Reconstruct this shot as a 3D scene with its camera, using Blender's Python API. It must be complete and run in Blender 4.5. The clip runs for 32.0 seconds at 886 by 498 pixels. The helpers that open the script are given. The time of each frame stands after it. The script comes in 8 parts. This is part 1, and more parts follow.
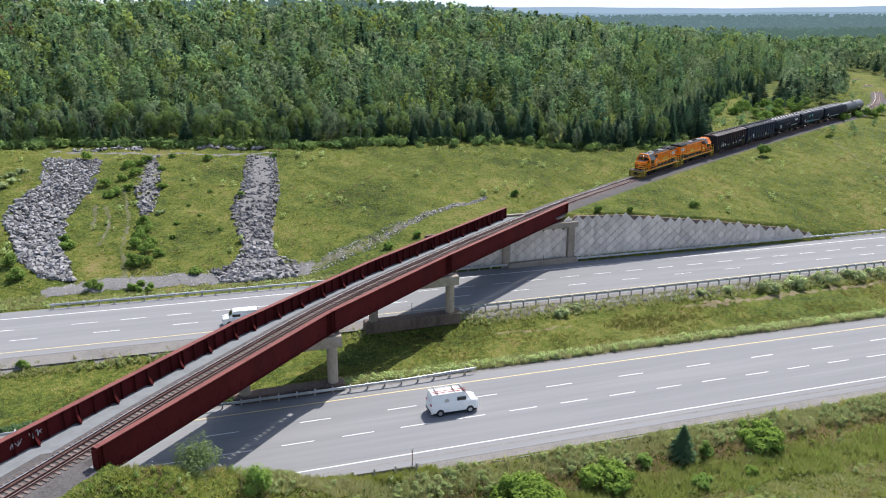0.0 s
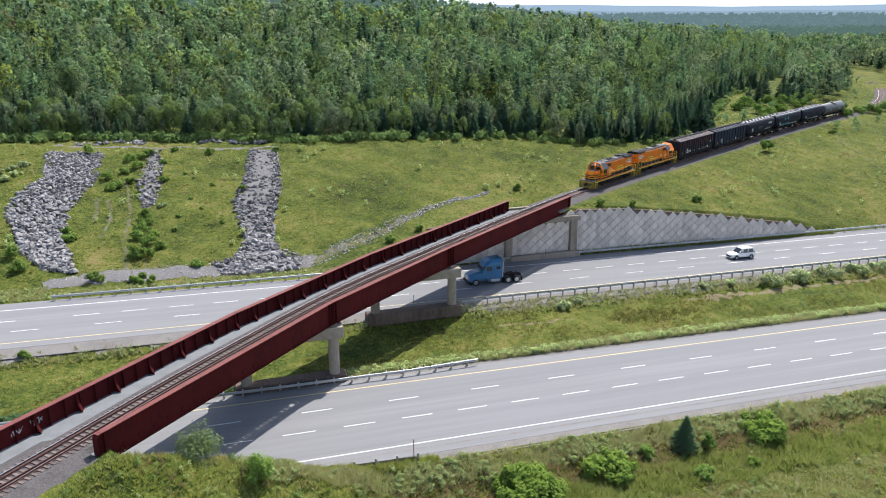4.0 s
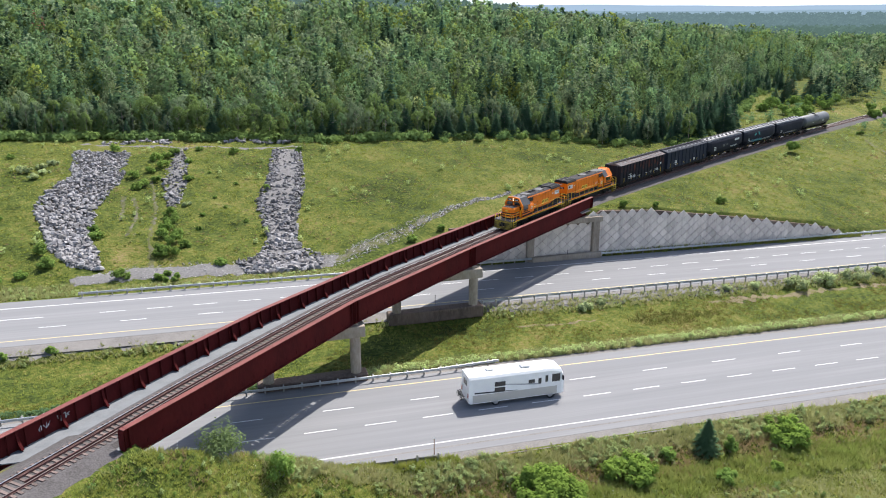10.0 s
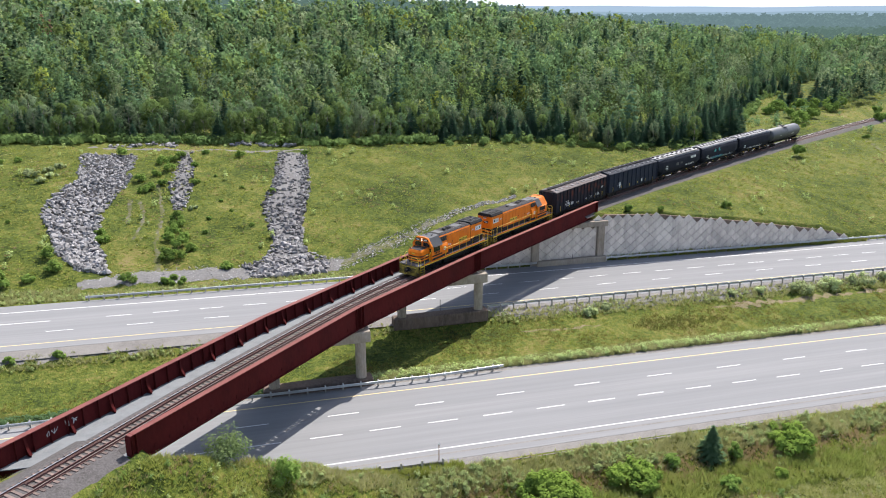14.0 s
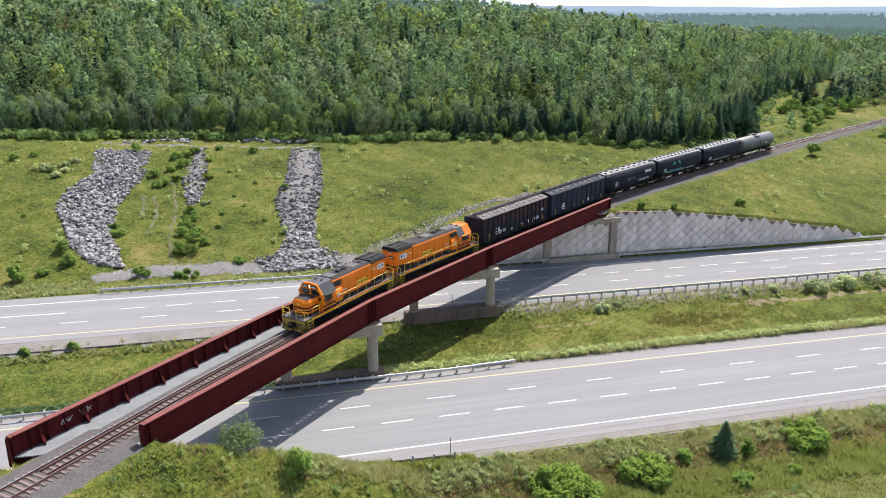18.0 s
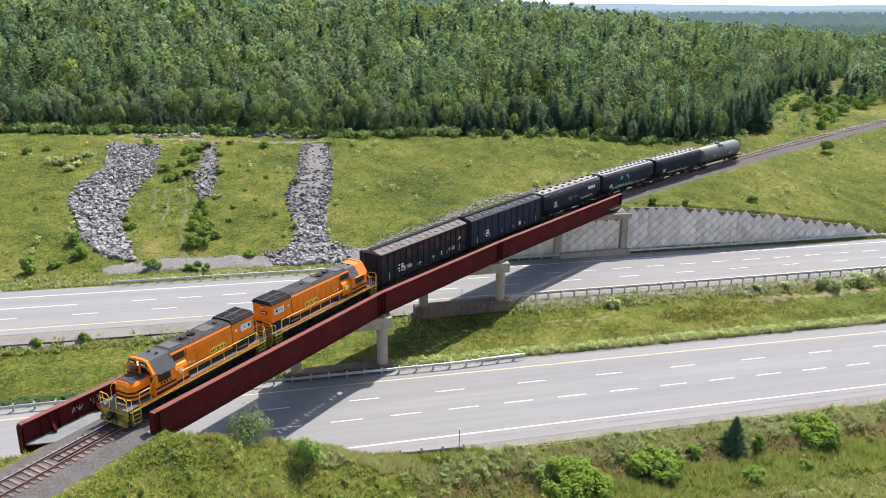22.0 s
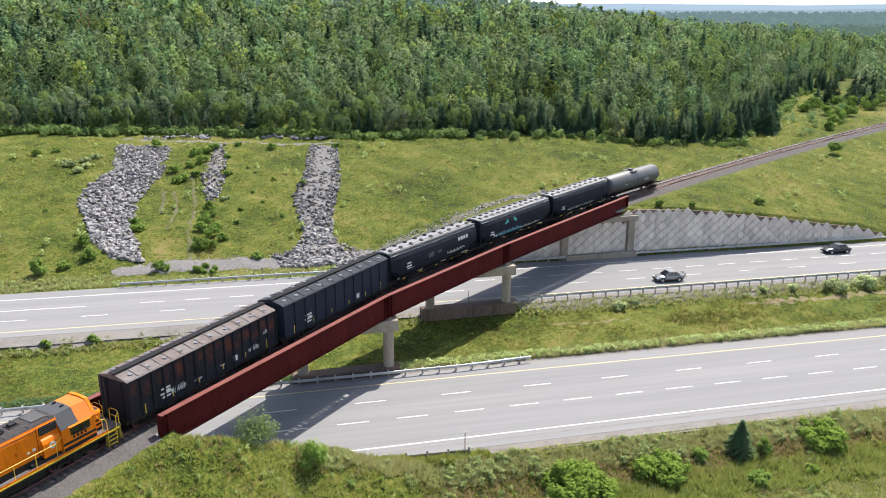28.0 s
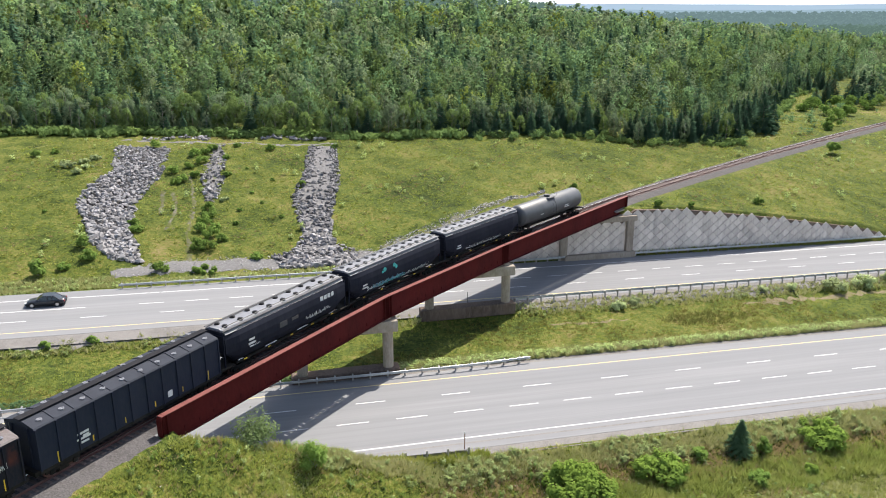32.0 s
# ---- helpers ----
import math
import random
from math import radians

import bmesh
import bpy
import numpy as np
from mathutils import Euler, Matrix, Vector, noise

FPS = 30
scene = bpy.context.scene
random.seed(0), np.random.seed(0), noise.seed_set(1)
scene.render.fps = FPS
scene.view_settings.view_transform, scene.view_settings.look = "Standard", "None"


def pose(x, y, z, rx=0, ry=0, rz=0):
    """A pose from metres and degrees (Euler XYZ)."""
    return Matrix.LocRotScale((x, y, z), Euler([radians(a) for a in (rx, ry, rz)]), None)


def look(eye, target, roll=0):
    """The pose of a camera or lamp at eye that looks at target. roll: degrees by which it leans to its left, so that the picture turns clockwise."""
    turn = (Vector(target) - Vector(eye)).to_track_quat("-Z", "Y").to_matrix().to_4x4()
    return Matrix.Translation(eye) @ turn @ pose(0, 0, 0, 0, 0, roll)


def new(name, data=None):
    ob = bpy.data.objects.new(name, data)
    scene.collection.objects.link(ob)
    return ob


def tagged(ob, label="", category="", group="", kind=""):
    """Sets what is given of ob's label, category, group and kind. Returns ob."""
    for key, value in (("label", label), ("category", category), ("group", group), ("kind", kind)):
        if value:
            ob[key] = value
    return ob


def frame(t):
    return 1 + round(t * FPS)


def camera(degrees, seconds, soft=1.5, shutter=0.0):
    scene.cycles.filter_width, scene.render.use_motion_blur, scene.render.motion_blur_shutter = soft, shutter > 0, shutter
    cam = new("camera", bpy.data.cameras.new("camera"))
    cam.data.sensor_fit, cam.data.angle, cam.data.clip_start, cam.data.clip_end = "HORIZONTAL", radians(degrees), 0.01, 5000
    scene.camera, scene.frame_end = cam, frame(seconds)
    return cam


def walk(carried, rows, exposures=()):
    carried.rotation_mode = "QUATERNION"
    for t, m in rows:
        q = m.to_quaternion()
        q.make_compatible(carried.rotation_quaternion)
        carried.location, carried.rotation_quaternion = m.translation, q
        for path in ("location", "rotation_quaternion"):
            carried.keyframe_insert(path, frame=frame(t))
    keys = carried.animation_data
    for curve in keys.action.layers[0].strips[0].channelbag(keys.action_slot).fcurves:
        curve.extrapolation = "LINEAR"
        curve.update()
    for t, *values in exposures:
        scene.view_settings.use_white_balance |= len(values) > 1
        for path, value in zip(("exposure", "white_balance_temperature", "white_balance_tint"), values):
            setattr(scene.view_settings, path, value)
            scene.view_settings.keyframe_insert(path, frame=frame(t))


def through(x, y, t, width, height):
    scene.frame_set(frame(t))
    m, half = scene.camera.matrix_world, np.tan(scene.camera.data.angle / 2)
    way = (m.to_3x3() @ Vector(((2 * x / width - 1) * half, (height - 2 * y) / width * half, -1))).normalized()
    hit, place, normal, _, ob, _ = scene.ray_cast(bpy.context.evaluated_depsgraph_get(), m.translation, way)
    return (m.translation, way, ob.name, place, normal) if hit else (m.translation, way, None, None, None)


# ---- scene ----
import functools

cam = camera(58.58, 32.0, 1.0)
# time, eye, target, roll of the slowly drifting drone
PATH = [
    (0, (0.02, -0.00, 39.23), (30.18, 90.79, 10.12), -0.00),
    (0.5, (-0.04, 0.00, 39.14), (30.16, 90.79, 10.04), 0.00),
    (1, (-0.01, 0.09, 38.95), (30.09, 90.89, 9.80), 0.10),
    (1.5, (-0.03, 0.14, 38.68), (30.07, 90.94, 9.53), 0.10),
    (2, (-0.13, 0.06, 38.51), (30.02, 90.80, 9.22), 0.10),
    (2.5, (-0.06, -0.01, 38.46), (29.95, 90.77, 9.15), 0.10),
    (3, (-0.05, 0.03, 38.41), (29.95, 90.82, 9.11), 0.10),
    (3.5, (-0.04, -0.03, 38.40), (29.90, 90.75, 9.05), 0.10),
    (5.5, (0.08, -0.01, 38.88), (29.87, 90.87, 9.69), -0.00),
    (6, (0.04, -0.06, 39.01), (29.79, 90.85, 9.86), -0.10),
    (6.5, (-0.01, -0.08, 38.96), (29.71, 90.86, 9.85), -0.00),
    (7, (0.02, -0.06, 38.86), (29.62, 90.90, 9.71), -0.10),
    (7.5, (-0.01, -0.07, 38.70), (29.54, 90.89, 9.50), -0.10),
    (8, (-0.02, -0.09, 38.58), (28.93, 91.06, 9.38), -0.00),
    (8.5, (0.01, -0.12, 38.54), (28.91, 91.04, 9.28), -0.10),
    (9, (-0.03, -0.13, 38.49), (28.82, 91.04, 9.23), -0.10),
    (9.5, (-0.13, -0.25, 38.48), (27.58, 91.26, 9.17), -0.10),
    (10, (-0.05, -0.17, 38.51), (27.24, 91.45, 9.17), -0.00),
    (10.5, (-0.07, -0.28, 38.62), (27.13, 91.37, 9.32), -0.10),
    (11, (-0.10, -0.30, 38.74), (27.10, 91.35, 9.39), -0.10),
    (11.5, (-0.12, -0.31, 38.81), (27.04, 91.38, 9.55), -0.00),
    (12, (-0.14, -0.34, 38.94), (27.01, 91.36, 9.70), -0.00),
    (12.5, (-0.17, -0.34, 39.07), (26.98, 91.35, 9.82), -0.00),
    (13, (-0.11, -0.30, 39.08), (26.84, 91.45, 9.83), -0.00),
    (13.5, (-0.13, -0.28, 39.08), (26.82, 91.47, 9.83), -0.00),
    (14, (-0.10, -0.29, 39.09), (26.59, 91.54, 9.85), -0.00),
    (14.5, (-0.14, -0.29, 39.11), (26.51, 91.56, 9.91), -0.00),
    (16.5, (-0.24, -0.55, 38.75), (25.06, 91.65, 9.45), 0.00),
    (17, (-0.32, -0.49, 38.73), (25.03, 91.69, 9.39), 0.10),
    (17.5, (-0.26, -0.42, 38.58), (25.03, 91.79, 9.29), 0.10),
    (18, (-0.27, -0.43, 38.49), (25.04, 91.79, 9.23), 0.10),
    (18.5, (-0.34, -0.46, 38.38), (24.87, 91.75, 9.03), 0.10),
    (19, (-0.36, -0.42, 38.28), (24.49, 91.87, 8.88), 0.10),
    (19.5, (-0.35, -0.43, 38.31), (24.50, 91.87, 8.91), 0.20),
    (20, (-0.36, -0.52, 38.35), (24.45, 91.80, 8.99), 0.20),
    (20.5, (-0.30, -0.42, 38.09), (24.51, 91.90, 8.74), 0.20),
    (21, (-0.25, -0.44, 37.86), (24.55, 91.87, 8.46), 0.20),
    (21.5, (-0.28, -0.47, 37.85), (23.76, 92.01, 8.36), 0.20),
    (22, (-0.27, -0.48, 37.95), (23.78, 91.99, 8.45), 0.20),
    (22.5, (-0.21, -0.54, 38.07), (23.73, 91.97, 8.58), 0.20),
    (23, (-0.34, -0.65, 38.13), (22.71, 92.09, 8.68), 0.20),
    (23.5, (-0.31, -0.66, 38.18), (22.74, 92.07, 8.69), 0.20),
    (24, (-0.27, -0.66, 38.28), (22.79, 92.09, 8.88), 0.20),
    (24.5, (-0.18, -0.64, 38.29), (22.82, 92.14, 8.90), 0.10),
    (25, (-0.23, -0.60, 38.29), (22.87, 92.13, 8.85), 0.10),
    (25.5, (-0.31, -0.66, 38.27), (22.84, 92.04, 8.77), 0.10),
    (27.5, (-0.32, -0.77, 38.30), (22.88, 91.94, 8.85), 0.10),
    (28, (-0.20, -0.70, 38.36), (22.95, 92.00, 8.86), 0.10),
    (28.5, (-0.15, -0.74, 38.56), (22.99, 91.97, 9.07), 0.10),
    (29, (-0.21, -0.77, 38.77), (22.99, 91.93, 9.32), 0.10),
    (29.5, (-0.21, -0.75, 38.76), (22.98, 91.96, 9.32), 0.10),
    (30, (-0.15, -0.72, 38.65), (23.06, 92.00, 9.25), 0.00),
    (30.5, (-0.12, -0.73, 38.58), (23.07, 91.99, 9.19), 0.00),
    (31, (-0.20, -0.74, 38.56), (23.01, 91.96, 9.11), 0.00),
    (31.5, (-0.17, -0.68, 38.42), (23.07, 92.02, 8.98), -0.00),
    (32, (-0.21, -0.72, 38.37), (23.04, 91.97, 8.92), 0.00),
]
walk(cam, [(t, look(e, g, r)) for t, e, g, r in PATH],
     exposures=[(0, 0.92, 6350, 10), (6, 1.02, 6400, 10), (13, 1.1, 6550, 10), (19, 1.17, 6700, 11), (25, 1.25, 6780, 10), (32, 1.2, 6800, 9)])

# ---- daylight ----
SUN_AZ, SUN_EL = radians(46), radians(54)   # angle from +x towards +y; height
world = bpy.data.worlds.new("world")
scene.world = world
world.use_nodes = True
_wn = world.node_tree.nodes
_sky = _wn.new("ShaderNodeTexSky")
_sky.sky_type = "NISHITA"
_sky.sun_disc = False
_sky.sun_elevation = SUN_EL
_sky.sun_rotation = radians(90) - SUN_AZ
_sky.air_density, _sky.dust_density, _sky.ozone_density = 1.0, 2.0, 1.0
_wn["Background"].inputs["Strength"].default_value = 0.105
world.node_tree.links.new(_sky.outputs["Color"], _wn["Background"].inputs["Color"])
_sd = bpy.data.lights.new("sun", "SUN")
_sd.energy, _sd.angle, _sd.color = 3.75, radians(0.55), (1.0, 0.955, 0.895)
sun = new("sun", _sd)
sun.matrix_world = look((0, 0, 0), (-math.cos(SUN_EL) * math.cos(SUN_AZ), -math.cos(SUN_EL) * math.sin(SUN_AZ), -math.sin(SUN_EL)))

# ---- materials ----
def mat(name, base, rough=0.7, metal=0.0, spots=None, scale=1.0, amount=0.35, bump=0.0, bump_scale=20.0,
        fine=None, fine_scale=12.0, fine_amount=0.3, random=0.0, island=0.0, spec=0.5, coord="Object", stretch=None, edge=(0.42, 0.66)):
    """A surface: base colour, larger stains of the colour spots, finer mottling, bump, chance variation by piece."""
    m = bpy.data.materials.new(name)
    m.use_nodes = True
    nt = m.node_tree
    n, l = nt.nodes, nt.links
    bsdf = n["Principled BSDF"]
    bsdf.inputs["Roughness"].default_value = rough
    bsdf.inputs["Metallic"].default_value = metal
    bsdf.inputs["Specular IOR Level"].default_value = spec
    tc = n.new("ShaderNodeTexCoord")
    src = n.new("ShaderNodeNewGeometry").outputs["Position"] if coord == "World" else tc.outputs[coord]
    if stretch:
        mp = n.new("ShaderNodeMapping")
        mp.inputs["Scale"].default_value = stretch
        l.new(src, mp.inputs["Vector"])
        src = mp.outputs["Vector"]
    col = n.new("ShaderNodeRGB")
    col.outputs[0].default_value = (*base, 1)
    out = col.outputs[0]

    def blend(out, colour, sc, lo, hi, amt, detail=5.0):
        t = n.new("ShaderNodeTexNoise")
        t.inputs["Scale"].default_value, t.inputs["Detail"].default_value = sc, detail
        t.inputs["Roughness"].default_value = 0.62
        l.new(src, t.inputs["Vector"])
        r = n.new("ShaderNodeMapRange")
        r.inputs[1].default_value, r.inputs[2].default_value = lo, hi
        r.inputs[3].default_value, r.inputs[4].default_value = 0.0, amt
        l.new(t.outputs["Fac"], r.inputs[0])
        x = n.new("ShaderNodeMix")
        x.data_type = "RGBA"
        l.new(r.outputs[0], x.inputs[0])
        l.new(out, x.inputs[6])
        x.inputs[7].default_value = (*colour, 1)
        return x.outputs[2]

    if spots:
        out = blend(out, spots, scale, edge[0], edge[1], amount)
    if fine:
        out = blend(out, fine, fine_scale, 0.40, 0.70, fine_amount)
    for socket, amt in (("obj", random), ("isl", island)):
        if not amt:
            continue
        if socket == "obj":
            rnd = n.new("ShaderNodeObjectInfo").outputs["Random"]
        else:
            rnd = n.new("ShaderNodeNewGeometry").outputs["Random Per Island"]
        r = n.new("ShaderNodeMapRange")
        r.inputs[3].default_value, r.inputs[4].default_value = 1 - amt, 1 + amt
        l.new(rnd, r.inputs[0])
        v = n.new("ShaderNodeVectorMath")
        v.operation = "SCALE"
        l.new(out, v.inputs[0])
        l.new(r.outputs[0], v.inputs["Scale"])
        out = v.outputs[0]
    l.new(out, bsdf.inputs["Base Color"])
    if bump:
        t = n.new("ShaderNodeTexNoise")
        t.inputs["Scale"].default_value, t.inputs["Detail"].default_value = bump_scale, 4
        l.new(src, t.inputs["Vector"])
        b = n.new("ShaderNodeBump")
        b.inputs["Strength"].default_value, b.inputs["Distance"].default_value = bump, 0.05
        l.new(t.outputs["Fac"], b.inputs["Height"])
        l.new(b.outputs[0], bsdf.inputs["Normal"])
    return m


def leafy(name, base, other, scale=0.12, through=0.35, island=0.07, random=0.2, mottle=0.5):
    """Foliage: two greens in patches, chance by leaf, part of the light passing through."""
    m = mat(name, base, 0.8, spots=other, scale=scale, amount=0.9, island=island, random=random, spec=0.0,
            fine=tuple(c * 0.7 for c in base), fine_scale=scale * 2.7, fine_amount=mottle)
    nt = m.node_tree
    n, l = nt.nodes, nt.links
    bsdf, outp = n["Principled BSDF"], n["Material Output"]
    col = bsdf.inputs["Base Color"].links[0].from_socket
    # each tree of a wood has its own tone and warmth
    hue = n.new("ShaderNodeAttribute")
    hue.attribute_name = "warmth"
    mw = n.new("ShaderNodeMix")
    mw.data_type = "RGBA"
    l.new(hue.outputs["Fac"], mw.inputs[0])
    l.new(col, mw.inputs[6])
    mw.inputs[7].default_value = (base[0] * 1.25, base[1] * 1.08, base[2] * 0.75, 1)
    tone = n.new("ShaderNodeAttribute")
    tone.attribute_name = "tone"
    ad = n.new("ShaderNodeMath")
    ad.operation = "ADD"
    ad.inputs[1].default_value = 1.0
    l.new(tone.outputs["Fac"], ad.inputs[0])
    sc = n.new("ShaderNodeVectorMath")
    sc.operation = "SCALE"
    l.new(mw.outputs[2], sc.inputs[0])
    l.new(ad.outputs[0], sc.inputs["Scale"])
    col = sc.outputs[0]
    l.new(col, bsdf.inputs["Base Color"])
    tr = n.new("ShaderNodeBsdfTranslucent")
    l.new(col, tr.inputs["Color"])
    # leaves of a crown are lit as the round mass that they make up
    bulge = n.new("ShaderNodeAttribute")
    bulge.attribute_name = "bulge"
    size = n.new("ShaderNodeVectorMath")
    size.operation = "LENGTH"
    l.new(bulge.outputs["Vector"], size.inputs[0])
    share_of = n.new("ShaderNodeMath")
    share_of.operation, share_of.use_clamp = "MULTIPLY", True
    l.new(size.outputs["Value"], share_of.inputs[0])
    share_of.inputs[1].default_value = 0.8
    to_world = n.new("ShaderNodeVectorTransform")
    to_world.vector_type, to_world.convert_from, to_world.convert_to = "NORMAL", "OBJECT", "WORLD"
    some = n.new("ShaderNodeVectorMath")
    some.operation = "ADD"
    some.inputs[1].default_value = (0, 0, 0.001)
    l.new(bulge.outputs["Vector"], some.inputs[0])
    l.new(some.outputs[0], to_world.inputs[0])
    mn = n.new("ShaderNodeMix")
    mn.data_type = "VECTOR"
    l.new(share_of.outputs[0], mn.inputs[0])
    l.new(n.new("ShaderNodeNewGeometry").outputs["Normal"], mn.inputs[4])
    l.new(to_world.outputs[0], mn.inputs[5])
    unit = n.new("ShaderNodeVectorMath")
    unit.operation = "NORMALIZE"
    l.new(mn.outputs[1], unit.inputs[0])
    l.new(unit.outputs[0], bsdf.inputs["Normal"])
    l.new(unit.outputs[0], tr.inputs["Normal"])
    mx = n.new("ShaderNodeMixShader")
    mx.inputs[0].default_value = through
    l.new(bsdf.outputs[0], mx.inputs[1])
    l.new(tr.outputs[0], mx.inputs[2])
    l.new(mx.outputs[0], outp.inputs["Surface"])
    return m


M = {}
M["asphalt"] = mat("asphalt", (0.196, 0.198, 0.206), 0.95, spots=(0.232, 0.232, 0.238), scale=0.35, amount=0.75, spec=0.1,
                   fine=(0.165, 0.166, 0.174), fine_scale=1.3, fine_amount=0.5, bump=0.25, bump_scale=25, stretch=(0.035, 1.6, 1))
M["shoulder"] = mat("gravel_shoulder", (0.19, 0.178, 0.168), 0.95, spots=(0.125, 0.115, 0.108), scale=0.5, amount=0.7, spec=0.1,
                    fine=(0.25, 0.24, 0.23), fine_scale=6, fine_amount=0.6, bump=0.6, bump_scale=8)
M["white_paint"] = mat("white_road_paint", (0.72, 0.72, 0.71), 0.7, spots=(0.45, 0.45, 0.46), scale=1.5, amount=0.35)
M["yellow_paint"] = mat("yellow_road_paint", (0.60, 0.48, 0.22), 0.7, spots=(0.42, 0.36, 0.22), scale=1.5, amount=0.4)
def grass_ground():
    """Rough turf: dark green to straw, mixed at three scales."""
    m = mat("grass_ground", (0.1, 0.12, 0.03), 0.95, bump=0.7, bump_scale=4.0, spec=0.1)
    nt = m.node_tree
    n, l = nt.nodes, nt.links
    pos = n.new("ShaderNodeNewGeometry").outputs["Position"]
    total = None
    for sc, wt, det in ((0.055, 0.46, 3), (0.33, 0.40, 4), (2.1, 0.72, 5)):
        t = n.new("ShaderNodeTexNoise")
        t.inputs["Scale"].default_value, t.inputs["Detail"].default_value, t.inputs["Roughness"].default_value = sc, det, 0.65
        l.new(pos, t.inputs["Vector"])
        k = n.new("ShaderNodeMath")
        k.operation = "MULTIPLY_ADD"
        l.new(t.outputs["Fac"], k.inputs[0])
        k.inputs[1].default_value = wt
        if total is None:
            k.inputs[2].default_value = -0.29
        else:
            l.new(total, k.inputs[2])
        total = k.outputs[0]
    r = n.new("ShaderNodeValToRGB")
    e = r.color_ramp.elements
    e[0].position, e[0].color = 0.33, (0.020, 0.030, 0.008, 1)
    e[1].position, e[1].color = 0.72, (0.19, 0.142, 0.075, 1)
    for p_, c_ in ((0.44, (0.054, 0.076, 0.014)), (0.53, (0.096, 0.114, 0.022)), (0.61, (0.145, 0.136, 0.038)), (0.66, (0.17, 0.145, 0.056))):
        q = e.new(p_)
        q.color = (*c_, 1)
    l.new(total, r.inputs[0])
    l.new(r.outputs[0], n["Principled BSDF"].inputs["Base Color"])
    n["Bump"].inputs["Strength"].default_value, n["Bump"].inputs["Distance"].default_value = 0.9, 0.22
    return m


M["grass"] = grass_ground()
M["dirt"] = mat("bare_dirt", (0.21, 0.165, 0.12), 0.95, spots=(0.14, 0.115, 0.07), scale=0.5, amount=0.7, fine=(0.11, 0.115, 0.04), fine_scale=1.6, fine_amount=0.8, bump=0.6, bump_scale=6, spec=0.1)
M["gravel"] = mat("grey_gravel", (0.135, 0.13, 0.13), 0.95, spots=(0.11, 0.105, 0.10), scale=0.5, amount=0.7, fine=(0.24, 0.235, 0.235), fine_scale=3.5, fine_amount=0.8, bump=1.0, bump_scale=4, spec=0.1)
M["rill"] = mat("grassy_gravel", (0.15, 0.14, 0.13), 0.95, spots=(0.085, 0.09, 0.03), scale=0.9, amount=0.95, edge=(0.38, 0.55), fine=(0.10, 0.10, 0.045), fine_scale=3.0, fine_amount=0.7, bump=1.0, bump_scale=4, spec=0.1)
# near-black, so that shade in the stones' gaps comes from the colour
M["gap_shade_gravel"] = mat("gravel_with_gap_shade", (0.055, 0.052, 0.052), 0.95, spots=(0.03, 0.028, 0.028), scale=0.8, amount=0.8, bump=1.0, bump_scale=4, spec=0.1)
M["steel_red"] = mat("red_oxide_steel", (0.068, 0.0085, 0.0088), 0.85, spots=(0.038, 0.006, 0.0065), scale=0.35, amount=0.7, spec=0.1,
                     fine=(0.105, 0.017, 0.016), fine_scale=3.5, fine_amount=0.3, bump=0.1, bump_scale=12, random=0.12, stretch=(1, 1, 0.4))
M["concrete"] = mat("weathered_concrete", (0.28, 0.235, 0.188), 0.9, spots=(0.18, 0.145, 0.115), scale=0.5, amount=0.75, spec=0.2,
                    fine=(0.38, 0.35, 0.31), fine_scale=5, fine_amount=0.5, bump=0.3, bump_scale=10, random=0.08, stretch=(1, 1, 0.3))
M["steel_pale"] = mat("pale_red_steel", (0.165, 0.052, 0.047), 0.8, spots=(0.095, 0.024, 0.022), scale=0.5, amount=0.7, spec=0.25, fine=(0.20, 0.075, 0.065), fine_scale=4, fine_amount=0.4)
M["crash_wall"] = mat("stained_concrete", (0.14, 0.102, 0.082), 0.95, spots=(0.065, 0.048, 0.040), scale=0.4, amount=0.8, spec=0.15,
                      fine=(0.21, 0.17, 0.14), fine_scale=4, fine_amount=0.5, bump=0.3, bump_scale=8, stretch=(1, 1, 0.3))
M["panel"] = mat("panel_concrete", (0.60, 0.55, 0.50), 0.9, spots=(0.34, 0.30, 0.275), scale=0.9, amount=0.8, spec=0.2, coord="World",
                 fine=(0.54, 0.48, 0.43), fine_scale=3.5, fine_amount=0.6, bump=0.25, bump_scale=10, random=0.13, stretch=(1, 1, 0.12))
M["ballast"] = mat("ballast", (0.086, 0.079, 0.08), 0.95, spots=(0.055, 0.05, 0.049), scale=0.8, amount=0.7, spec=0.1,
                   fine=(0.135, 0.128, 0.127), fine_scale=7, fine_amount=0.8, bump=1.0, bump_scale=7)
M["deck"] = mat("galvanised_deck", (0.165, 0.175, 0.187), 0.8, spots=(0.115, 0.122, 0.13), scale=0.7, amount=0.7, spec=0.25,
                fine=(0.21, 0.22, 0.23), fine_scale=6, fine_amount=0.4)
M["rail"] = mat("rusty_rail", (0.105, 0.045, 0.04), 0.75, spots=(0.07, 0.036, 0.033), scale=2)
# sky reflection of the far rail head put into a brighter metal
M["rail_no_sheen"] = mat("rail_head_without_sheen", (0.20, 0.145, 0.135), 0.5, metal=0.5)
M["rail_sheen"] = mat("sky_sheen_polished_rail", (0.74, 0.72, 0.70), 0.32, metal=1.0)
M["tie"] = mat("weathered_tie", (0.15, 0.108, 0.095), 0.9, spots=(0.085, 0.058, 0.052), scale=3, amount=0.7, random=0.25,
               fine=(0.20, 0.165, 0.15), fine_scale=9, fine_amount=0.5)
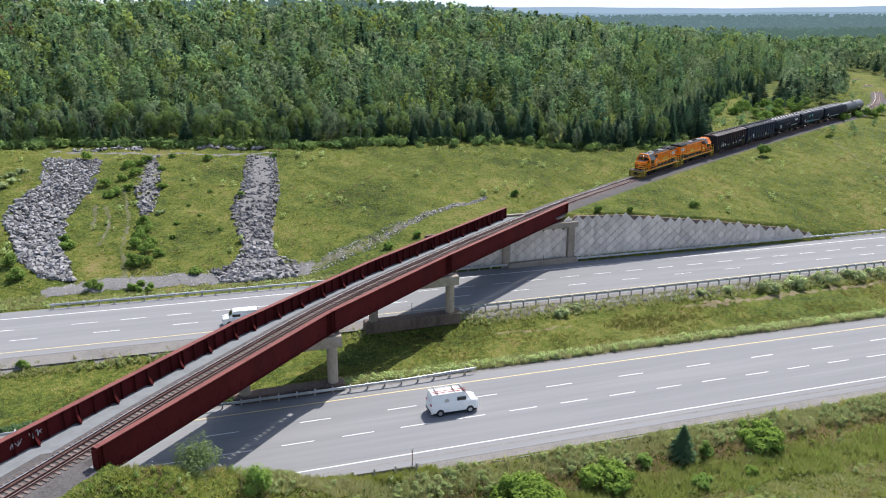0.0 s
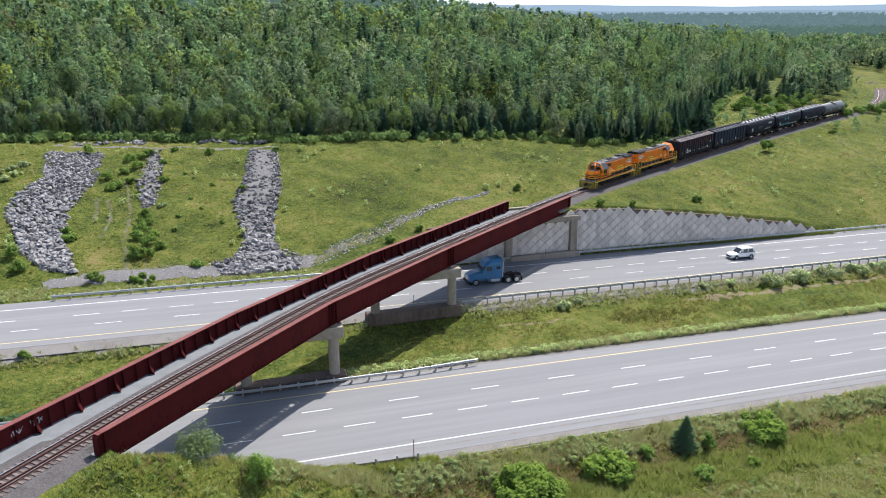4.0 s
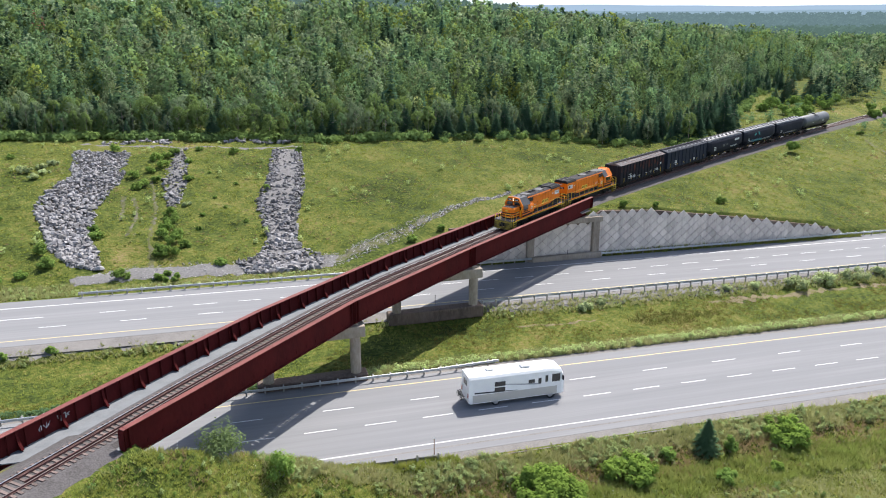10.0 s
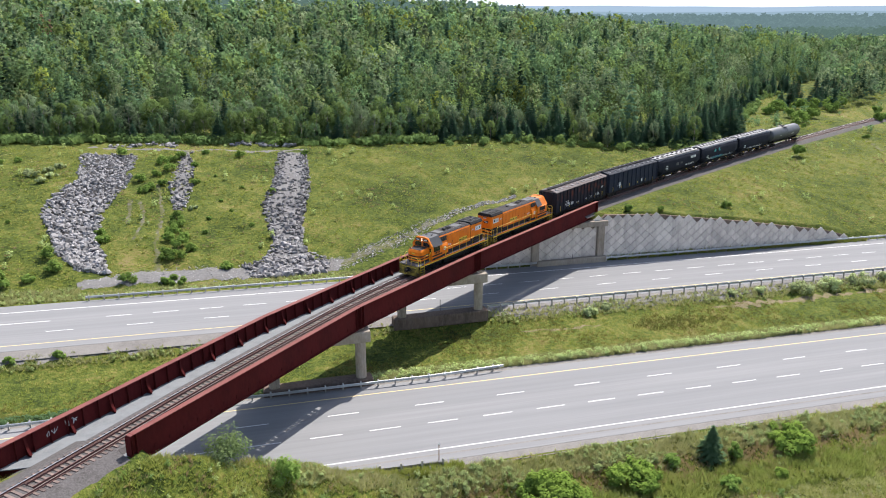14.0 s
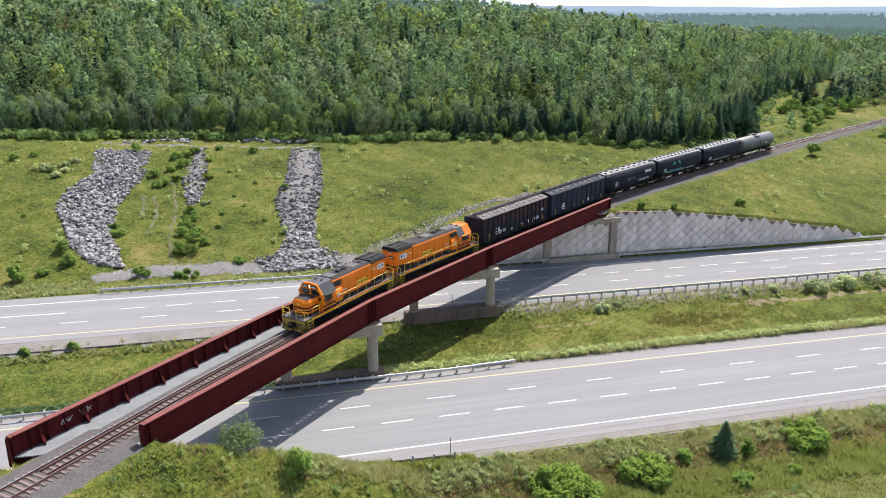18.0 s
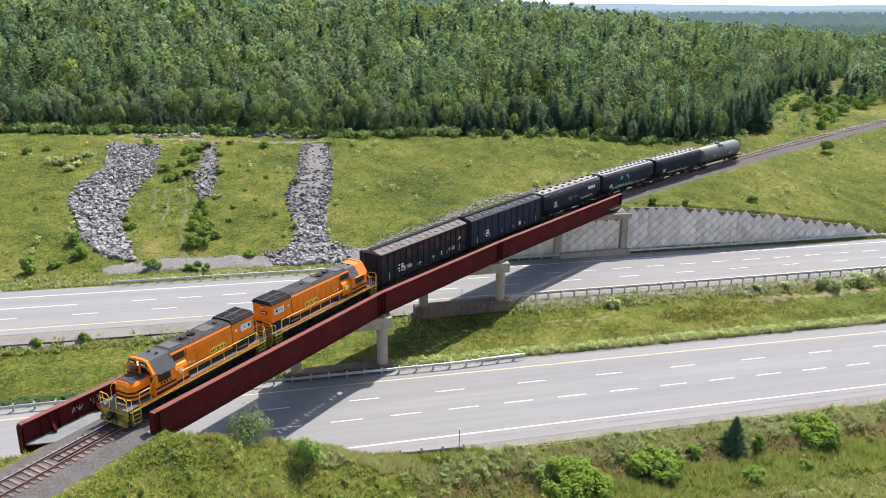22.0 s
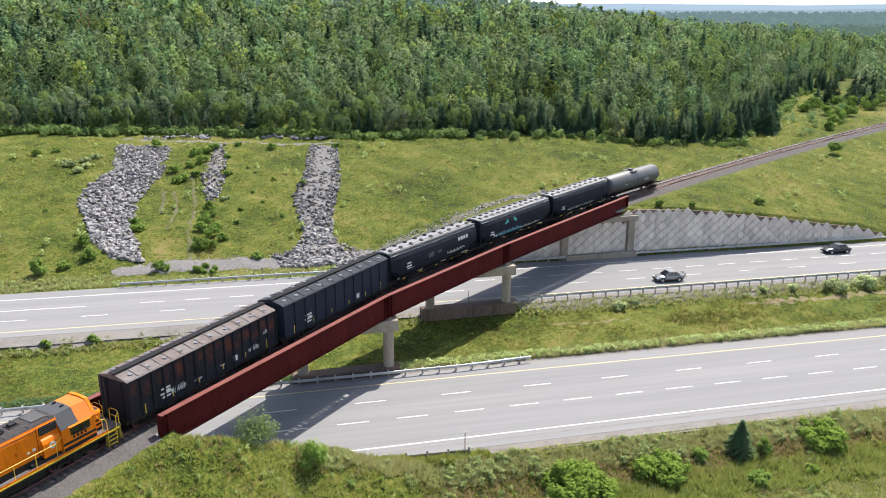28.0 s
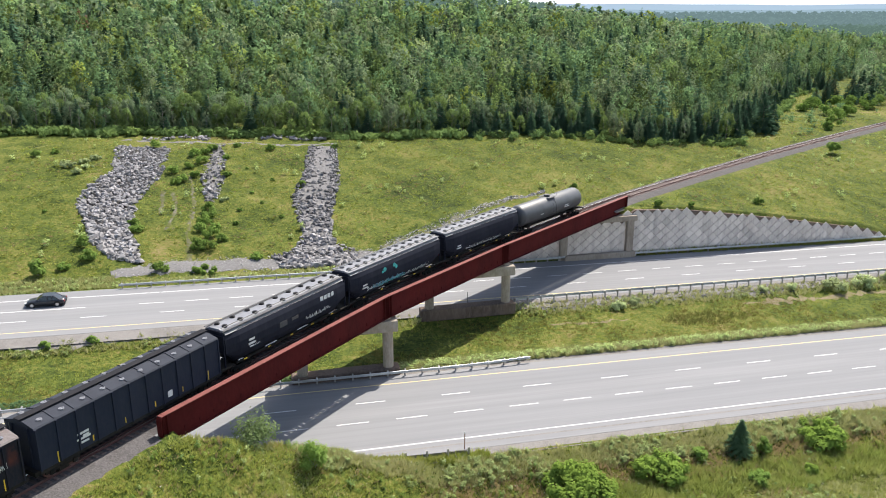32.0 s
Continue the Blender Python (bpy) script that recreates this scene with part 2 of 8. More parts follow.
M["rock"] = mat("grey_rock", (0.25, 0.24, 0.24), 0.9, spots=(0.16, 0.152, 0.155), scale=1.2, amount=0.7, island=0.5, random=0.45, spec=0.2,
                fine=(0.24, 0.235, 0.235), fine_scale=8, fine_amount=0.5)
M["galv"] = mat("galvanised_steel", (0.50, 0.52, 0.53), 0.45, metal=0.6, spots=(0.36, 0.38, 0.39), scale=1.0, amount=0.6)
M["galv_dull"] = mat("dull_weathered_steel", (0.16, 0.155, 0.15), 0.7, spots=(0.10, 0.095, 0.09), scale=1.0, amount=0.6)
M["wood_post"] = mat("grey_wood_post", (0.34, 0.32, 0.29), 0.9, spots=(0.13, 0.11, 0.09), scale=4)
M["leaf"] = leafy("broad_leaves", (0.138, 0.232, 0.106), (0.168, 0.258, 0.116), through=0.4)
M["leaf_pale"] = leafy("pale_leaves", (0.195, 0.268, 0.15), (0.225, 0.295, 0.168), through=0.4)
M["leaf_olive"] = leafy("olive_leaves", (0.188, 0.268, 0.082), (0.158, 0.25, 0.095), through=0.4)
M["leaf_willow"] = leafy("willow_leaves", (0.20, 0.265, 0.115), (0.165, 0.235, 0.085), scale=0.5, through=0.45)
M["leaf_hill"] = leafy("slope_bush_leaves", (0.165, 0.255, 0.06), (0.20, 0.29, 0.075), scale=0.5, through=0.4)
M["leaf_bright"] = leafy("bright_shrub_leaves", (0.175, 0.26, 0.05), (0.14, 0.215, 0.045), scale=0.6, through=0.3)
M["needle"] = leafy("spruce_needles", (0.078, 0.148, 0.09), (0.10, 0.175, 0.10), through=0.4)
M["young_needle"] = leafy("young_spruce_needles", (0.12, 0.20, 0.10), (0.15, 0.235, 0.105), through=0.45)
M["dead_leaf"] = leafy("dead_reddish_needles", (0.24, 0.13, 0.095), (0.20, 0.12, 0.09), through=0.4)
M["blade"] = leafy("grass_blades", (0.27, 0.315, 0.068), (0.35, 0.33, 0.11), scale=0.2, through=0.4)
M["blade_tall"] = leafy("tall_grass", (0.42, 0.435, 0.19), (0.46, 0.44, 0.22), scale=0.25, through=0.45)
M["pale_bush"] = leafy("pale_bush_leaves", (0.42, 0.48, 0.24), (0.36, 0.43, 0.18), scale=0.5, through=0.35)
M["weed"] = leafy("pale_weeds", (0.39, 0.47, 0.20), (0.34, 0.42, 0.15), scale=0.4, through=0.42)
M["blade_dry"] = leafy("dry_grass", (0.42, 0.32, 0.18), (0.33, 0.24, 0.145), scale=0.3, through=0.42)
M["blade_olive"] = leafy("olive_brown_grass", (0.20, 0.165, 0.055), (0.15, 0.14, 0.045), scale=0.3, through=0.35)
M["blade_dark"] = leafy("dark_rushes", (0.145, 0.155, 0.045), (0.18, 0.18, 0.06), scale=0.4, through=0.35)
M["reed"] = leafy("green_reeds", (0.32, 0.39, 0.10), (0.40, 0.41, 0.14), scale=0.3, through=0.48)
M["petal"] = mat("white_flowers", (0.75, 0.75, 0.70), 0.7)
M["bark"] = mat("grey_bark", (0.34, 0.31, 0.28), 0.9, spots=(0.10, 0.08, 0.07), scale=3)

# paint and vehicle materials
M["orange"] = mat("orange_loco_paint", (0.74, 0.185, 0.003), 0.5, spec=0.25, spots=(0.52, 0.115, 0.005), scale=0.9, amount=0.6,
                  fine=(0.33, 0.09, 0.02), fine_scale=5, fine_amount=0.22, stretch=(1, 1, 0.35))
M["yellow"] = mat("yellow_rail_paint", (0.70, 0.48, 0.03), 0.5, spots=(0.46, 0.32, 0.05), scale=2.5, amount=0.6)
M["dirty_yellow"] = mat("grimy_yellow_paint", (0.30, 0.22, 0.04), 0.8, spec=0.2, spots=(0.05, 0.04, 0.025), scale=2.6, amount=0.8)
M["black"] = mat("black_paint", (0.014, 0.014, 0.016), 0.6, spec=0.2, spots=(0.026, 0.025, 0.025), scale=2)
M["grime"] = mat("oily_black_underframe", (0.014, 0.013, 0.012), 0.85, spec=0.12, spots=(0.032, 0.027, 0.023), scale=1.5, amount=0.7)
M["roof_grey"] = mat("sooty_grey_roof", (0.050, 0.045, 0.046), 0.9, spec=0.1, spots=(0.028, 0.025, 0.026), scale=0.9, amount=0.75, fine=(0.10, 0.096, 0.10), fine_scale=6, fine_amount=0.35)
M["roof_black"] = mat("sooty_black_metal", (0.018, 0.018, 0.021), 0.9, spec=0.12, spots=(0.035, 0.034, 0.036), scale=2)
M["cab_grey"] = mat("satin_grey_roof_paint", (0.058, 0.06, 0.067), 0.5, spec=0.25, spots=(0.038, 0.04, 0.046), scale=1.5)
M["faded_orange"] = mat("faded_orange_paint", (0.55, 0.16, 0.03), 0.7, spec=0.2, spots=(0.4, 0.12, 0.03), scale=1.5)
M["walk_grey"] = mat("worn_grey_walkway", (0.115, 0.105, 0.11), 0.85, spec=0.2, spots=(0.07, 0.062, 0.062), scale=1.6, amount=0.7)
M["seam"] = mat("shadowed_panel_gap", (0.10, 0.035, 0.012), 0.8, spec=0.1)
M["dark_grey"] = mat("dark_grey_metal", (0.06, 0.06, 0.064), 0.65, spots=(0.035, 0.034, 0.035), scale=2)
M["black_car"] = mat("black_freight_paint", (0.011, 0.013, 0.023), 0.7, spots=(0.022, 0.025, 0.037), scale=0.7, amount=0.6, stretch=(1, 1, 0.3), spec=0.1,
                     fine=(0.028, 0.028, 0.034), fine_scale=6, fine_amount=0.3)
M["navy_car"] = mat("blue_black_freight_paint", (0.016, 0.021, 0.038), 0.65, spots=(0.026, 0.031, 0.05), scale=0.7, amount=0.6, stretch=(1, 1, 0.3), spec=0.12, fine=(0.034, 0.036, 0.046), fine_scale=6, fine_amount=0.35)
M["navy_roof"] = mat("blue_black_roof", (0.036, 0.040, 0.052), 0.8, spec=0.15, spots=(0.026, 0.029, 0.038), scale=1.0, amount=0.7)
M["rusty_car"] = mat("rusty_black_freight_paint", (0.012, 0.014, 0.022), 0.65, spots=(0.022, 0.024, 0.034), scale=0.9, amount=0.7, stretch=(1, 1, 0.4), spec=0.1,
                     fine=(0.04, 0.03, 0.03), fine_scale=6, fine_amount=0.4)


def rust_panels(m, pitch, start):
    """Rust blooming through the paint high up between the ribs."""
    n, l = m.node_tree.nodes, m.node_tree.links
    xyz = n.new("ShaderNodeSeparateXYZ")
    l.new(n.new("ShaderNodeTexCoord").outputs["Object"], xyz.inputs[0])

    def ramp(src, a, b, lo=0.0, hi=1.0):
        r = n.new("ShaderNodeMapRange")
        r.interpolation_type = "SMOOTHSTEP"
        for k, v in enumerate((a, b, lo, hi)):
            r.inputs[k + 1].default_value = v
        l.new(src, r.inputs[0])
        return r.outputs[0]

    def calc(op, a, b):
        q = n.new("ShaderNodeMath")
        q.operation = op
        for k, v in enumerate((a, b)):
            if isinstance(v, float):
                q.inputs[k].default_value = v
            else:
                l.new(v, q.inputs[k])
        return q.outputs[0]
    within = calc("PINGPONG", calc("SUBTRACT", xyz.outputs[0], start), pitch / 2)
    nz = n.new("ShaderNodeTexNoise")
    nz.inputs["Scale"].default_value, nz.inputs["Detail"].default_value = 1.1, 6
    l.new(n["Texture Coordinate"].outputs["Object"], nz.inputs["Vector"])
    spot = calc("MULTIPLY", calc("MULTIPLY", ramp(within, pitch * 0.06, pitch * 0.32), ramp(xyz.outputs[2], 2.35, 3.0)), ramp(xyz.outputs[2], 3.7, 4.12, 1.0, 0.0))
    spot = calc("MULTIPLY", spot, ramp(nz.outputs["Fac"], 0.38, 0.72))
    mx = n.new("ShaderNodeMix")
    mx.data_type = "RGBA"
    base_in = n["Principled BSDF"].inputs["Base Color"]
    l.new(spot, mx.inputs[0])
    l.new(base_in.links[0].from_socket, mx.inputs[6])
    mx.inputs[7].default_value = (0.095, 0.030, 0.022, 1)
    l.new(mx.outputs[2], base_in)


rust_panels(M["rusty_car"], 1.0867, -8.15)
M["rusty_roof"] = mat("rusty_grey_roof", (0.175, 0.158, 0.158), 0.9, spec=0.15, spots=(0.13, 0.098, 0.09), scale=0.8, amount=0.7, fine=(0.09, 0.075, 0.07), fine_scale=4, fine_amount=0.5)
M["pale_roof"] = mat("dusty_grey_roof", (0.17, 0.175, 0.195), 0.55, spots=(0.14, 0.14, 0.155), scale=1.1, amount=0.7)
M["tank_grey"] = mat("grey_black_tank_paint", (0.062, 0.067, 0.076), 0.5, spots=(0.042, 0.045, 0.052), scale=0.6, amount=0.7)
M["white"] = mat("white_vehicle_paint", (0.78, 0.78, 0.77), 0.35, spots=(0.66, 0.66, 0.65), scale=1.0, amount=0.4)
M["letter_white"] = mat("white_stencil", (0.62, 0.63, 0.63), 0.7, spots=(0.3, 0.3, 0.31), scale=3, amount=0.6)
M["teal"] = mat("teal_spray", (0.03, 0.34, 0.33), 0.6, spots=(0.05, 0.20, 0.26), scale=4)
M["blue_spray"] = mat("blue_spray", (0.05, 0.20, 0.30), 0.6, spots=(0.30, 0.40, 0.44), scale=5, amount=0.8)
M["glass"] = mat("dark_window_glass", (0.012, 0.014, 0.016), 0.08, spec=0.8)
M["tyre"] = mat("black_rubber", (0.022, 0.022, 0.023), 0.85)
M["rim"] = mat("alloy_rim", (0.42, 0.43, 0.44), 0.35, metal=0.8)
M["blue_truck"] = mat("blue_truck_paint", (0.012, 0.115, 0.26), 0.3, spots=(0.012, 0.09, 0.21), scale=1)
M["grey_green"] = mat("grey_green_car_paint", (0.055, 0.065, 0.06), 0.3, metal=0.3)
M["black_gloss"] = mat("black_car_gloss", (0.012, 0.013, 0.016), 0.22)
M["navy"] = mat("navy_car_paint", (0.014, 0.017, 0.028), 0.25, metal=0.2)
M["taupe"] = mat("grey_brown_metallic_paint", (0.17, 0.155, 0.145), 0.3, metal=0.4)
M["silver"] = mat("grey_metallic_paint", (0.24, 0.25, 0.27), 0.3, metal=0.5)
M["charcoal"] = mat("charcoal_paint", (0.035, 0.038, 0.045), 0.28, metal=0.3)
M["beige"] = mat("beige_panel", (0.45, 0.43, 0.39), 0.45)
M["red_lens"] = mat("red_lens", (0.30, 0.01, 0.01), 0.25)
M["pole_brown"] = mat("brown_marker", (0.20, 0.09, 0.04), 0.7)


def glow(name, colour, strength):
    m = bpy.data.materials.new(name)
    m.use_nodes = True
    b = m.node_tree.nodes["Principled BSDF"]
    b.inputs["Base Color"].default_value = (*colour, 1)
    b.inputs["Roughness"].default_value, b.inputs["Specular IOR Level"].default_value = 0.9, 0.0
    b.inputs["Emission Color"].default_value = (*colour, 1)
    b.inputs["Emission Strength"].default_value = strength
    return m


M["headlight"] = glow("lit_headlight", (1.0, 0.93, 0.78), 0.7)
# haze is painted in: glowing blue-grey colours for far woods and hills
for _k, _c in (("far_woods_haze", (0.056, 0.092, 0.082)), ("farther_woods_haze", (0.078, 0.120, 0.132))):
    M[_k] = glow("distant_woods_haze", _c, 0.9)
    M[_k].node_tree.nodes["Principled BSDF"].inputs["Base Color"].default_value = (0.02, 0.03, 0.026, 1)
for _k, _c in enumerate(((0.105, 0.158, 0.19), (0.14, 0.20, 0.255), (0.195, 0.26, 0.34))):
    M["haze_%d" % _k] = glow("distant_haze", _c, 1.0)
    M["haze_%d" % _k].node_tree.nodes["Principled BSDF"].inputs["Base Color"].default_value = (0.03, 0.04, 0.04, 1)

# ---- mesh helpers ----
def finish(name, bm, material, parent=None, label="", smooth=False):
    me = bpy.data.meshes.new(name)
    bm.to_mesh(me)
    bm.free()
    if material:
        for mm in (material if isinstance(material, (list, tuple)) else [material]):
            me.materials.append(mm)
    if smooth:
        me.polygons.foreach_set("use_smooth", [True] * len(me.polygons))
    ob = new(name, me)
    if parent:
        ob.parent = parent
    if label:
        ob["label"] = label
    return ob


def part(name, bm, material, parent, label="", smooth=False):
    """One mesh object under a thing or a part."""
    return finish(name, bm, material, parent, label, smooth)


def raw(name, verts, faces, material, parent=None, label="", smooth=False):
    """A mesh from arrays; faces is an (n, 3) or (n, 4) array."""
    verts, faces = np.asarray(verts, np.float32), np.asarray(faces, np.int32)
    me = bpy.data.meshes.new(name)
    k = faces.shape[1]
    me.vertices.add(len(verts))
    me.vertices.foreach_set("co", verts.ravel())
    me.loops.add(faces.size)
    me.loops.foreach_set("vertex_index", faces.ravel())
    me.polygons.add(len(faces))
    me.polygons.foreach_set("loop_start", np.arange(0, faces.size, k, dtype=np.int32))
    me.polygons.foreach_set("loop_total", np.full(len(faces), k, np.int32))
    me.update(calc_edges=True)
    me.materials.append(material)
    me.polygons.foreach_set("use_smooth", [bool(smooth)] * len(faces))
    ob = new(name, me)
    if parent:
        ob.parent = parent
    if label:
        ob["label"] = label
    return ob


def share(name, me, parent, m, label=""):
    """Another object on the same mesh, at the pose m under its parent."""
    ob = new(name, me)
    ob.parent = parent
    ob.matrix_basis = m
    if label:
        ob["label"] = label
    return ob


def empty(name, m, label, category, group="", kind=""):
    ob = new(name)
    ob.matrix_basis = m
    return tagged(ob, label, category, group, kind)


def box(bm, c, s, rz=0.0, bevel=0.0, m=None):
    """A box of size s round c, turned by rz degrees."""
    r = bmesh.ops.create_cube(bm, size=1.0, matrix=Matrix.Translation(c) @ pose(0, 0, 0, 0, 0, rz) @ Matrix.Diagonal((*s, 1)))
    if m is not None:
        bmesh.ops.transform(bm, matrix=m, verts=r["verts"])
    if bevel:
        es = list({e for v in r["verts"] for e in v.link_edges})
        bmesh.ops.bevel(bm, geom=es, offset=bevel, segments=1, affect="EDGES")
    return bm


def cyl(bm, a, b, r, seg=10, r2=None):
    """A round bar from a to b."""
    a, b = Vector(a), Vector(b)
    d = b - a
    bmesh.ops.create_cone(bm, cap_ends=True, segments=seg, radius1=r, radius2=r if r2 is None else r2, depth=d.length,
                          matrix=Matrix.Translation((a + b) / 2) @ d.to_track_quat("Z", "Y").to_matrix().to_4x4())
    return bm


def prism(bm, profile, a, b, axis="x"):
    """A profile of (across, up) drawn out from a to b along the axis."""
    def p(t, u, w):
        return (t, u, w) if axis == "x" else (u, t, w)
    v1 = [bm.verts.new(p(a, u, w)) for u, w in profile]
    v2 = [bm.verts.new(p(b, u, w)) for u, w in profile]
    n = len(profile)
    bm.faces.new(v1[::-1])
    bm.faces.new(v2)
    for i in range(n):
        bm.faces.new((v1[i], v1[(i + 1) % n], v2[(i + 1) % n], v2[i]))
    return bm


def fresh():
    return bmesh.new()


def solid(bm):
    bmesh.ops.recalc_face_normals(bm, faces=bm.faces)
    return bm

# ---- the plan: railway line, roads, ground ----
RAIL_Z = 7.9                     # top of rail
NODES = [(-120, -62), (-80, -17), (-31, 36.0), (-10.4, 58.0), (10.8, 79.3), (29.1, 94.3), (56.9, 115.3), (71.6, 124.6),
         (94, 137.4), (131.8, 158.6), (169, 179), (215, 204), (252, 236), (279, 266), (297, 290), (317, 318), (345, 365)]


def _line():
    pts = []
    p = [np.array(q, float) for q in NODES]
    for i in range(1, len(p) - 2):
        for k in range(24):
            t = k / 24
            pts.append(0.5 * (2 * p[i] + (p[i + 1] - p[i - 1]) * t + (2 * p[i - 1] - 5 * p[i] + 4 * p[i + 1] - p[i + 2]) * t * t
                              + (3 * p[i] - p[i - 1] - 3 * p[i + 1] + p[i + 2]) * t ** 3))
    pts = np.array(pts)
    for _ in range(6):
        pts[1:-1] = 0.25 * pts[:-2] + 0.5 * pts[1:-1] + 0.25 * pts[2:]
    d = np.gradient(pts, axis=0)
    d /= np.hypot(*d.T)[:, None]
    side = np.interp(pts[:, 0], [-40, -15, -9, -5, 5, 12, 20, 35, 56, 67, 77, 90, 110, 131, 170], [-1.2, -1.0, -0.8, -0.55, -0.5, -0.25, -0.1, -0.15, -0.5, -0.55, -0.27, 0.0, 0.4, 0.4, 0.0])
    for _ in range(10):
        side[1:-1] = 0.25 * side[:-2] + 0.5 * side[1:-1] + 0.25 * side[2:]
    pts = pts + np.stack([-d[:, 1], d[:, 0]], 1) * side[:, None]
    s = np.r_[0, np.cumsum(np.hypot(*np.diff(pts, axis=0).T))]
    return pts, s


LINE, LINE_S = _line()


def line_at(s):
    return np.array([np.interp(s, LINE_S, LINE[:, 0]), np.interp(s, LINE_S, LINE[:, 1])])


def line_dir(s):
    d = line_at(s + 1.0) - line_at(s - 1.0)
    return d / np.hypot(*d)


def s_near(x, y):
    return LINE_S[np.argmin((LINE[:, 0] - x) ** 2 + (LINE[:, 1] - y) ** 2)]


def off_line(x, y):
    """Distance to the railway, and the side: positive on its left, looking towards the far end."""
    x, y = np.asarray(x, float), np.asarray(y, float)
    best, side = np.full(x.shape, 1e9), np.zeros(x.shape)
    for i in range(0, len(LINE) - 3, 3):
        a, b = LINE[i], LINE[i + 3]
        d = b - a
        L = d @ d
        t = np.clip(((x - a[0]) * d[0] + (y - a[1]) * d[1]) / L, 0, 1)
        ex, ey = x - a[0] - t * d[0], y - a[1] - t * d[1]
        r = np.hypot(ex, ey)
        hit = r < best
        best = np.where(hit, r, best)
        side = np.where(hit, np.sign(d[0] * ey - d[1] * ex), side)
    return best, side


def near_y(x, off=0.0):          # the near road's lane line nearest the camera
    return 67.016 + off - 0.0000744 * np.clip(x, -150, 250) ** 2


def near_z(x):
    return -0.0116 * np.clip(x, -300, 300)


def far_y(x, off=0.0):
    return 103.09 + off + 0.0000682 * np.clip(x, -150, 250) ** 2


def far_z(x):
    return 0.643 - 0.0175 * np.clip(x, -200, 200)


WALL_Y = 110.7


def wall_top(x):
    return np.interp(x, [40, 58, 69, 85, 103, 108, 120], [7.6, 7.6, 6.9, 4.6, 1.6, 0.2, -1.3])


def sstep(a, b, t):
    t = np.clip((t - a) / (b - a), 0, 1)
    return t * t * (3 - 2 * t)


def waves(x, y, w, seed=0.0):
    return (np.sin(x / w * 1.3 + seed) * np.cos(y / w * 1.7 + seed * 2) + 0.5 * np.sin(x / w * 3.1 + y / w * 2.3 + seed * 3)
            + 0.3 * np.cos(x / w * 6.7 - y / w * 5.3 + seed))


def height(x, y):
    """The ground's height."""
    x, y = np.asarray(x, float), np.asarray(y, float)
    nz, fz = near_z(x), far_z(x)
    dn = y - near_y(x)           # across the near road
    df = y - far_y(x)
    d, side = off_line(x, y)
    # near bank: a ditch, then rough grass
    bank = nz - 0.35 - 1.1 * sstep(-9, -13.5, dn) + 0.5 * sstep(-15, -24, dn) + 0.16 * waves(x, y, 2.4)
    # rail fill behind the near abutment
    g = np.interp(dn, [-9.3, -8.2, 9.6, 10.4], [0.35, 0.0, 0.0, 0.25])
    z = np.where(dn < -8.2, bank + sstep(-9.3, -8.2, dn) * 0.3, nz - 0.06)
    med = (nz + fz) / 2 - 0.95 + 0.10 * waves(x, y, 2.1, 1.0)
    t1 = sstep(9.4, 14.5, dn)
    t2 = sstep(-8.7, -14.5, df)
    medz = np.where(t1 < 1, nz - 0.06 + (med - nz + 0.06) * t1, fz - 0.06 + (med - fz + 0.06) * t2)
    z = np.where((dn > 9.4) & (df < -8.7), medz, z)
    z = np.where(df >= -8.7, fz - 0.06, z)
    # hillside behind the far road
    up = np.interp(y, [110, 113.5, 116, 126, 160, 171, 176, 300, 420, 700, 1200, 5000],
                   [0, 0.1, 0.5, 2.3, 7.8, 9.2, 9.5, 16.5, 25, 33, 20, 10])
    east = sstep(40, 330, x - (y - 170) * 0.25)
    low = np.interp(y, [110, 113.5, 116, 126, 160, 171, 176, 300, 420, 700, 1200, 5000],
                    [0, 0.1, 0.5, 2.3, 7.0, 7.6, 7.6, 9, 10, 6, -10, -20])
    hill = fz * 0.4 + up * (1 - east) + low * east + 0.22 * waves(x, y, 4.5, 2.0) * sstep(112, 122, y)
    z = np.where(df > 6.9, np.where(y > 110.2, hill, fz - 0.06), z)
    # rail embankment
    top = RAIL_Z - 0.62
    fill = top - np.maximum(d - 3.1, 0) / 1.75 + 0.14 * waves(x, y, 1.9, 4.0) * sstep(3.2, 5, d)
    ytr = np.interp(x, LINE[:, 0], LINE[:, 1])
    zw = wall_top(x)
    f = np.clip((y - WALL_Y) / np.maximum(ytr - 3.6 - WALL_Y, 1), 0, 1)
    apron = zw - 0.25 + (top - zw + 0.25) * f ** 0.75 + 0.22 * waves(x, y, 3.2, 5.0) * sstep(0, .3, f) * sstep(1, .7, f)
    behind = (y > WALL_Y + 0.15)
    z = np.where(behind & (x > 40), np.maximum(z, fill), z)
    z = np.where(behind & (x > 44) & (y < ytr), np.where(x < 250, apron, z), z)
    z = np.where(behind & (x <= 40), np.maximum(z, fill * sstep(25, 40, x) - 20 * (1 - sstep(25, 40, x))), z)
    # near side fill: cone round the near abutment
    da = np.hypot(np.maximum(d - 3.1, 0), np.maximum(y - 55.4, 0) * 2.0)
    cone = top - np.where(side < 0, da / 1.85, da / 1.6) + 0.28 * waves(x, y, 2.6, 4.0) * sstep(0.3, 2.0, da)
    z = np.where((y < 64) & (x < 30), np.maximum(z, cone), z)
    # keep the line free
    z = np.where((d < 3.1) & ((y < 56.6) | (y > 113.0)), top, z)
    return z

# ---- ground ----
def grid_axis(*spans):
    out = []
    for a, b, st in spans:
        out += list(np.arange(a, b - 1e-6, st))
    return np.array(out + [spans[-1][1]])


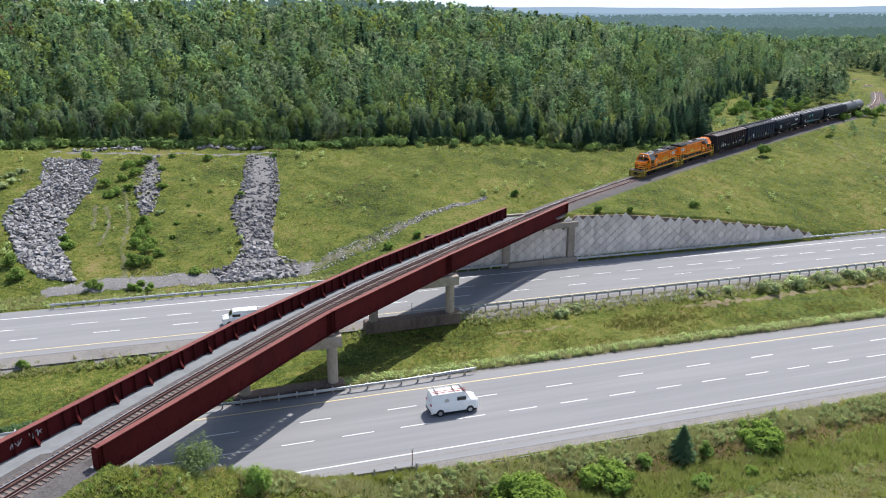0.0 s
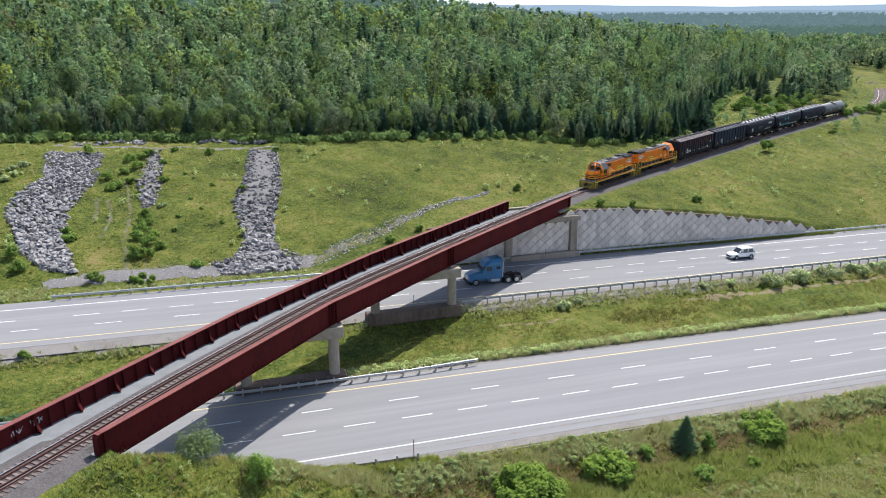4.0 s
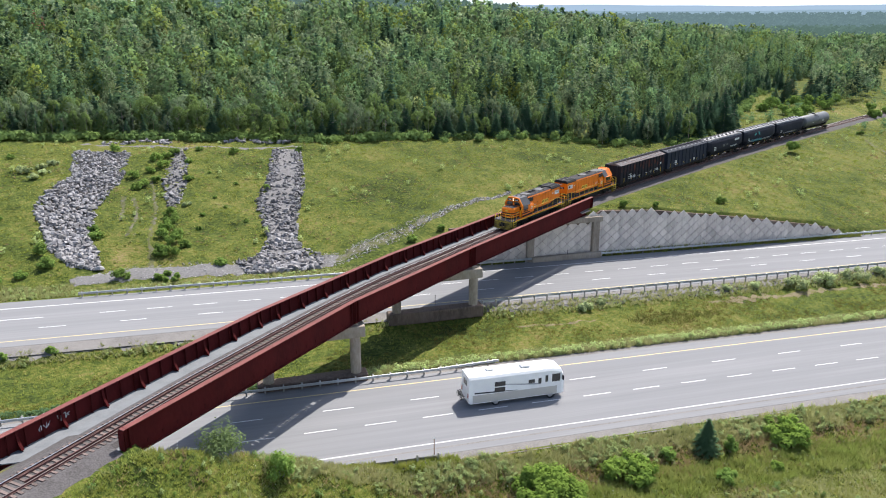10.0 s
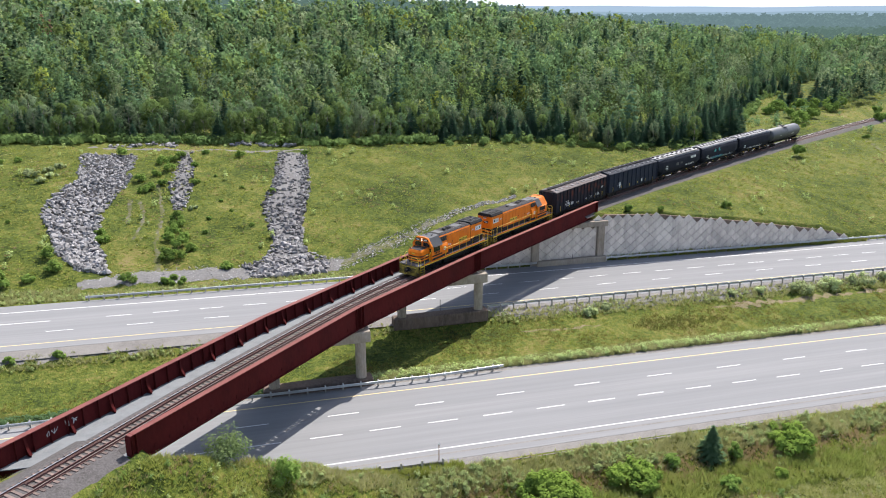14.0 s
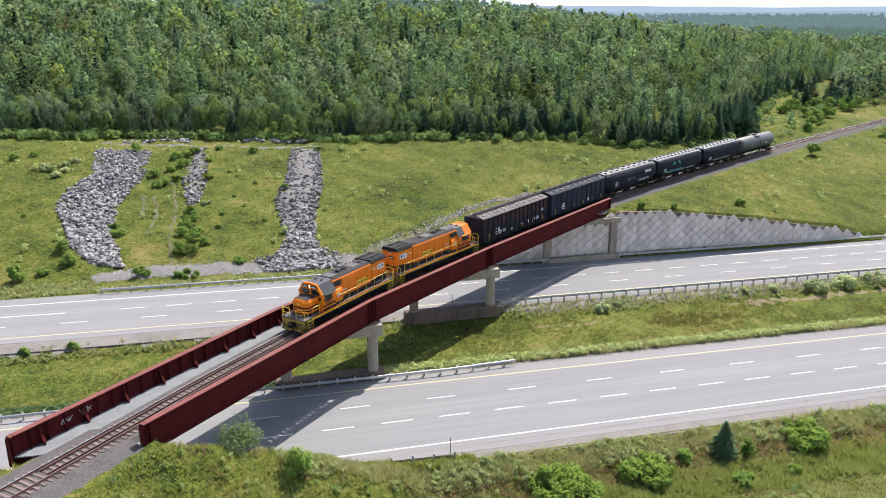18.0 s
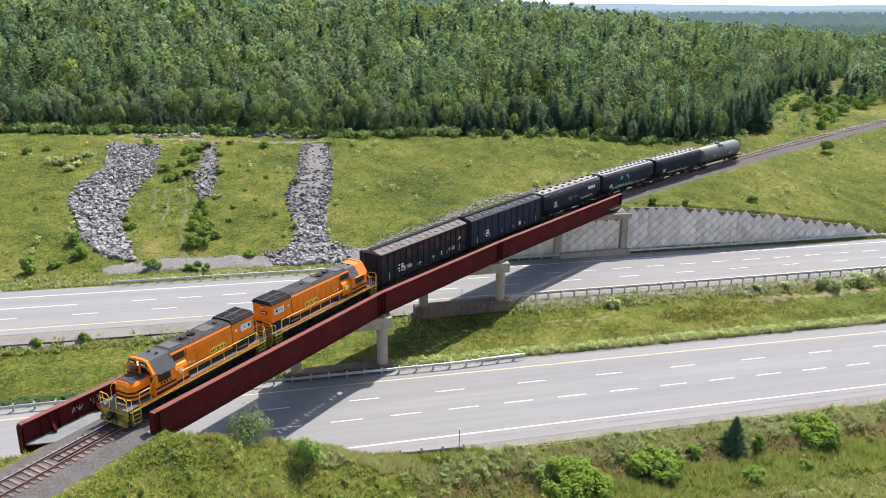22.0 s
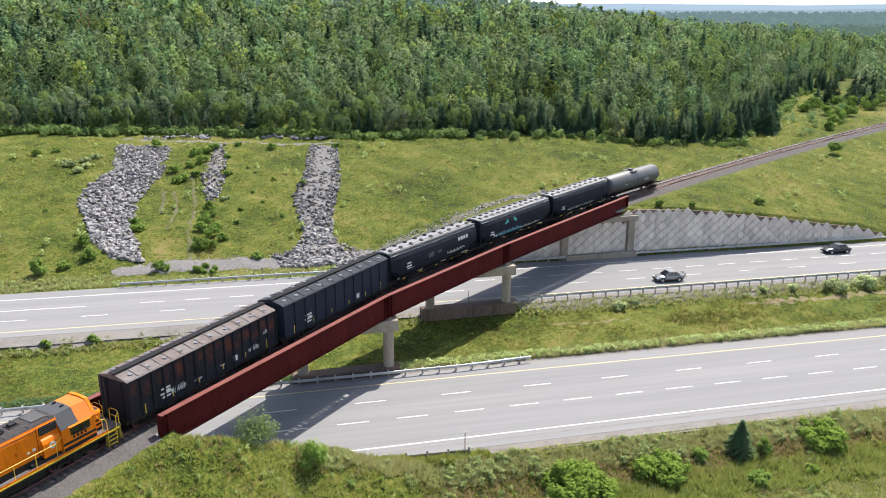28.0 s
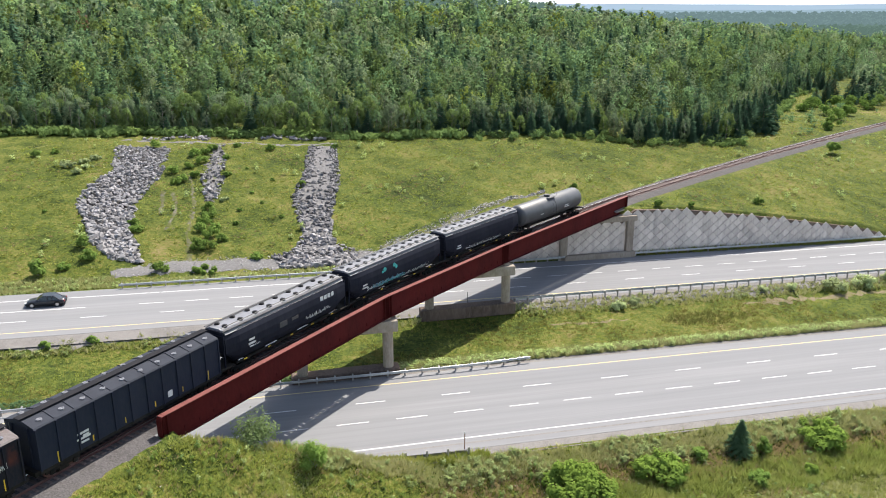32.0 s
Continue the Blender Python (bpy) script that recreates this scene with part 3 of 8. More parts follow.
gx = grid_axis((-2600, -600, 250), (-600, -160, 40), (-160, -40, 4), (-40, 120, 0.8), (120, 260, 2.5), (260, 700, 20), (700, 4400, 300))
gy = grid_axis((-700, -60, 80), (-60, 30, 6), (30, 66, 0.6), (66, 76, 2), (76, 95, 0.8), (95, 109, 2), (109, 128, 0.6), (128, 180, 1.2), (180, 300, 5), (300, 800, 25), (800, 4600, 300))
GX, GY = np.meshgrid(gx, gy)
GZ = height(GX, GY)
_n = len(gx)
_i = (np.arange(len(gy) - 1)[:, None] * _n + np.arange(_n - 1)[None]).ravel()
ground = raw("ground", np.stack([GX.ravel(), GY.ravel(), GZ.ravel()], 1), np.stack([_i, _i + 1, _i + _n + 1, _i + _n], 1), M["grass"], smooth=True)
tagged(ground, "uneven green and yellowish roadside grass with bare patches", "ground", kind="structure")


def strip(name, fy, fz, a, b, lift, material, x0=-400.0, x1=700.0, n=140, kind="structure", label="", category="", thick=0.0, drop=0.0):
    """A ribbon along a road between two offsets; drop: how far its first edge falls below."""
    xs = np.linspace(x0, x1, n)
    if thick:
        prof = [(a, lift - thick), (a, lift), (b, lift), (b, lift - thick)]
    else:
        prof = [(a, lift - drop), (b, lift)]
    k = len(prof)
    v = np.array([[x, fy(x, o), fz(x) + h] for x in xs for o, h in prof])
    f = [(i * k + j, (i + 1) * k + j, (i + 1) * k + j + 1, i * k + j + 1) for i in range(n - 1) for j in range(k - 1)]
    f = [q[::-1] for q in f]
    return tagged(raw(name, v, f, material), label, category, kind=kind)


strip("road_near", near_y, near_z, -6.9, 9.3, 0.02, M["asphalt"], label="three-lane grey asphalt carriageway with gravel shoulders", category="road", thick=0.25)
strip("road_far", far_y, far_z, -9.0, 6.7, 0.02, M["asphalt"], label="three-lane grey asphalt carriageway beyond the median", category="road", thick=0.25)
strip("shoulder_near", near_y, near_z, -8.3, -6.9, 0.0, M["shoulder"], drop=0.08, label="grey gravel road shoulder", category="shoulder")
strip("shoulder_median", near_y, near_z, 9.3, 10.2, 0.0, M["shoulder"], label="grey gravel road shoulder", category="shoulder")
strip("shoulder_far", far_y, far_z, -11.1, -9.0, 0.0, M["shoulder"], drop=0.36, label="grey gravel road shoulder", category="shoulder")
strip("rumble_strip", near_y, near_z, -5.95, -5.72, 0.024, M["shoulder"], label="dark worn rumble strip along the road edge", category="road marking")
# painted lines
strip("edge_line_white", near_y, near_z, -4.99, -4.87, 0.026, M["white_paint"], label="solid white painted edge line", category="road marking")
strip("edge_line_yellow", near_y, near_z, 7.40, 7.54, 0.026, M["yellow_paint"], label="solid yellow painted edge line", category="road marking")
strip("edge_line_white", far_y, far_z, 4.03, 4.17, 0.026, M["white_paint"], label="solid white painted edge line", category="road marking")
strip("edge_line_yellow", far_y, far_z, -7.38, -7.24, 0.026, M["yellow_paint"], label="solid yellow painted edge line", category="road marking")


def dashes(fy, fz, off, first, period, count, length=3.1, width=0.11, group=""):
    for i in range(count):
        x = first + i * period
        xs = [x, x + length]
        v = [[a, fy(a, off + o), fz(a) + 0.027] for a in xs for o in (-width / 2, width / 2)]
        tagged(raw("lane_dash", v, [(0, 2, 3, 1)], M["white_paint"]), "short white painted lane dash on asphalt", "road marking", group, "structure")


dashes(near_y, near_z, 0.0, 0.5 - 5.7964 * 8, 5.7964, 34, group="near lane dashes")
dashes(near_y, near_z, 3.863, -0.365 - 8.961 * 5, 8.961, 22, group="near lane dashes")
strip("lane_line_white", far_y, far_z, -0.07, 0.07, 0.027, M["white_paint"], -400.0, -21.9, 40, label="solid white painted lane line", category="road marking")
dashes(far_y, far_z, 0.0, -15.336, 5.7237, 34, group="far lane dashes")
dashes(far_y, far_z, -3.62, -21.864 - 9.3288 * 3, 9.3288, 24, group="far lane dashes")

# ---- railway bridge ----
NEAR = [np.array(p) for p in ((-8.0, 55.6), (13.05, 76.84), (31.17, 91.7), (58.9, 112.8))]
FAR = [np.array(p) for p in ((-17.1, 56.2), (3.35, 76.9), (20.6, 91.9), (48.0, 112.8))]
G_TOP, G_BOT = 9.0, 6.5


def girder(a, b, parent, inner):
    """One plate girder: web, flanges, stiffeners, brackets on the inner side."""
    L = float(np.hypot(*(b - a)))
    ang = math.degrees(math.atan2(*(b - a)[::-1]))
    gm = pose(a[0], a[1], 0, 0, 0, ang)
    h = G_TOP - G_BOT
    bm = fresh()
    box(bm, (L / 2, 0, G_BOT + h / 2), (L - 0.06, 0.05, h - 0.06))
    web = part("web", bm, M["steel_red"], parent)
    web.matrix_basis = gm
    # the top flange is paler than the web and the bottom flange
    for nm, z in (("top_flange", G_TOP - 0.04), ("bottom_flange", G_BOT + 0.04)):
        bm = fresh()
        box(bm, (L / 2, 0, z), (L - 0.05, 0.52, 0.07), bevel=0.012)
        part(nm, bm, M["steel_pale" if nm == "top_flange" else "steel_red"], parent).matrix_basis = gm
    # thin stiffeners on the outside ends, light ones along the inside
    bm = fresh()
    box(bm, (0, 0, G_BOT + h / 2), (0.03, 0.22, h - 0.16))
    me = bpy.data.meshes.new("stiffener")
    bm.to_mesh(me)
    bm.free()
    me.materials.append(M["steel_red"])
    n = int(round(L / 1.45))
    for i in range(n + 1):
        x = 0.12 + (L - 0.24) * i / n
        share("stiffener", me, parent, gm @ pose(x, inner * 0.14, 0))
        if i in (0, n):
            share("stiffener", me, parent, gm @ pose(x, -inner * 0.14, 0))
            share("stiffener", me, parent, gm @ pose(x + (0.45 if i == 0 else -0.45), -inner * 0.14, 0))
    # curved knee brackets
    bm = fresh()
    prof = [(0, G_TOP - 0.1), (0.10, G_TOP - 0.1), (0.16, 8.4), (0.30, 7.9), (0.62, 7.45), (0.62, 7.3), (0, 7.3)]
    prism(bm, [(inner * u, w) for u, w in prof], -0.02, 0.02)
    solid(bm)
    fl = [(0.10, G_TOP - 0.1), (0.16, 8.4), (0.30, 7.9), (0.62, 7.45)]
    for (u0, w0), (u1, w1) in zip(fl, fl[1:]):
        c = Vector((0, inner * (u0 + u1) / 2, (w0 + w1) / 2))
        ln = math.hypot(u1 - u0, w1 - w0)
        box(bm, (0, 0, 0), (0.22, 0.03, ln), m=Matrix.Translation(c) @ Matrix.Rotation(inner * math.atan2(u1 - u0, w0 - w1), 4, "X"))
    mk = bpy.data.meshes.new("knee_bracket")
    bm.to_mesh(mk)
    bm.free()
    mk.materials.append(M["steel_red"])
    for i in range(int((L - 2.4) / 3.78) + 1):
        share("knee_bracket", mk, parent, gm @ pose(2.4 + i * 3.78, 0, 0))
    # short splice plates low on the outside
    bm = box(fresh(), (0, -inner * 0.05, G_BOT + 0.55), (0.18, 0.04, 0.34))
    mp = bpy.data.meshes.new("splice_plate")
    bm.to_mesh(mp)
    bm.free()
    mp.materials.append(M["steel_red"])
    for i in range(int(L / 1.5)):
        share("splice_plate", mp, parent, gm @ pose(0.8 + i * 1.5, 0, 0))


bridge = empty("railway_bridge", pose(0, 0, 0), "long red-painted steel plate girder railway bridge on concrete piers", "bridge")
for k in range(3):
    girder(NEAR[k], NEAR[k + 1], bridge, 1)
    girder(FAR[k], FAR[k + 1], bridge, -1)
# deck plates between the girders, span by span, with a row of drain slots over open floor beams
SLOT_N = 0.125             # where the row lies, from the near to the far girder


def deck_quad(bm, k, u0, u1, w0, w1, z0, z1):
    """A plate of span k: u along the girders in metres, w across from 0 to 1."""
    L = float(np.hypot(*(NEAR[k + 1] - NEAR[k])))

    def at(u, w):
        t = u / L
        return (NEAR[k] * (1 - t) + NEAR[k + 1] * t) * (1 - w) + (FAR[k] * (1 - t) + FAR[k + 1] * t) * w
    q = [at(u0, w0), at(u1, w0), at(u1, w1), at(u0, w1)]
    lo = [bm.verts.new((*c, z0)) for c in q]
    hi = [bm.verts.new((*c, z1)) for c in q]
    bm.faces.new(lo[::-1])
    bm.faces.new(hi)
    for i in range(4):
        bm.faces.new((lo[i], lo[(i + 1) % 4], hi[(i + 1) % 4], hi[i]))


for k in range(3):
    L = float(np.hypot(*(NEAR[k + 1] - NEAR[k])))
    hw = 0.038
    for w0, w1 in ((0.0, SLOT_N - hw), (SLOT_N + hw, 1.0)):
        bm = fresh()
        deck_quad(bm, k, 0, L, w0, w1, 7.22, 7.3)
        part("deck_pan", solid(bm), M["deck"], bridge)
    a_, b_ = NEAR[k] * (1 - SLOT_N) + FAR[k] * SLOT_N, NEAR[k + 1] * (1 - SLOT_N) + FAR[k + 1] * SLOT_N
    bm = box(fresh(), (0, 0, 0), (0.47, 0.56, 0.073))
    me = bpy.data.meshes.new("tie_plate")
    bm.to_mesh(me)
    bm.free()
    me.materials.append(M["deck"])
    for i in range(int(L / 0.64)):
        c_ = a_ + (b_ - a_) * (i * 0.64 + 0.2) / L
        share("tie_plate", me, bridge, pose(c_[0], c_[1], 7.2615, 0, 0, math.degrees(math.atan2(*(b_ - a_)[::-1]))))
    u = 0.5
    while u < L - 0.3:
        bm = fresh()
        deck_quad(bm, k, u, u + 0.26, 0.012, 0.988, 6.62, 7.21)
        part("floor_beam", solid(bm), M["steel_red"], bridge)
        u += 3.78


def end_curve(a, b, inward):
    """Flange plate bent down round a girder's free end."""
    ang = math.degrees(math.atan2(*(b - a)[::-1]))
    bm = fresh()
    arc = [(0.34 - 0.40 * math.sin(t), G_TOP - 0.40 + 0.40 * math.cos(t)) for t in np.linspace(0, math.pi / 2, 7)]
    arc += [(-0.06, G_BOT + 0.05)]
    for (x0, z0), (x1, z1) in zip(arc, arc[1:]):
        q = [bm.verts.new((x, s * 0.27, z)) for x, z, s in ((x0, z0, -1), (x1, z1, -1), (x1, z1, 1), (x0, z0, 1))]
        r = [bm.verts.new((x + 0.05, s * 0.27, z - 0.05)) for x, z, s in ((x0, z0, -1), (x1, z1, -1), (x1, z1, 1), (x0, z0, 1))]
        bm.faces.new(q)
        bm.faces.new(r[::-1])
        for i in range(4):
            bm.faces.new((q[i], r[i], r[(i + 1) % 4], q[(i + 1) % 4]))
    part("end_flange", solid(bm), M["steel_red"], bridge, "rounded end plate").matrix_basis = pose(a[0], a[1], 0, 0, 0, ang)


_gd = (FAR[1] - FAR[0]) / np.hypot(*(FAR[1] - FAR[0]))
for u0 in (4.2, 5.9):
    tag = fresh()
    _rg = random.Random(int(u0 * 10))
    last = (u0, 8.1)
    for i in range(16):
        nxt = (u0 + 0.06 * i + _rg.uniform(-0.15, 0.15), 8.2 + _rg.uniform(-0.32, 0.32))
        pa, pb = [(FAR[0][0] + _gd[0] * q[0] + _gd[1] * 0.035, FAR[0][1] + _gd[1] * q[0] - _gd[0] * 0.035, q[1]) for q in (last, nxt)]
        cyl(tag, pa, pb, 0.022, 4)
        last = nxt
    part("spray_scribble", tag, M["letter_white"], bridge, "white spray-painted scribble")
end_curve(NEAR[0], NEAR[1], 1)
end_curve(FAR[0], FAR[1], 1)


def pier(xa, xb, y, zb, wall_h):
    p = empty("bridge_pier", pose((xa + xb) / 2, y, zb), "concrete pier with two round columns, cap beam and crash wall", "pier", "bridge piers")
    L = xb - xa
    bm = box(fresh(), (0, 0, 5.55 - zb), (L + 2.0, 1.7, 1.25), bevel=0.06)
    part("cap_beam", bm, M["concrete"], p)
    for sx in (-1, 1):
        bm = cyl(fresh(), (sx * L / 2, 0, 0.0), (sx * L / 2, 0, 5.0 - zb), 0.58, 20)
        part("column", bm, M["concrete"], p, smooth=False)
        bm = box(fresh(), (sx * L / 2, 0, 6.33 - zb), (0.7, 0.7, 0.26))
        part("bearing", bm, M["concrete"], p)
    bm = box(fresh(), (0, 0, wall_h / 2), (L + 2.4, 1.7, wall_h), bevel=0.12)
    part("crash_wall", bm, M["crash_wall"], p, "brown-stained concrete crash wall")


pier(3.9, 13.2, 77.35, -0.7, 1.35)
pier(21.2, 31.5, 91.9, -0.5, 1.6)

# ---- retaining wall of diamond panels, abutments ----
retaining_wall = empty("retaining_wall", pose(0, 0, 0), "pale grey retaining wall of staggered diamond concrete panels", "wall", kind="structure")
PW, PH = 1.75, 1.5


def panel_mesh(cut):
    """A diamond with bevelled edges; cut 0 whole, 1 upper half only."""
    g, d = 0.024, 0.12
    w, h = PW / 2 - g, PH / 2 - g
    o = [(-w, 0), (0, -h), (w, 0), (0, h)] if not cut else [(-w, 0), (w, 0), (0, h)]
    c = 0.95
    bm = fresh()
    base = [bm.verts.new((x, 0, z)) for x, z in o]
    mid = [bm.verts.new((x, -d * 0.7, z)) for x, z in o]
    cz = sum(z for _, z in o) / len(o)
    top = [bm.verts.new((x * c, -d, cz + (z - cz) * c)) for x, z in o]
    n = len(o)
    for a, b in ((base, mid), (mid, top)):
        for i in range(n):
            bm.faces.new((a[i], a[(i + 1) % n], b[(i + 1) % n], b[i]))
    bm.faces.new(top)
    solid(bm)
    me = bpy.data.meshes.new("panel")
    bm.to_mesh(me)
    bm.free()
    me.materials.append(M["panel"])
    return me


_whole, _half = panel_mesh(0), panel_mesh(1)


def wall_base(x):
    return float(far_z(x)) + 0.1


# backing wall, stepped under the panels' tips
xs = np.arange(34.0, 109.0, 1.5)
v, f = [], []
for x in xs:
    zt = max(wall_top(x) - 0.38, wall_base(x) + 0.1) if x > 58 else 6.1
    for y, z in ((WALL_Y, wall_base(x) - 0.8), (WALL_Y, zt), (WALL_Y + 0.5, zt), (WALL_Y + 0.5, wall_base(x) - 0.8)):
        v.append((x, y, z))
for i in range(len(xs) - 1):
    for j in range(3):
        f.append((i * 4 + j, (i + 1) * 4 + j, (i + 1) * 4 + j + 1, i * 4 + j + 1))
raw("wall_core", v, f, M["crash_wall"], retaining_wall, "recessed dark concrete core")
row = 0
while row < 13:
    z_rel = row * PH / 2
    for i in range(44):
        x = 34.5 + i * PW + (PW / 2 if row % 2 else 0)
        z = wall_base(x) + z_rel
        top = wall_top(x) if x > 58 else 6.2
        if x > 108 or z + PH / 2 > top + 0.25:
            continue
        share("panel", _half if row == 0 else _whole, retaining_wall, pose(x, WALL_Y, z + (0.0 if row else 0.0), 0, math.degrees(math.atan(0.0175)), 0))
    row += 1

for nm, ax0, ax1, ay, zb in (("bridge_abutment", 46.5, 59.6, 110.35, -0.35),):
    ab = empty(nm, pose(0, 0, 0), "concrete bridge abutment with square columns and a seat beam", "abutment")
    for x in (47.2, 58.5):
        part("column", box(fresh(), (x, ay, (zb + 5.6) / 2), (1.15, 0.9, 5.6 - zb), bevel=0.04), M["concrete"], ab)
    part("seat_beam", box(fresh(), ((ax0 + ax1) / 2, ay + 0.9, 5.95), (ax1 - ax0, 2.6, 0.85), bevel=0.05), M["concrete"], ab)
    part("footing", box(fresh(), ((ax0 + ax1) / 2 + 0.3, ay - 0.5, zb + 0.45), (ax1 - ax0 - 1, 0.8, 1.0), bevel=0.08), M["concrete"], ab, "stained concrete plinth")
    part("back_wall", box(fresh(), ((ax0 + ax1) / 2, 113.5, 6.9), (ax1 - ax0 - 1.2, 0.5, 1.3)), M["concrete"], ab)
ab = empty("bridge_abutment", pose(0, 0, 0), "low concrete abutment half buried in the grassy bank", "abutment")
part("seat_beam", box(fresh(), (-12.6, 55.5, 5.6), (8.8, 1.0, 0.9), bevel=0.05), M["concrete"], ab)

# ---- track ----
S0, S1 = s_near(-75, -12), s_near(330, 340)


def ribbon(name, offs, s0, s1, st, material, z_of=None, parent=None, kind="structure", label="", category=""):
    ss = np.arange(s0, s1, st)
    k = len(offs)
    v = []
    for s in ss:
        p, d = line_at(s), line_dir(s)
        for o, z in offs:
            v.append((p[0] - d[1] * o, p[1] + d[0] * o, z))
    f = [(i * k + j, i * k + j + 1, (i + 1) * k + j + 1, (i + 1) * k + j) for i in range(len(ss) - 1) for j in range(k - 1)]
    f = [q[::-1] for q in f]
    ob = raw(name, v, f, material, parent)
    return tagged(ob, label, category, kind=kind)


WIDE = [(-3.4, RAIL_Z - 0.8), (-1.75, RAIL_Z - 0.24), (1.75, RAIL_Z - 0.24), (3.4, RAIL_Z - 0.8)]
SLIM = [(-1.95, RAIL_Z - 0.62), (-1.6, RAIL_Z - 0.246), (1.7, RAIL_Z - 0.246), (2.15, RAIL_Z - 0.60)]
B0, B1 = s_near(-12.5, 55.8), s_near(55.5, 114.3)
for a, b, prof, where in ((S0, B0 + 3.0, WIDE, "on the near embankment"), (B0, B1, SLIM, "on the bridge deck"), (B1 - 3.0, S1, WIDE, "on the far embankment")):
    ribbon("ballast_bed", prof, a, b, 1.2, M["ballast"], label="grey crushed stone ballast bed " + where, category="ballast")
track = empty("railway_track", pose(0, 0, 0), "single railway track with rusty rails on worn wooden ties", "track", kind="structure")
R = RAIL_Z
for o in (-0.7525, 0.7525):
    prof = [(o - 0.07, R - 0.18), (o - 0.07, R - 0.15), (o - 0.012, R - 0.13), (o - 0.012, R - 0.045), (o - 0.036, R - 0.035), (o - 0.036, R - 0.004),
            (o + 0.036, R - 0.004), (o + 0.036, R - 0.035), (o + 0.012, R - 0.045), (o + 0.012, R - 0.13), (o + 0.07, R - 0.15), (o + 0.07, R - 0.18)]
    ribbon("rail", prof, S0, S1, 1.2, M["rail"], parent=track, kind="")
    # left head carries the painted sky sheen, right head stays duller
    ribbon("running_surface", [(o - 0.034, R), (o + 0.034, R)], S0, S1, 1.2, M["rail_sheen" if o > 0 else "rail_no_sheen"], parent=track, kind="")
for o in (-0.40, 0.40):
    prof = [(o - 0.03, R - 0.17), (o - 0.03, R - 0.02), (o + 0.03, R - 0.02), (o + 0.03, R - 0.17)]
    ribbon("guard_rail", prof, s_near(-14, 52), s_near(62, 118), 1.2, M["rail"], parent=track, kind="")
_bm = box(fresh(), (0, 0, 0), (0.24, 2.6, 0.2), bevel=0.015)
_tie = bpy.data.meshes.new("tie")
_bm.to_mesh(_tie)
_bm.free()
_tie.materials.append(M["tie"])
_ties = np.arange(s_near(-19, 48), s_near(62, 118), 0.52)
_rng = random.Random(5)
for s in _ties[:300]:
    p, d = line_at(s), line_dir(s)
    share("tie", _tie, track, pose(p[0], p[1], R - 0.28 + _rng.uniform(-0.012, 0.012), 0, 0, math.degrees(math.atan2(d[1], d[0])) + _rng.uniform(-1.5, 1.5)))
_v, _f = [], []
for s in np.arange(_ties[:300][-1] + 0.52, S1 - 2, 0.52):
    p, d = line_at(s), line_dir(s)
    n0 = len(_v)
    for z in (R - 0.38, R - 0.19):
        for a, b in ((-0.12, -1.3), (0.12, -1.3), (0.12, 1.3), (-0.12, 1.3)):
            _v.append((p[0] + d[0] * a - d[1] * b, p[1] + d[1] * a + d[0] * b, z))
    _f += [tuple(n0 + i for i in q) for q in ((4, 5, 6, 7), (0, 1, 5, 4), (1, 2, 6, 5), (2, 3, 7, 6), (3, 0, 4, 7))]
tagged(raw("distant_ties", _v, _f, M["tie"], track), kind="stuff")

# ---- guard rails, posts ----
W_PROF = [(0.0, -0.155), (0.035, -0.14), (0.075, -0.10), (0.075, -0.06), (0.01, -0.02), (0.01, 0.02), (0.075, 0.06), (0.075, 0.10), (0.035, 0.14), (0.0, 0.155)]


def guard_rail(fy, fz, off, x0, x1, face, label, posts_mat="wood_post", step=1.9, flare0=0.0, flare1=0.0, top=0.62, beam_mat="galv"):
    """A W-beam on posts; face: the side, +1 or -1 across, on which the beam hangs."""
    e = empty("guard_rail", pose(0, 0, 0), label, "guard rail", "road guard rails")
    n = max(8, int((x1 - x0) / 2.0))
    xs = np.linspace(x0, x1, n)

    def place(x):
        o = off + flare0 * max(0, 1 - (x - x0) / 8) + flare1 * max(0, 1 - (x1 - x) / 8)
        return fy(x, o), fz(x)
    v, f, k = [], [], len(W_PROF)
    for x in xs:
        y, z = place(x)
        for u, w in W_PROF:
            v.append((x, y + face * (0.12 + u), z + top + w))
    for i in range(n - 1):
        for j in range(k - 1):
            f.append((i * k + j, (i + 1) * k + j, (i + 1) * k + j + 1, i * k + j + 1))
    beam = raw("beam", v, f, M[beam_mat], e, "weathered W-beam" if beam_mat != "galv" else "galvanised W-beam")
    bm = box(fresh(), (0, 0, 0.28), (0.16, 0.16, 1.1), bevel=0.012)
    me = bpy.data.meshes.new("post")
    bm.to_mesh(me)
    bm.free()
    me.materials.append(M[posts_mat])
    bm = box(fresh(), (0, 0, 0), (0.13, 0.2, 0.36))
    mb = bpy.data.meshes.new("blockout")
    bm.to_mesh(mb)
    bm.free()
    mb.materials.append(M["galv"])
    for x in np.arange(x0 + 0.3, x1, step):
        y, z = place(x)
        share("post", me, e, pose(x, y - face * 0.12, z))
        share("blockout", mb, e, pose(x, y + face * 0.02, z + top))
    bm = cyl(fresh(), (x0, place(x0)[0] + face * 0.15, place(x0)[1] + top - 0.16), (x0, place(x0)[0] + face * 0.15, place(x0)[1] + top + 0.16), 0.1, 10)
    part("end_terminal", bm, M["galv"], e)


guard_rail(far_y, far_z, 6.55, -18.5, 150, -1, "long galvanised steel guard rail in front of the bank and wall")
guard_rail(far_y, far_z, -9.6, 33.0, 150, 1, "galvanised median guard rail seen from behind, on stout posts", flare0=-0.3)
guard_rail(near_y, near_z, 9.0, -90, 29.3, -1, "galvanised guard rail along the median before the pier", flare1=0.5)
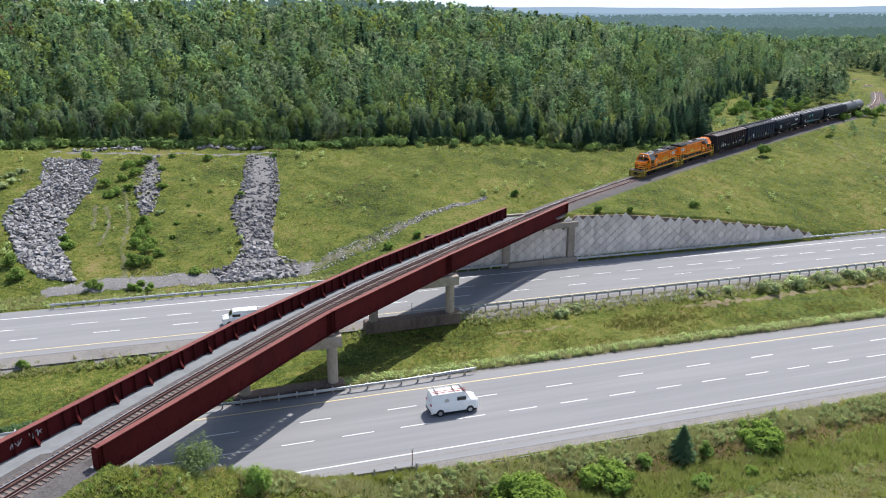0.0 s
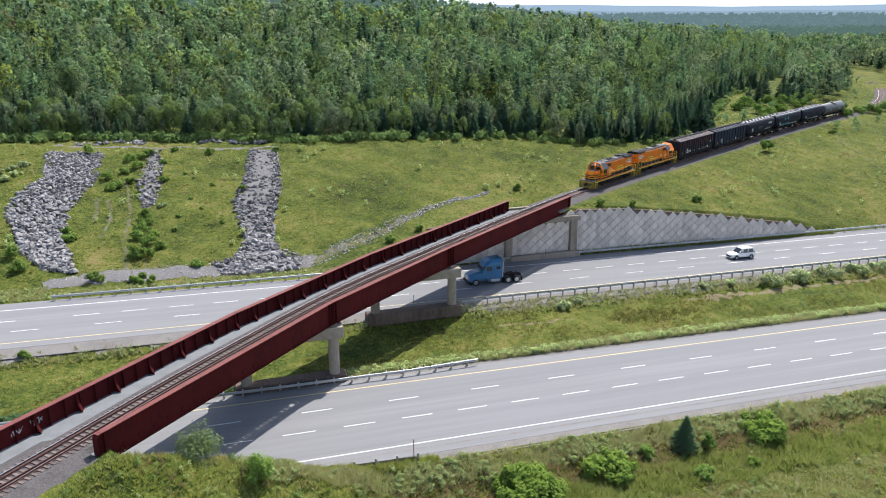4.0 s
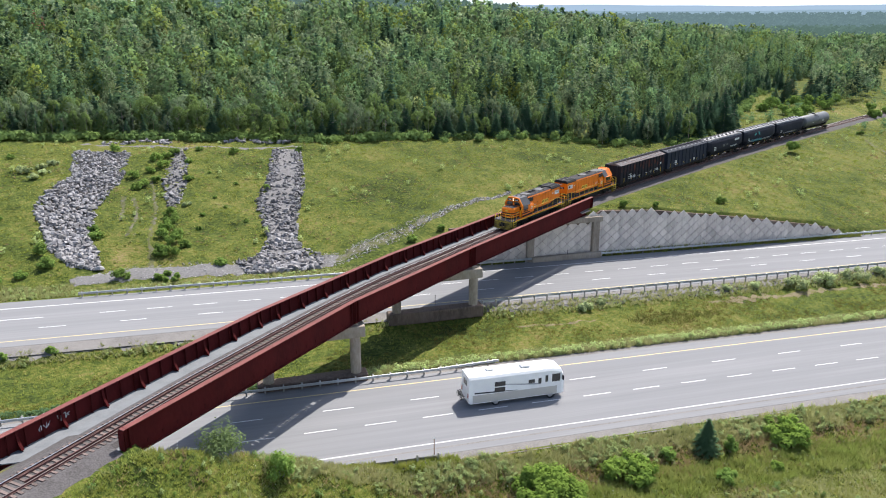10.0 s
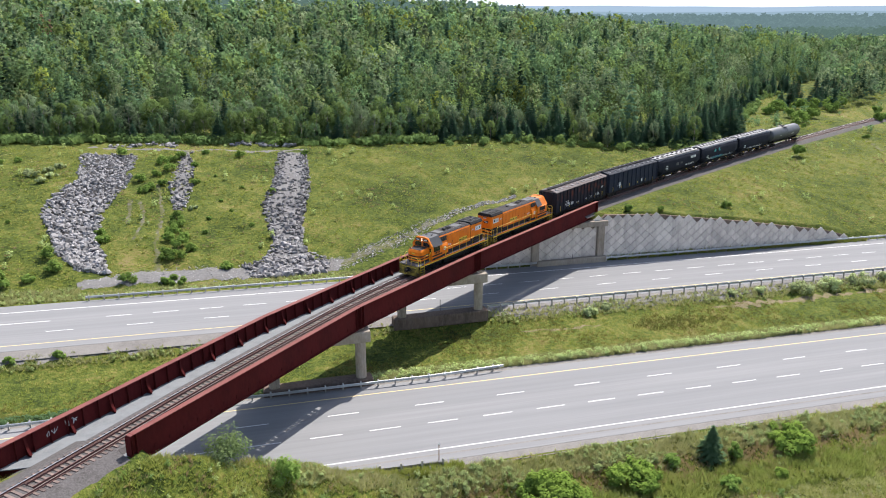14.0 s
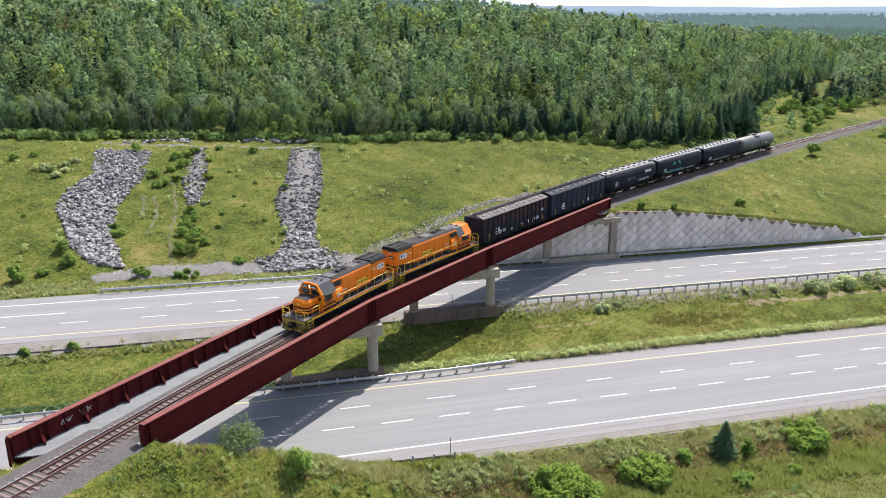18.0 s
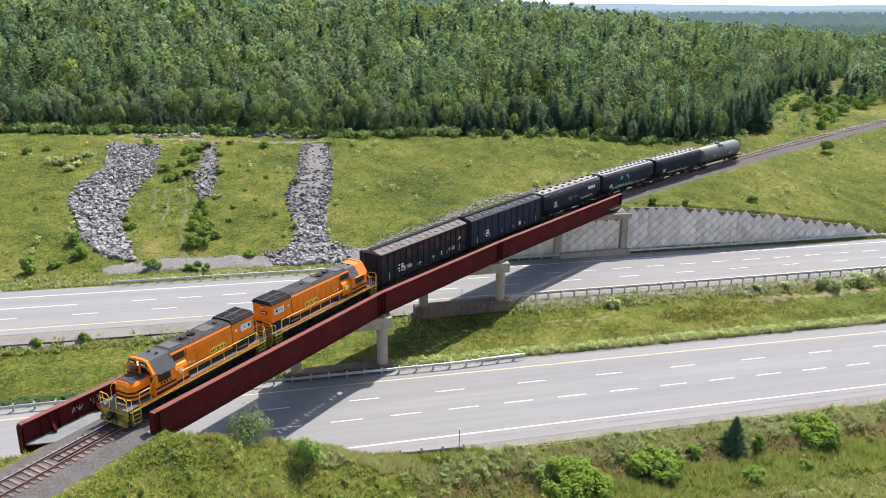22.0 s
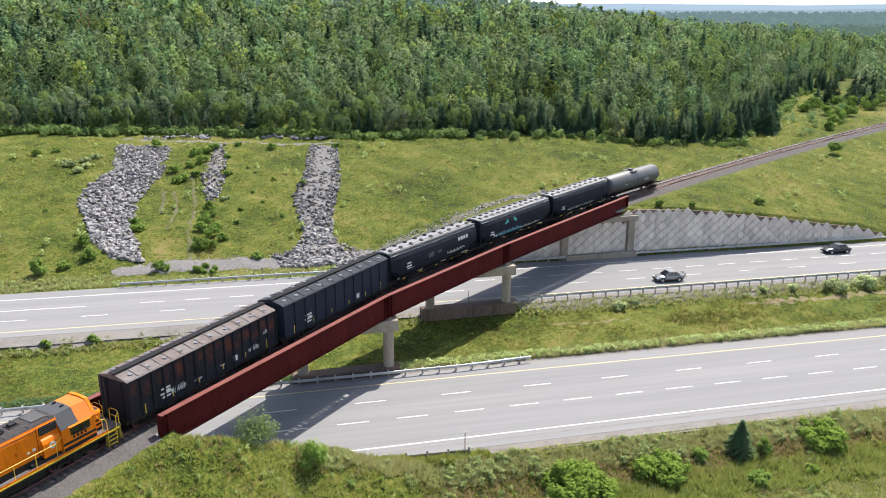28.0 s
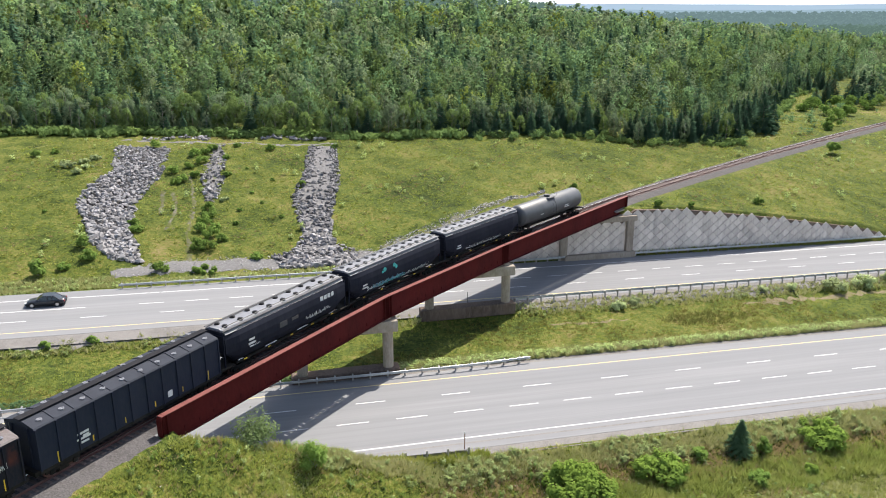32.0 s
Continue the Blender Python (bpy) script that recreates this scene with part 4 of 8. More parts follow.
guard_rail(near_y, near_z, -7.3, 5.5, 17.3, 1, "dark weathered guard rail seen from behind on the grassy verge", flare1=-0.4, top=0.2, beam_mat="galv_dull")

for x, y, z0, h, lab, mt in ((17.1, 60.2, -0.4, 1.9, "thin brown marker post at the guard rail's end", "pole_brown"), (27.0, 94.3, 0.0, 1.9, "slim dark delineator post beside the road", "dark_grey"),
                             (53.4, 109.6, -0.4, 1.7, "slim dark post in front of the abutment", "dark_grey")):
    p = empty("marker_post", pose(x, y, z0), lab, "post", "marker posts")
    part("pole", box(fresh(), (0, 0, h / 2 - 0.2), (0.07, 0.05, h + 0.4), bevel=0.008), M[mt], p)
    part("cap", box(fresh(), (0, 0, h), (0.10, 0.06, 0.16), bevel=0.01), M["letter_white" if mt == "pole_brown" else "dark_grey"], p)

# ---- trees ----
def leaf_cloud(rng, centres, radii, n, size, squash=0.8, tri=False, up=0.45):
    """n leaf quads spread over the outsides of round clumps; returns vertices and faces."""
    w = radii ** 2
    k = rng.choice(len(centres), n, p=w / w.sum())
    d = rng.normal(size=(n, 3))
    d /= np.linalg.norm(d, axis=1)[:, None]
    r = radii[k] * rng.uniform(0.55, 1.08, n)
    c = centres[k] + d * r[:, None] * np.array([1, 1, squash])
    nrm = d + rng.normal(size=(n, 3)) * 0.33 + np.array([0, 0, up])
    nrm /= np.linalg.norm(nrm, axis=1)[:, None]
    a = np.cross(nrm, rng.normal(size=(n, 3)))
    a /= np.linalg.norm(a, axis=1)[:, None]
    b = np.cross(nrm, a)
    s = size * rng.uniform(0.6, 1.35, n)[:, None]
    if tri:
        return np.stack([c - a * s, c + a * s * 0.6 - b * s, c + a * s * 0.7 + b * s], 1).reshape(-1, 3), np.arange(3 * n).reshape(-1, 3)
    v = np.stack([c - a * s, c - b * s * 0.7, c + a * s, c + b * s * 0.7], 1).reshape(-1, 3)
    return v, np.arange(4 * n).reshape(-1, 4)


def broad(rng, h, n, size, tri=False, low=0.10, slim=1.0):
    """Crown of a broad-leaved tree of height h: leafy clumps at the tips of rising boughs, on an egg-shaped outline."""
    m = 40 if n > 300 else 26 if n > 150 else 16
    u = low + (0.95 - low) * (np.arange(m) + rng.uniform(0, 1, m)) / m
    env = h * 0.20 * slim * np.sin(np.pi * np.clip(u, 0.02, 0.985) ** 0.85) ** 0.7 * rng.uniform(0.7, 1.2, m) + 0.05
    a = np.arange(m) * 2.4 + rng.uniform(-0.5, 0.5, m)
    cen = np.stack([np.cos(a) * env, np.sin(a) * env, u * h], 1)
    rad = h * rng.uniform(0.055, 0.095, m) * (1.25 if m < 30 else 1.0) * (1.15 - 0.45 * u)
    k = rng.choice(m, n, p=rad ** 2 / (rad ** 2).sum())
    d = rng.normal(size=(n, 3)) + np.array([0, 0, 0.45])
    d /= np.linalg.norm(d, axis=1)[:, None]
    c = cen[k] + d * (rad[k] * rng.uniform(0.55, 1.12, n))[:, None] * np.array([1, 1, 1.15])
    nrm = d + rng.normal(size=(n, 3)) * 0.35 + np.array([0, 0, 0.25])
    nrm /= np.linalg.norm(nrm, axis=1)[:, None]
    out = np.cross(nrm, rng.normal(size=(n, 3)))
    out /= np.linalg.norm(out, axis=1)[:, None]
    side = np.cross(nrm, out)
    s = size * rng.uniform(0.6, 1.3, n)[:, None]
    if tri:
        return np.stack([c + out * s, c - out * s * 0.7 - side * s * 0.85, c - out * s * 0.7 + side * s * 0.85], 1).reshape(-1, 3), np.arange(3 * n).reshape(-1, 3)
    return np.stack([c - out * s, c - side * s * 0.6, c + out * s, c + side * s * 0.6], 1).reshape(-1, 3), np.arange(4 * n).reshape(-1, 4)


def conifer(rng, h, n, size, tri=False, low=0.05):
    """Boughs of a spruce of height h: whorls that droop and turn up at the tips."""
    whorls = 15
    lev = rng.integers(0, whorls, n * 3)
    keep = rng.uniform(size=n * 3) < (1.15 - lev / whorls)
    lev = lev[keep][:n]
    if len(lev) < n:
        lev = np.r_[lev, rng.integers(0, 8, n - len(lev))]
    zl = h * (low + (0.98 - low) * lev / (whorls - 1))
    boughs = 9
    bi = rng.integers(0, boughs, n)
    a = (bi + 0.37 * lev) / boughs * 6.283 + rng.normal(0, 0.10, n)
    reach = ((h - zl) * 0.27 + 0.12) * (0.8 + 0.4 * np.modf(np.abs(np.sin(bi * 12.9 + lev * 78.2)) * 43.7)[0])
    f = rng.uniform(0.08, 1.0, n) ** 0.7
    r = reach * f
    z = zl - reach * 0.32 * f + reach * 0.10 * f ** 3 + rng.normal(0, 0.012 * h, n)
    c = np.stack([np.cos(a) * r, np.sin(a) * r, z], 1)
    out = np.stack([np.cos(a), np.sin(a), np.full(n, -0.2) + rng.normal(size=n) * 0.25], 1)
    side = np.stack([-np.sin(a), np.cos(a), rng.normal(size=n) * 0.35], 1)
    s = size * rng.uniform(0.6, 1.3, n)[:, None] * (0.55 + 0.55 * (1 - zl / h))[:, None]
    if tri:
        return np.stack([c + out * s, c - out * s - side * s * 0.6, c - out * s * 0.8 + side * s * 0.6], 1).reshape(-1, 3), np.arange(3 * n).reshape(-1, 3)
    v = np.stack([c - out * s, c - side * s * 0.45, c + out * s, c + side * s * 0.45], 1).reshape(-1, 3)
    return v, np.arange(4 * n).reshape(-1, 4)


def crown_normals(v, h, spire=False):
    """Directions for shading: a leaf's own, its clump's and the crown's rounded outside together."""
    q = v.reshape(-1, 3, 3)
    c = q.mean(1)
    own = np.cross(q[:, 1] - q[:, 0], q[:, 2] - q[:, 0])
    own /= np.linalg.norm(own, axis=1)[:, None] + 1e-9
    if spire:
        d = np.stack([c[:, 0], c[:, 1], 0.6 * np.hypot(c[:, 0], c[:, 1]) + 0.2], 1)
    else:
        d = np.stack([c[:, 0] / 0.23, c[:, 1] / 0.23, (c[:, 2] - 0.56 * h) / 0.36], 1) / h
    d /= np.linalg.norm(d, axis=1)[:, None] + 1e-6
    own *= np.sign((own * (d + np.array([0, 0, 0.6]))).sum(1))[:, None]
    d = 1.0 * d + 0.5 * own + np.array([0, 0, 0.12])
    d /= np.linalg.norm(d, axis=1)[:, None] + 1e-6
    return np.repeat(d, 3, axis=0)


def store(me, nm, values):
    """A value or vector for each vertex."""
    values = np.ascontiguousarray(values, np.float32)
    if values.ndim == 2:
        me.attributes.new(nm, "FLOAT_VECTOR", "POINT").data.foreach_set("vector", values.ravel())
    else:
        me.attributes.new(nm, "FLOAT", "POINT").data.foreach_set("value", values)


def trunk_mesh(rng, h, r):
    bm = fresh()
    cyl(bm, (0, 0, -0.4), (rng.uniform(-.1, .1), rng.uniform(-.1, .1), h * 0.85), r, 6, r * 0.25)
    for i in range(4):
        z = h * rng.uniform(0.35, 0.7)
        a = rng.uniform(0, 6.28)
        cyl(bm, (0, 0, z), (math.cos(a) * h * 0.13, math.sin(a) * h * 0.13, z + h * 0.12), r * 0.4, 5, r * 0.12)
    me = bpy.data.meshes.new("trunk")
    bm.to_mesh(me)
    bm.free()
    me.materials.append(M["bark"])
    return me


def cloud_mesh(name, vf, material):
    ob = raw(name, vf[0], vf[1], material)
    me = ob.data
    bpy.data.objects.remove(ob)
    return me


def edge_y(x):
    """Where the wood begins."""
    return np.interp(x, [-160, -40, 0, 20, 40, 75, 88, 100, 112, 125, 150, 178, 202, 243, 330], [206, 192, 184, 178, 176.5, 172, 165, 162.5, 163, 176, 199, 229, 243, 266, 330])


_r = np.random.default_rng(7)
KINDS = []
LEAVES = ("leaf", "leaf_pale", "leaf_olive")
for i in range(9):
    _c = broad(_r, 10.0, 1700, 0.20, True, 0.06 + 0.10 * (i % 3), (1.2, 0.95, 1.35)[i // 3])
    KINDS.append(("broad", trunk_mesh(_r, 10.0, 0.11), cloud_mesh("crown", _c, M[LEAVES[i % 3]])))
    store(KINDS[-1][2], "bulge", crown_normals(_c[0], 10.0))
for i in range(5):
    _c = conifer(_r, 10.0, 1700, 0.40, True)
    KINDS.append(("spruce", trunk_mesh(_r, 10.0, 0.12), cloud_mesh("crown", _c, M["needle"])))
    store(KINDS[-1][2], "bulge", crown_normals(_c[0], 10.0, True))


def plant(x, y, spr, sc, label="", wide=1.0):
    k = _r.integers(9, 14) if spr else _r.integers(0, 9)
    kind, tm, cm = KINDS[k]
    e = empty("spruce_tree" if spr else "broadleaf_tree", pose(x, y, float(height(x, y)) - 0.05, 0, 0, _r.uniform(0, 360)),
              label or ("dark green conical spruce at the wood's edge" if spr else
                        ("green", "pale green", "olive green")[k % 3] + " slender broad-leaved tree at the wood's edge"), "tree", "trees at the wood's edge")
    e.scale = (sc * _r.uniform(0.9, 1.15) * wide * (1.3 if spr else 1.0),) * 2 + (sc,)
    share("trunk", tm, e, Matrix())
    share("crown", cm, e, Matrix())


# the wood's front rows, tree by tree
count = 0
for row in range(4):
    x = -62.0
    while x < 200 and count < 290:
        x += _r.uniform(2.0, 3.6) if x < 112 else _r.uniform(4, 7)
        y = edge_y(x) + row * 3.0 + _r.uniform(-1.0, 1.6) + 1.0
        d, _s = off_line(np.array([x]), np.array([y]))
        if d[0] < 9:
            continue
        spr = _r.uniform() < (0.14 if x < 40 else 0.5 if x < 85 else 0.75)
        plant(x, y, spr, _r.uniform(0.38, 0.72) + 0.07 * row)
        count += 1
# spruces standing free by the line
for x, y, sc in ((121.1, 171.9, 0.75), (124.5, 170.5, 0.85), (127.2, 171.5, 0.6), (129.5, 173.5, 0.65), (119.0, 169.5, 0.5)):
    plant(x, y, True, sc, "free-standing dark green spruce on the grassy slope", 1.15)

# young spruces and birches at the clearing's rim and beyond the line
for x, y, sc in ((176, 212, 0.7), (181, 215, 0.9), (185, 211, 0.6), (189, 216, 0.85), (194, 219, 0.7), (198, 222, 0.95), (203, 224, 0.7), (207, 228, 0.9), (213, 231, 0.8), (219, 236, 0.9), (226, 240, 0.8), (171, 210, 0.55)):
    plant(x, y, True, sc, "dark green spruce at the rim of the clearing", 1.2)
for x, y, sc in ((212, 192, 0.32), (217, 195, 0.4), (224, 199, 0.45), (232, 205, 0.5), (241, 212, 0.6), (250, 220, 0.65), (259, 229, 0.7), (268, 240, 0.75), (276, 249, 0.8), (284, 258, 0.8), (262, 222, 0.7), (272, 232, 0.8), (282, 244, 0.9), (292, 258, 0.9), (300, 270, 0.9)):
    plant(x, y, False, sc, "green broad-leaved tree beside the railway line", 1.4)

# the wood behind, one mass per kind
far_k = {}
for band, nb, sb, sc_, lo_ in ((0, 360, 0.31, 0.58, 0.16), (1, 190, 0.42, 0.80, 0.32), (2, 76, 0.66, 1.15, 0.38)):
    far_k[band] = [broad(_r, 10.0, nb, sb, True, lo_, (1.35, 1.1, 1.55, 1.25, 1.4, 1.0, 1.3)[i]) for i in range(7)] + [conifer(_r, 10.0, nb, sc_, True, lo_ * 0.6) for i in range(4)]


def scatter(temps, P, pz, tones=None, spire=False):
    """Copies of template clouds at P (x, y, scale, turn); tones gathers the copy's number for each vertex."""
    V, F, n0 = [], [], 0
    pick = _r.integers(0, len(temps), len(P))
    for k, (v, f) in enumerate(temps):
        Q, q = P[pick == k], pz[pick == k]
        if not len(Q):
            continue
        c, s = np.cos(Q[:, 3]) * Q[:, 2], np.sin(Q[:, 3]) * Q[:, 2]
        X = v[None, :, 0] * c[:, None] - v[None, :, 1] * s[:, None] + Q[:, 0, None]
        Y = v[None, :, 0] * s[:, None] + v[None, :, 1] * c[:, None] + Q[:, 1, None]
        Z = v[None, :, 2] * Q[:, 2, None] + q[:, None]
        V.append(np.stack([X, Y, Z], 2).reshape(-1, 3))
        F.append((f[None] + (n0 + np.arange(len(Q)) * len(v))[:, None, None]).reshape(-1, f.shape[1]))
        if tones is not None:
            nn = crown_normals(v, 10.0, spire)
            c, s = np.cos(Q[:, 3])[:, None], np.sin(Q[:, 3])[:, None]
            nn = np.stack([nn[None, :, 0] * c - nn[None, :, 1] * s, nn[None, :, 0] * s + nn[None, :, 1] * c, np.repeat(nn[None, :, 2], len(Q), 0)], 2)
            tones.append((np.repeat(np.nonzero(pick == k)[0], len(v)), nn.reshape(-1, 3)))
        n0 += len(Q) * len(v)
    return np.concatenate(V), np.concatenate(F)


acc = {"leaf": [], "leaf_pale": [], "leaf_olive": [], "needle": [], "dead_leaf": [(-65.5, 378.0, 1.45, 0.4, 1), (-62.5, 377.0, 1.2, 2.4, 1)]}
for dy in np.concatenate([np.arange(11, 160, 4.5), np.arange(160, 520, 7.2)]):
    st = 4.5 if dy < 160 else 7.2
    for x in np.arange(-150 - dy * 0.3, 330 + dy * 0.55, st):
        xx, yy = x + _r.uniform(-2.2, 2.2), edge_y(x) + dy + _r.uniform(-2.2, 2.2)
        if xx < -0.30 * yy - 8 or xx > 0.98 * yy + 5:
            continue
        # stands of one kind run together
        g = math.sin(xx * 0.05 + 1.3) * math.cos(yy * 0.06) + 0.6 * math.sin(xx * 0.13 - yy * 0.09)
        p = np.array([0.36, 0.24 + 0.15 * g, 0.16, (0.20 if dy < 80 else 0.42) - 0.16 * g])
        key = ("leaf", "leaf_pale", "leaf_olive", "needle")[_r.choice(4, p=np.clip(p, 0.02, 1) / np.clip(p, 0.02, 1).sum())]
        acc[key].append((xx, yy, (_r.uniform(0.55, 1.2) if _r.uniform() < 0.9 else _r.uniform(1.2, 1.6)) * (1.2 if dy > 160 else 0.62 + 0.38 * float(sstep(8, 60, dy))), _r.uniform(0, 6.28), 0 if dy < 70 else 1 if dy < 200 else 2))
for i in range(170):                                      # spruces that stand out of the canopy
    x, dy = _r.uniform(-90, 260), 14 + 260 * _r.uniform() ** 1.4
    y = edge_y(x) + dy
    if -0.30 * y - 8 < x < 0.98 * y + 5:
        acc["needle"].append((x, y, _r.uniform(1.05, 1.5), _r.uniform(0, 6.28), 0 if dy < 70 else 1))
for yy in np.arange(205, 580, 6.0):                       # beyond the line, to its right
    for x in np.arange(0.9 * yy, 1.2 * yy, 6.0):
        acc[("leaf", "needle", "leaf_pale")[_r.integers(0, 3)]].append((x + _r.uniform(-2, 2), yy + _r.uniform(-2, 2), _r.uniform(0.6, 1.2), _r.uniform(0, 6.28), 1 if yy < 320 else 2))
for key, lab in (("leaf", "dense mixed wood of green broad-leaved trees"), ("leaf_pale", "pale green poplars of the mixed wood"),
                 ("leaf_olive", "olive green birches of the mixed wood"), ("needle", "dark spruces of the mixed wood"), ("dead_leaf", "reddish dead tree in the mixed wood")):
    P = np.array(acc[key])
    d, side = off_line(P[:, 0], P[:, 1])
    P = P[(d > 11) & ((side > 0) | (P[:, 0] > 245))]
    spire = key in ("needle", "dead_leaf")
    VV, FF, TT, NN, n0 = [], [], [], [], 0
    for band in (0, 1, 2):
        Q = P[P[:, 4] == band]
        if not len(Q):
            continue
        who = []
        v, q = scatter(far_k[band][7:] if spire else far_k[band][:7], Q, height(Q[:, 0], Q[:, 1]), who, spire)
        VV.append(v)
        FF.append(q + n0)
        n0 += len(v)
        own = np.clip(_r.normal(0.0, 0.22, len(Q)), -0.45, 0.5)
        warm = np.clip(_r.normal(0.02, 0.35, len(Q)) + 0.3 * waves(Q[:, 0], Q[:, 1], 28.0, 2.0), 0, 1)
        ids = np.concatenate([w[0] for w in who])
        TT.append(np.stack([own[ids], warm[ids]], 1))
        NN.append(np.concatenate([w[1] for w in who]))
    ob = tagged(raw("woodland", np.concatenate(VV), np.concatenate(FF), M[key]), lab, "woodland", kind="stuff")
    TT = np.concatenate(TT)
    store(ob.data, "tone", TT[:, 0])
    store(ob.data, "warmth", TT[:, 1])
    store(ob.data, "bulge", np.concatenate(NN))

# low growth along the wood's edge
brush = [leaf_cloud(_r, _r.uniform(-0.5, 0.5, (5, 3)) * (1.2, 1.2, 0.5) + (0, 0, 0.55), np.full(5, 0.55), 80, 0.2, tri=True) for i in range(5)]
xs = _r.uniform(-60, 200, 900)
ys = edge_y(xs) + _r.normal(-0.5, 1.2, 900)
d, side = off_line(xs, ys)
P = np.stack([xs, ys, _r.uniform(0.5, 2.0, 900), _r.uniform(0, 6.28, 900)], 1)[(d > 8) & (side > 0) & ((xs < 48) | (_r.uniform(size=900) < 0.3))]
tagged(raw("undergrowth", *scatter(brush, P, height(P[:, 0], P[:, 1]) - 0.1), M["leaf_olive"]), "low leafy undergrowth along the wood's edge", "undergrowth", kind="stuff")

# distant lowland woods and hills, haze put into their glowing colours
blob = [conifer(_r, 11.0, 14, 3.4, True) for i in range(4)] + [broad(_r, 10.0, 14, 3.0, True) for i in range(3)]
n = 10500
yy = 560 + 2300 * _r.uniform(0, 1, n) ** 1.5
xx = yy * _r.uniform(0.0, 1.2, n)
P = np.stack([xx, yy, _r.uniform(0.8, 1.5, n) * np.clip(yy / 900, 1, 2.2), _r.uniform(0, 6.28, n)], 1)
for sel, mt in ((P[:, 1] < 1050, "far_woods_haze"), (P[:, 1] >= 1050, "farther_woods_haze")):
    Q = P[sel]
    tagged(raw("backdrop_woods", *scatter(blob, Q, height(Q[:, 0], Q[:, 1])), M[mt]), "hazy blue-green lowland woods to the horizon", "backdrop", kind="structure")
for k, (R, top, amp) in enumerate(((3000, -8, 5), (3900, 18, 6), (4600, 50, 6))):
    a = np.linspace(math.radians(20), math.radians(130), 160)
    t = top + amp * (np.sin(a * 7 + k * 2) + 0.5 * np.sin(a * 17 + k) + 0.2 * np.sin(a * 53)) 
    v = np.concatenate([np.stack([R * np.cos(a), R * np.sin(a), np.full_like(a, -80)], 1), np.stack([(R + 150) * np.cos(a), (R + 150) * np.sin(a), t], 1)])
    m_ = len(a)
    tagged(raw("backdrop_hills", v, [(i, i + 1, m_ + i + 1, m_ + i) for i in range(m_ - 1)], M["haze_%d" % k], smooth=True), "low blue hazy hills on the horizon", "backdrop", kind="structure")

# pale band of cloud low over the horizon, all the way round
M["cloud"] = glow("pale_cloud", (0.60, 0.63, 0.67), 0.72)
a = np.linspace(0, 2 * math.pi, 97)
v = np.concatenate([np.stack([4800 * np.cos(a), 4800 * np.sin(a), np.full_like(a, -100)], 1), np.stack([4800 * np.cos(a), 4800 * np.sin(a), np.full_like(a, 760)], 1)])
tagged(raw("backdrop_sky", v, [(i, i + 1, 98 + i, 97 + i) for i in range(96)], M["cloud"], smooth=True), "pale white cloud bank along the horizon", "backdrop", kind="structure")

# ---- stone chutes, gravel, dirt ----
def along(pts, n):
    p = np.array(pts, float)
    s = np.r_[0, np.cumsum(np.hypot(*np.diff(p, axis=0).T))]
    t = np.linspace(0, s[-1], n)
    return np.stack([np.interp(t, s, p[:, 0]), np.interp(t, s, p[:, 1])], 1)


def drape(name, left, right, material, label, category, lift=0.07, st=0.9, rough=0.35, seed=1):
    """A sheet laid over the ground between two edges, with uneven borders."""
    n = int(max(len(left), np.hypot(*np.diff(np.array(left, float), axis=0).T).sum() / st)) + 2
    a, b = along(left, n), along(right, n)
    w = np.hypot(*(b - a).T).mean()
    m = max(3, int(w / st) + 1)
    rng = np.random.default_rng(seed)
    a = a + rng.normal(0, rough, a.shape)
    b = b + rng.normal(0, rough, b.shape)
    t = np.linspace(0, 1, m)[None, :, None]
    P = (a[:, None] * (1 - t) + b[:, None] * t).reshape(-1, 2)
    z = height(P[:, 0], P[:, 1]) + lift
    z.reshape(n, m)[:, 0] -= lift + 0.08
    z.reshape(n, m)[:, -1] -= lift + 0.08
    i = (np.arange(n - 1)[:, None] * m + np.arange(m - 1)[None]).ravel()
    ob = raw(name, np.c_[P, z], np.stack([i, i + 1, i + m + 1, i + m], 1), material, smooth=True)
    bmx = bmesh.new()
    bmx.from_mesh(ob.data)
    bmesh.ops.recalc_face_normals(bmx, faces=bmx.faces)
    if sum(q.normal.z for q in bmx.faces) < 0:
        bmesh.ops.reverse_faces(bmx, faces=bmx.faces)
    bmx.to_mesh(ob.data)
    bmx.free()
    return tagged(ob, label, category, kind="structure")


S1L, S1R = [(-26.8, 176.4), (-25.3, 159.3), (-28.4, 151.5), (-29.4, 143.7), (-26.4, 133.6), (-24.2, 126.1), (-20.8, 120.9)], [(-15.6, 173.1), (-16.3, 155.7), (-19.5, 144.3), (-19.3, 138), (-19.9, 132.3), (-17.8, 124.7), (-16.8, 119.5)]
S3L, S3R = [(13, 171), (10, 151.7), (7.1, 140.7), (7.9, 129.1), (7.3, 123.2), (4.3, 116.0)], [(18.6, 170), (16.8, 148.6), (13.4, 133.2), (12.2, 123.7), (14.2, 119.6), (13.2, 114.6)]
S2L, S2R = [(-6.4, 175), (-7.8, 164), (-9.1, 155.5), (-7.9, 142)], [(-4.7, 175), (-4.5, 164), (-4.6, 151.2), (-6.2, 141.5)]
# dark sheet paints the shade between the first chute's stones
drape("gravel_chute", S1L, S1R, M["gap_shade_gravel"], "grey gravel bed under the stone chute", "gravel", seed=2)
drape("gravel_chute", S3L, S3R, M["gravel"], "grey gravel bed under the stone chute", "gravel", seed=3)
drape("gravel_chute", S2L, S2R, M["gravel"], "narrow grey gravel chute down the slope", "gravel", seed=4)
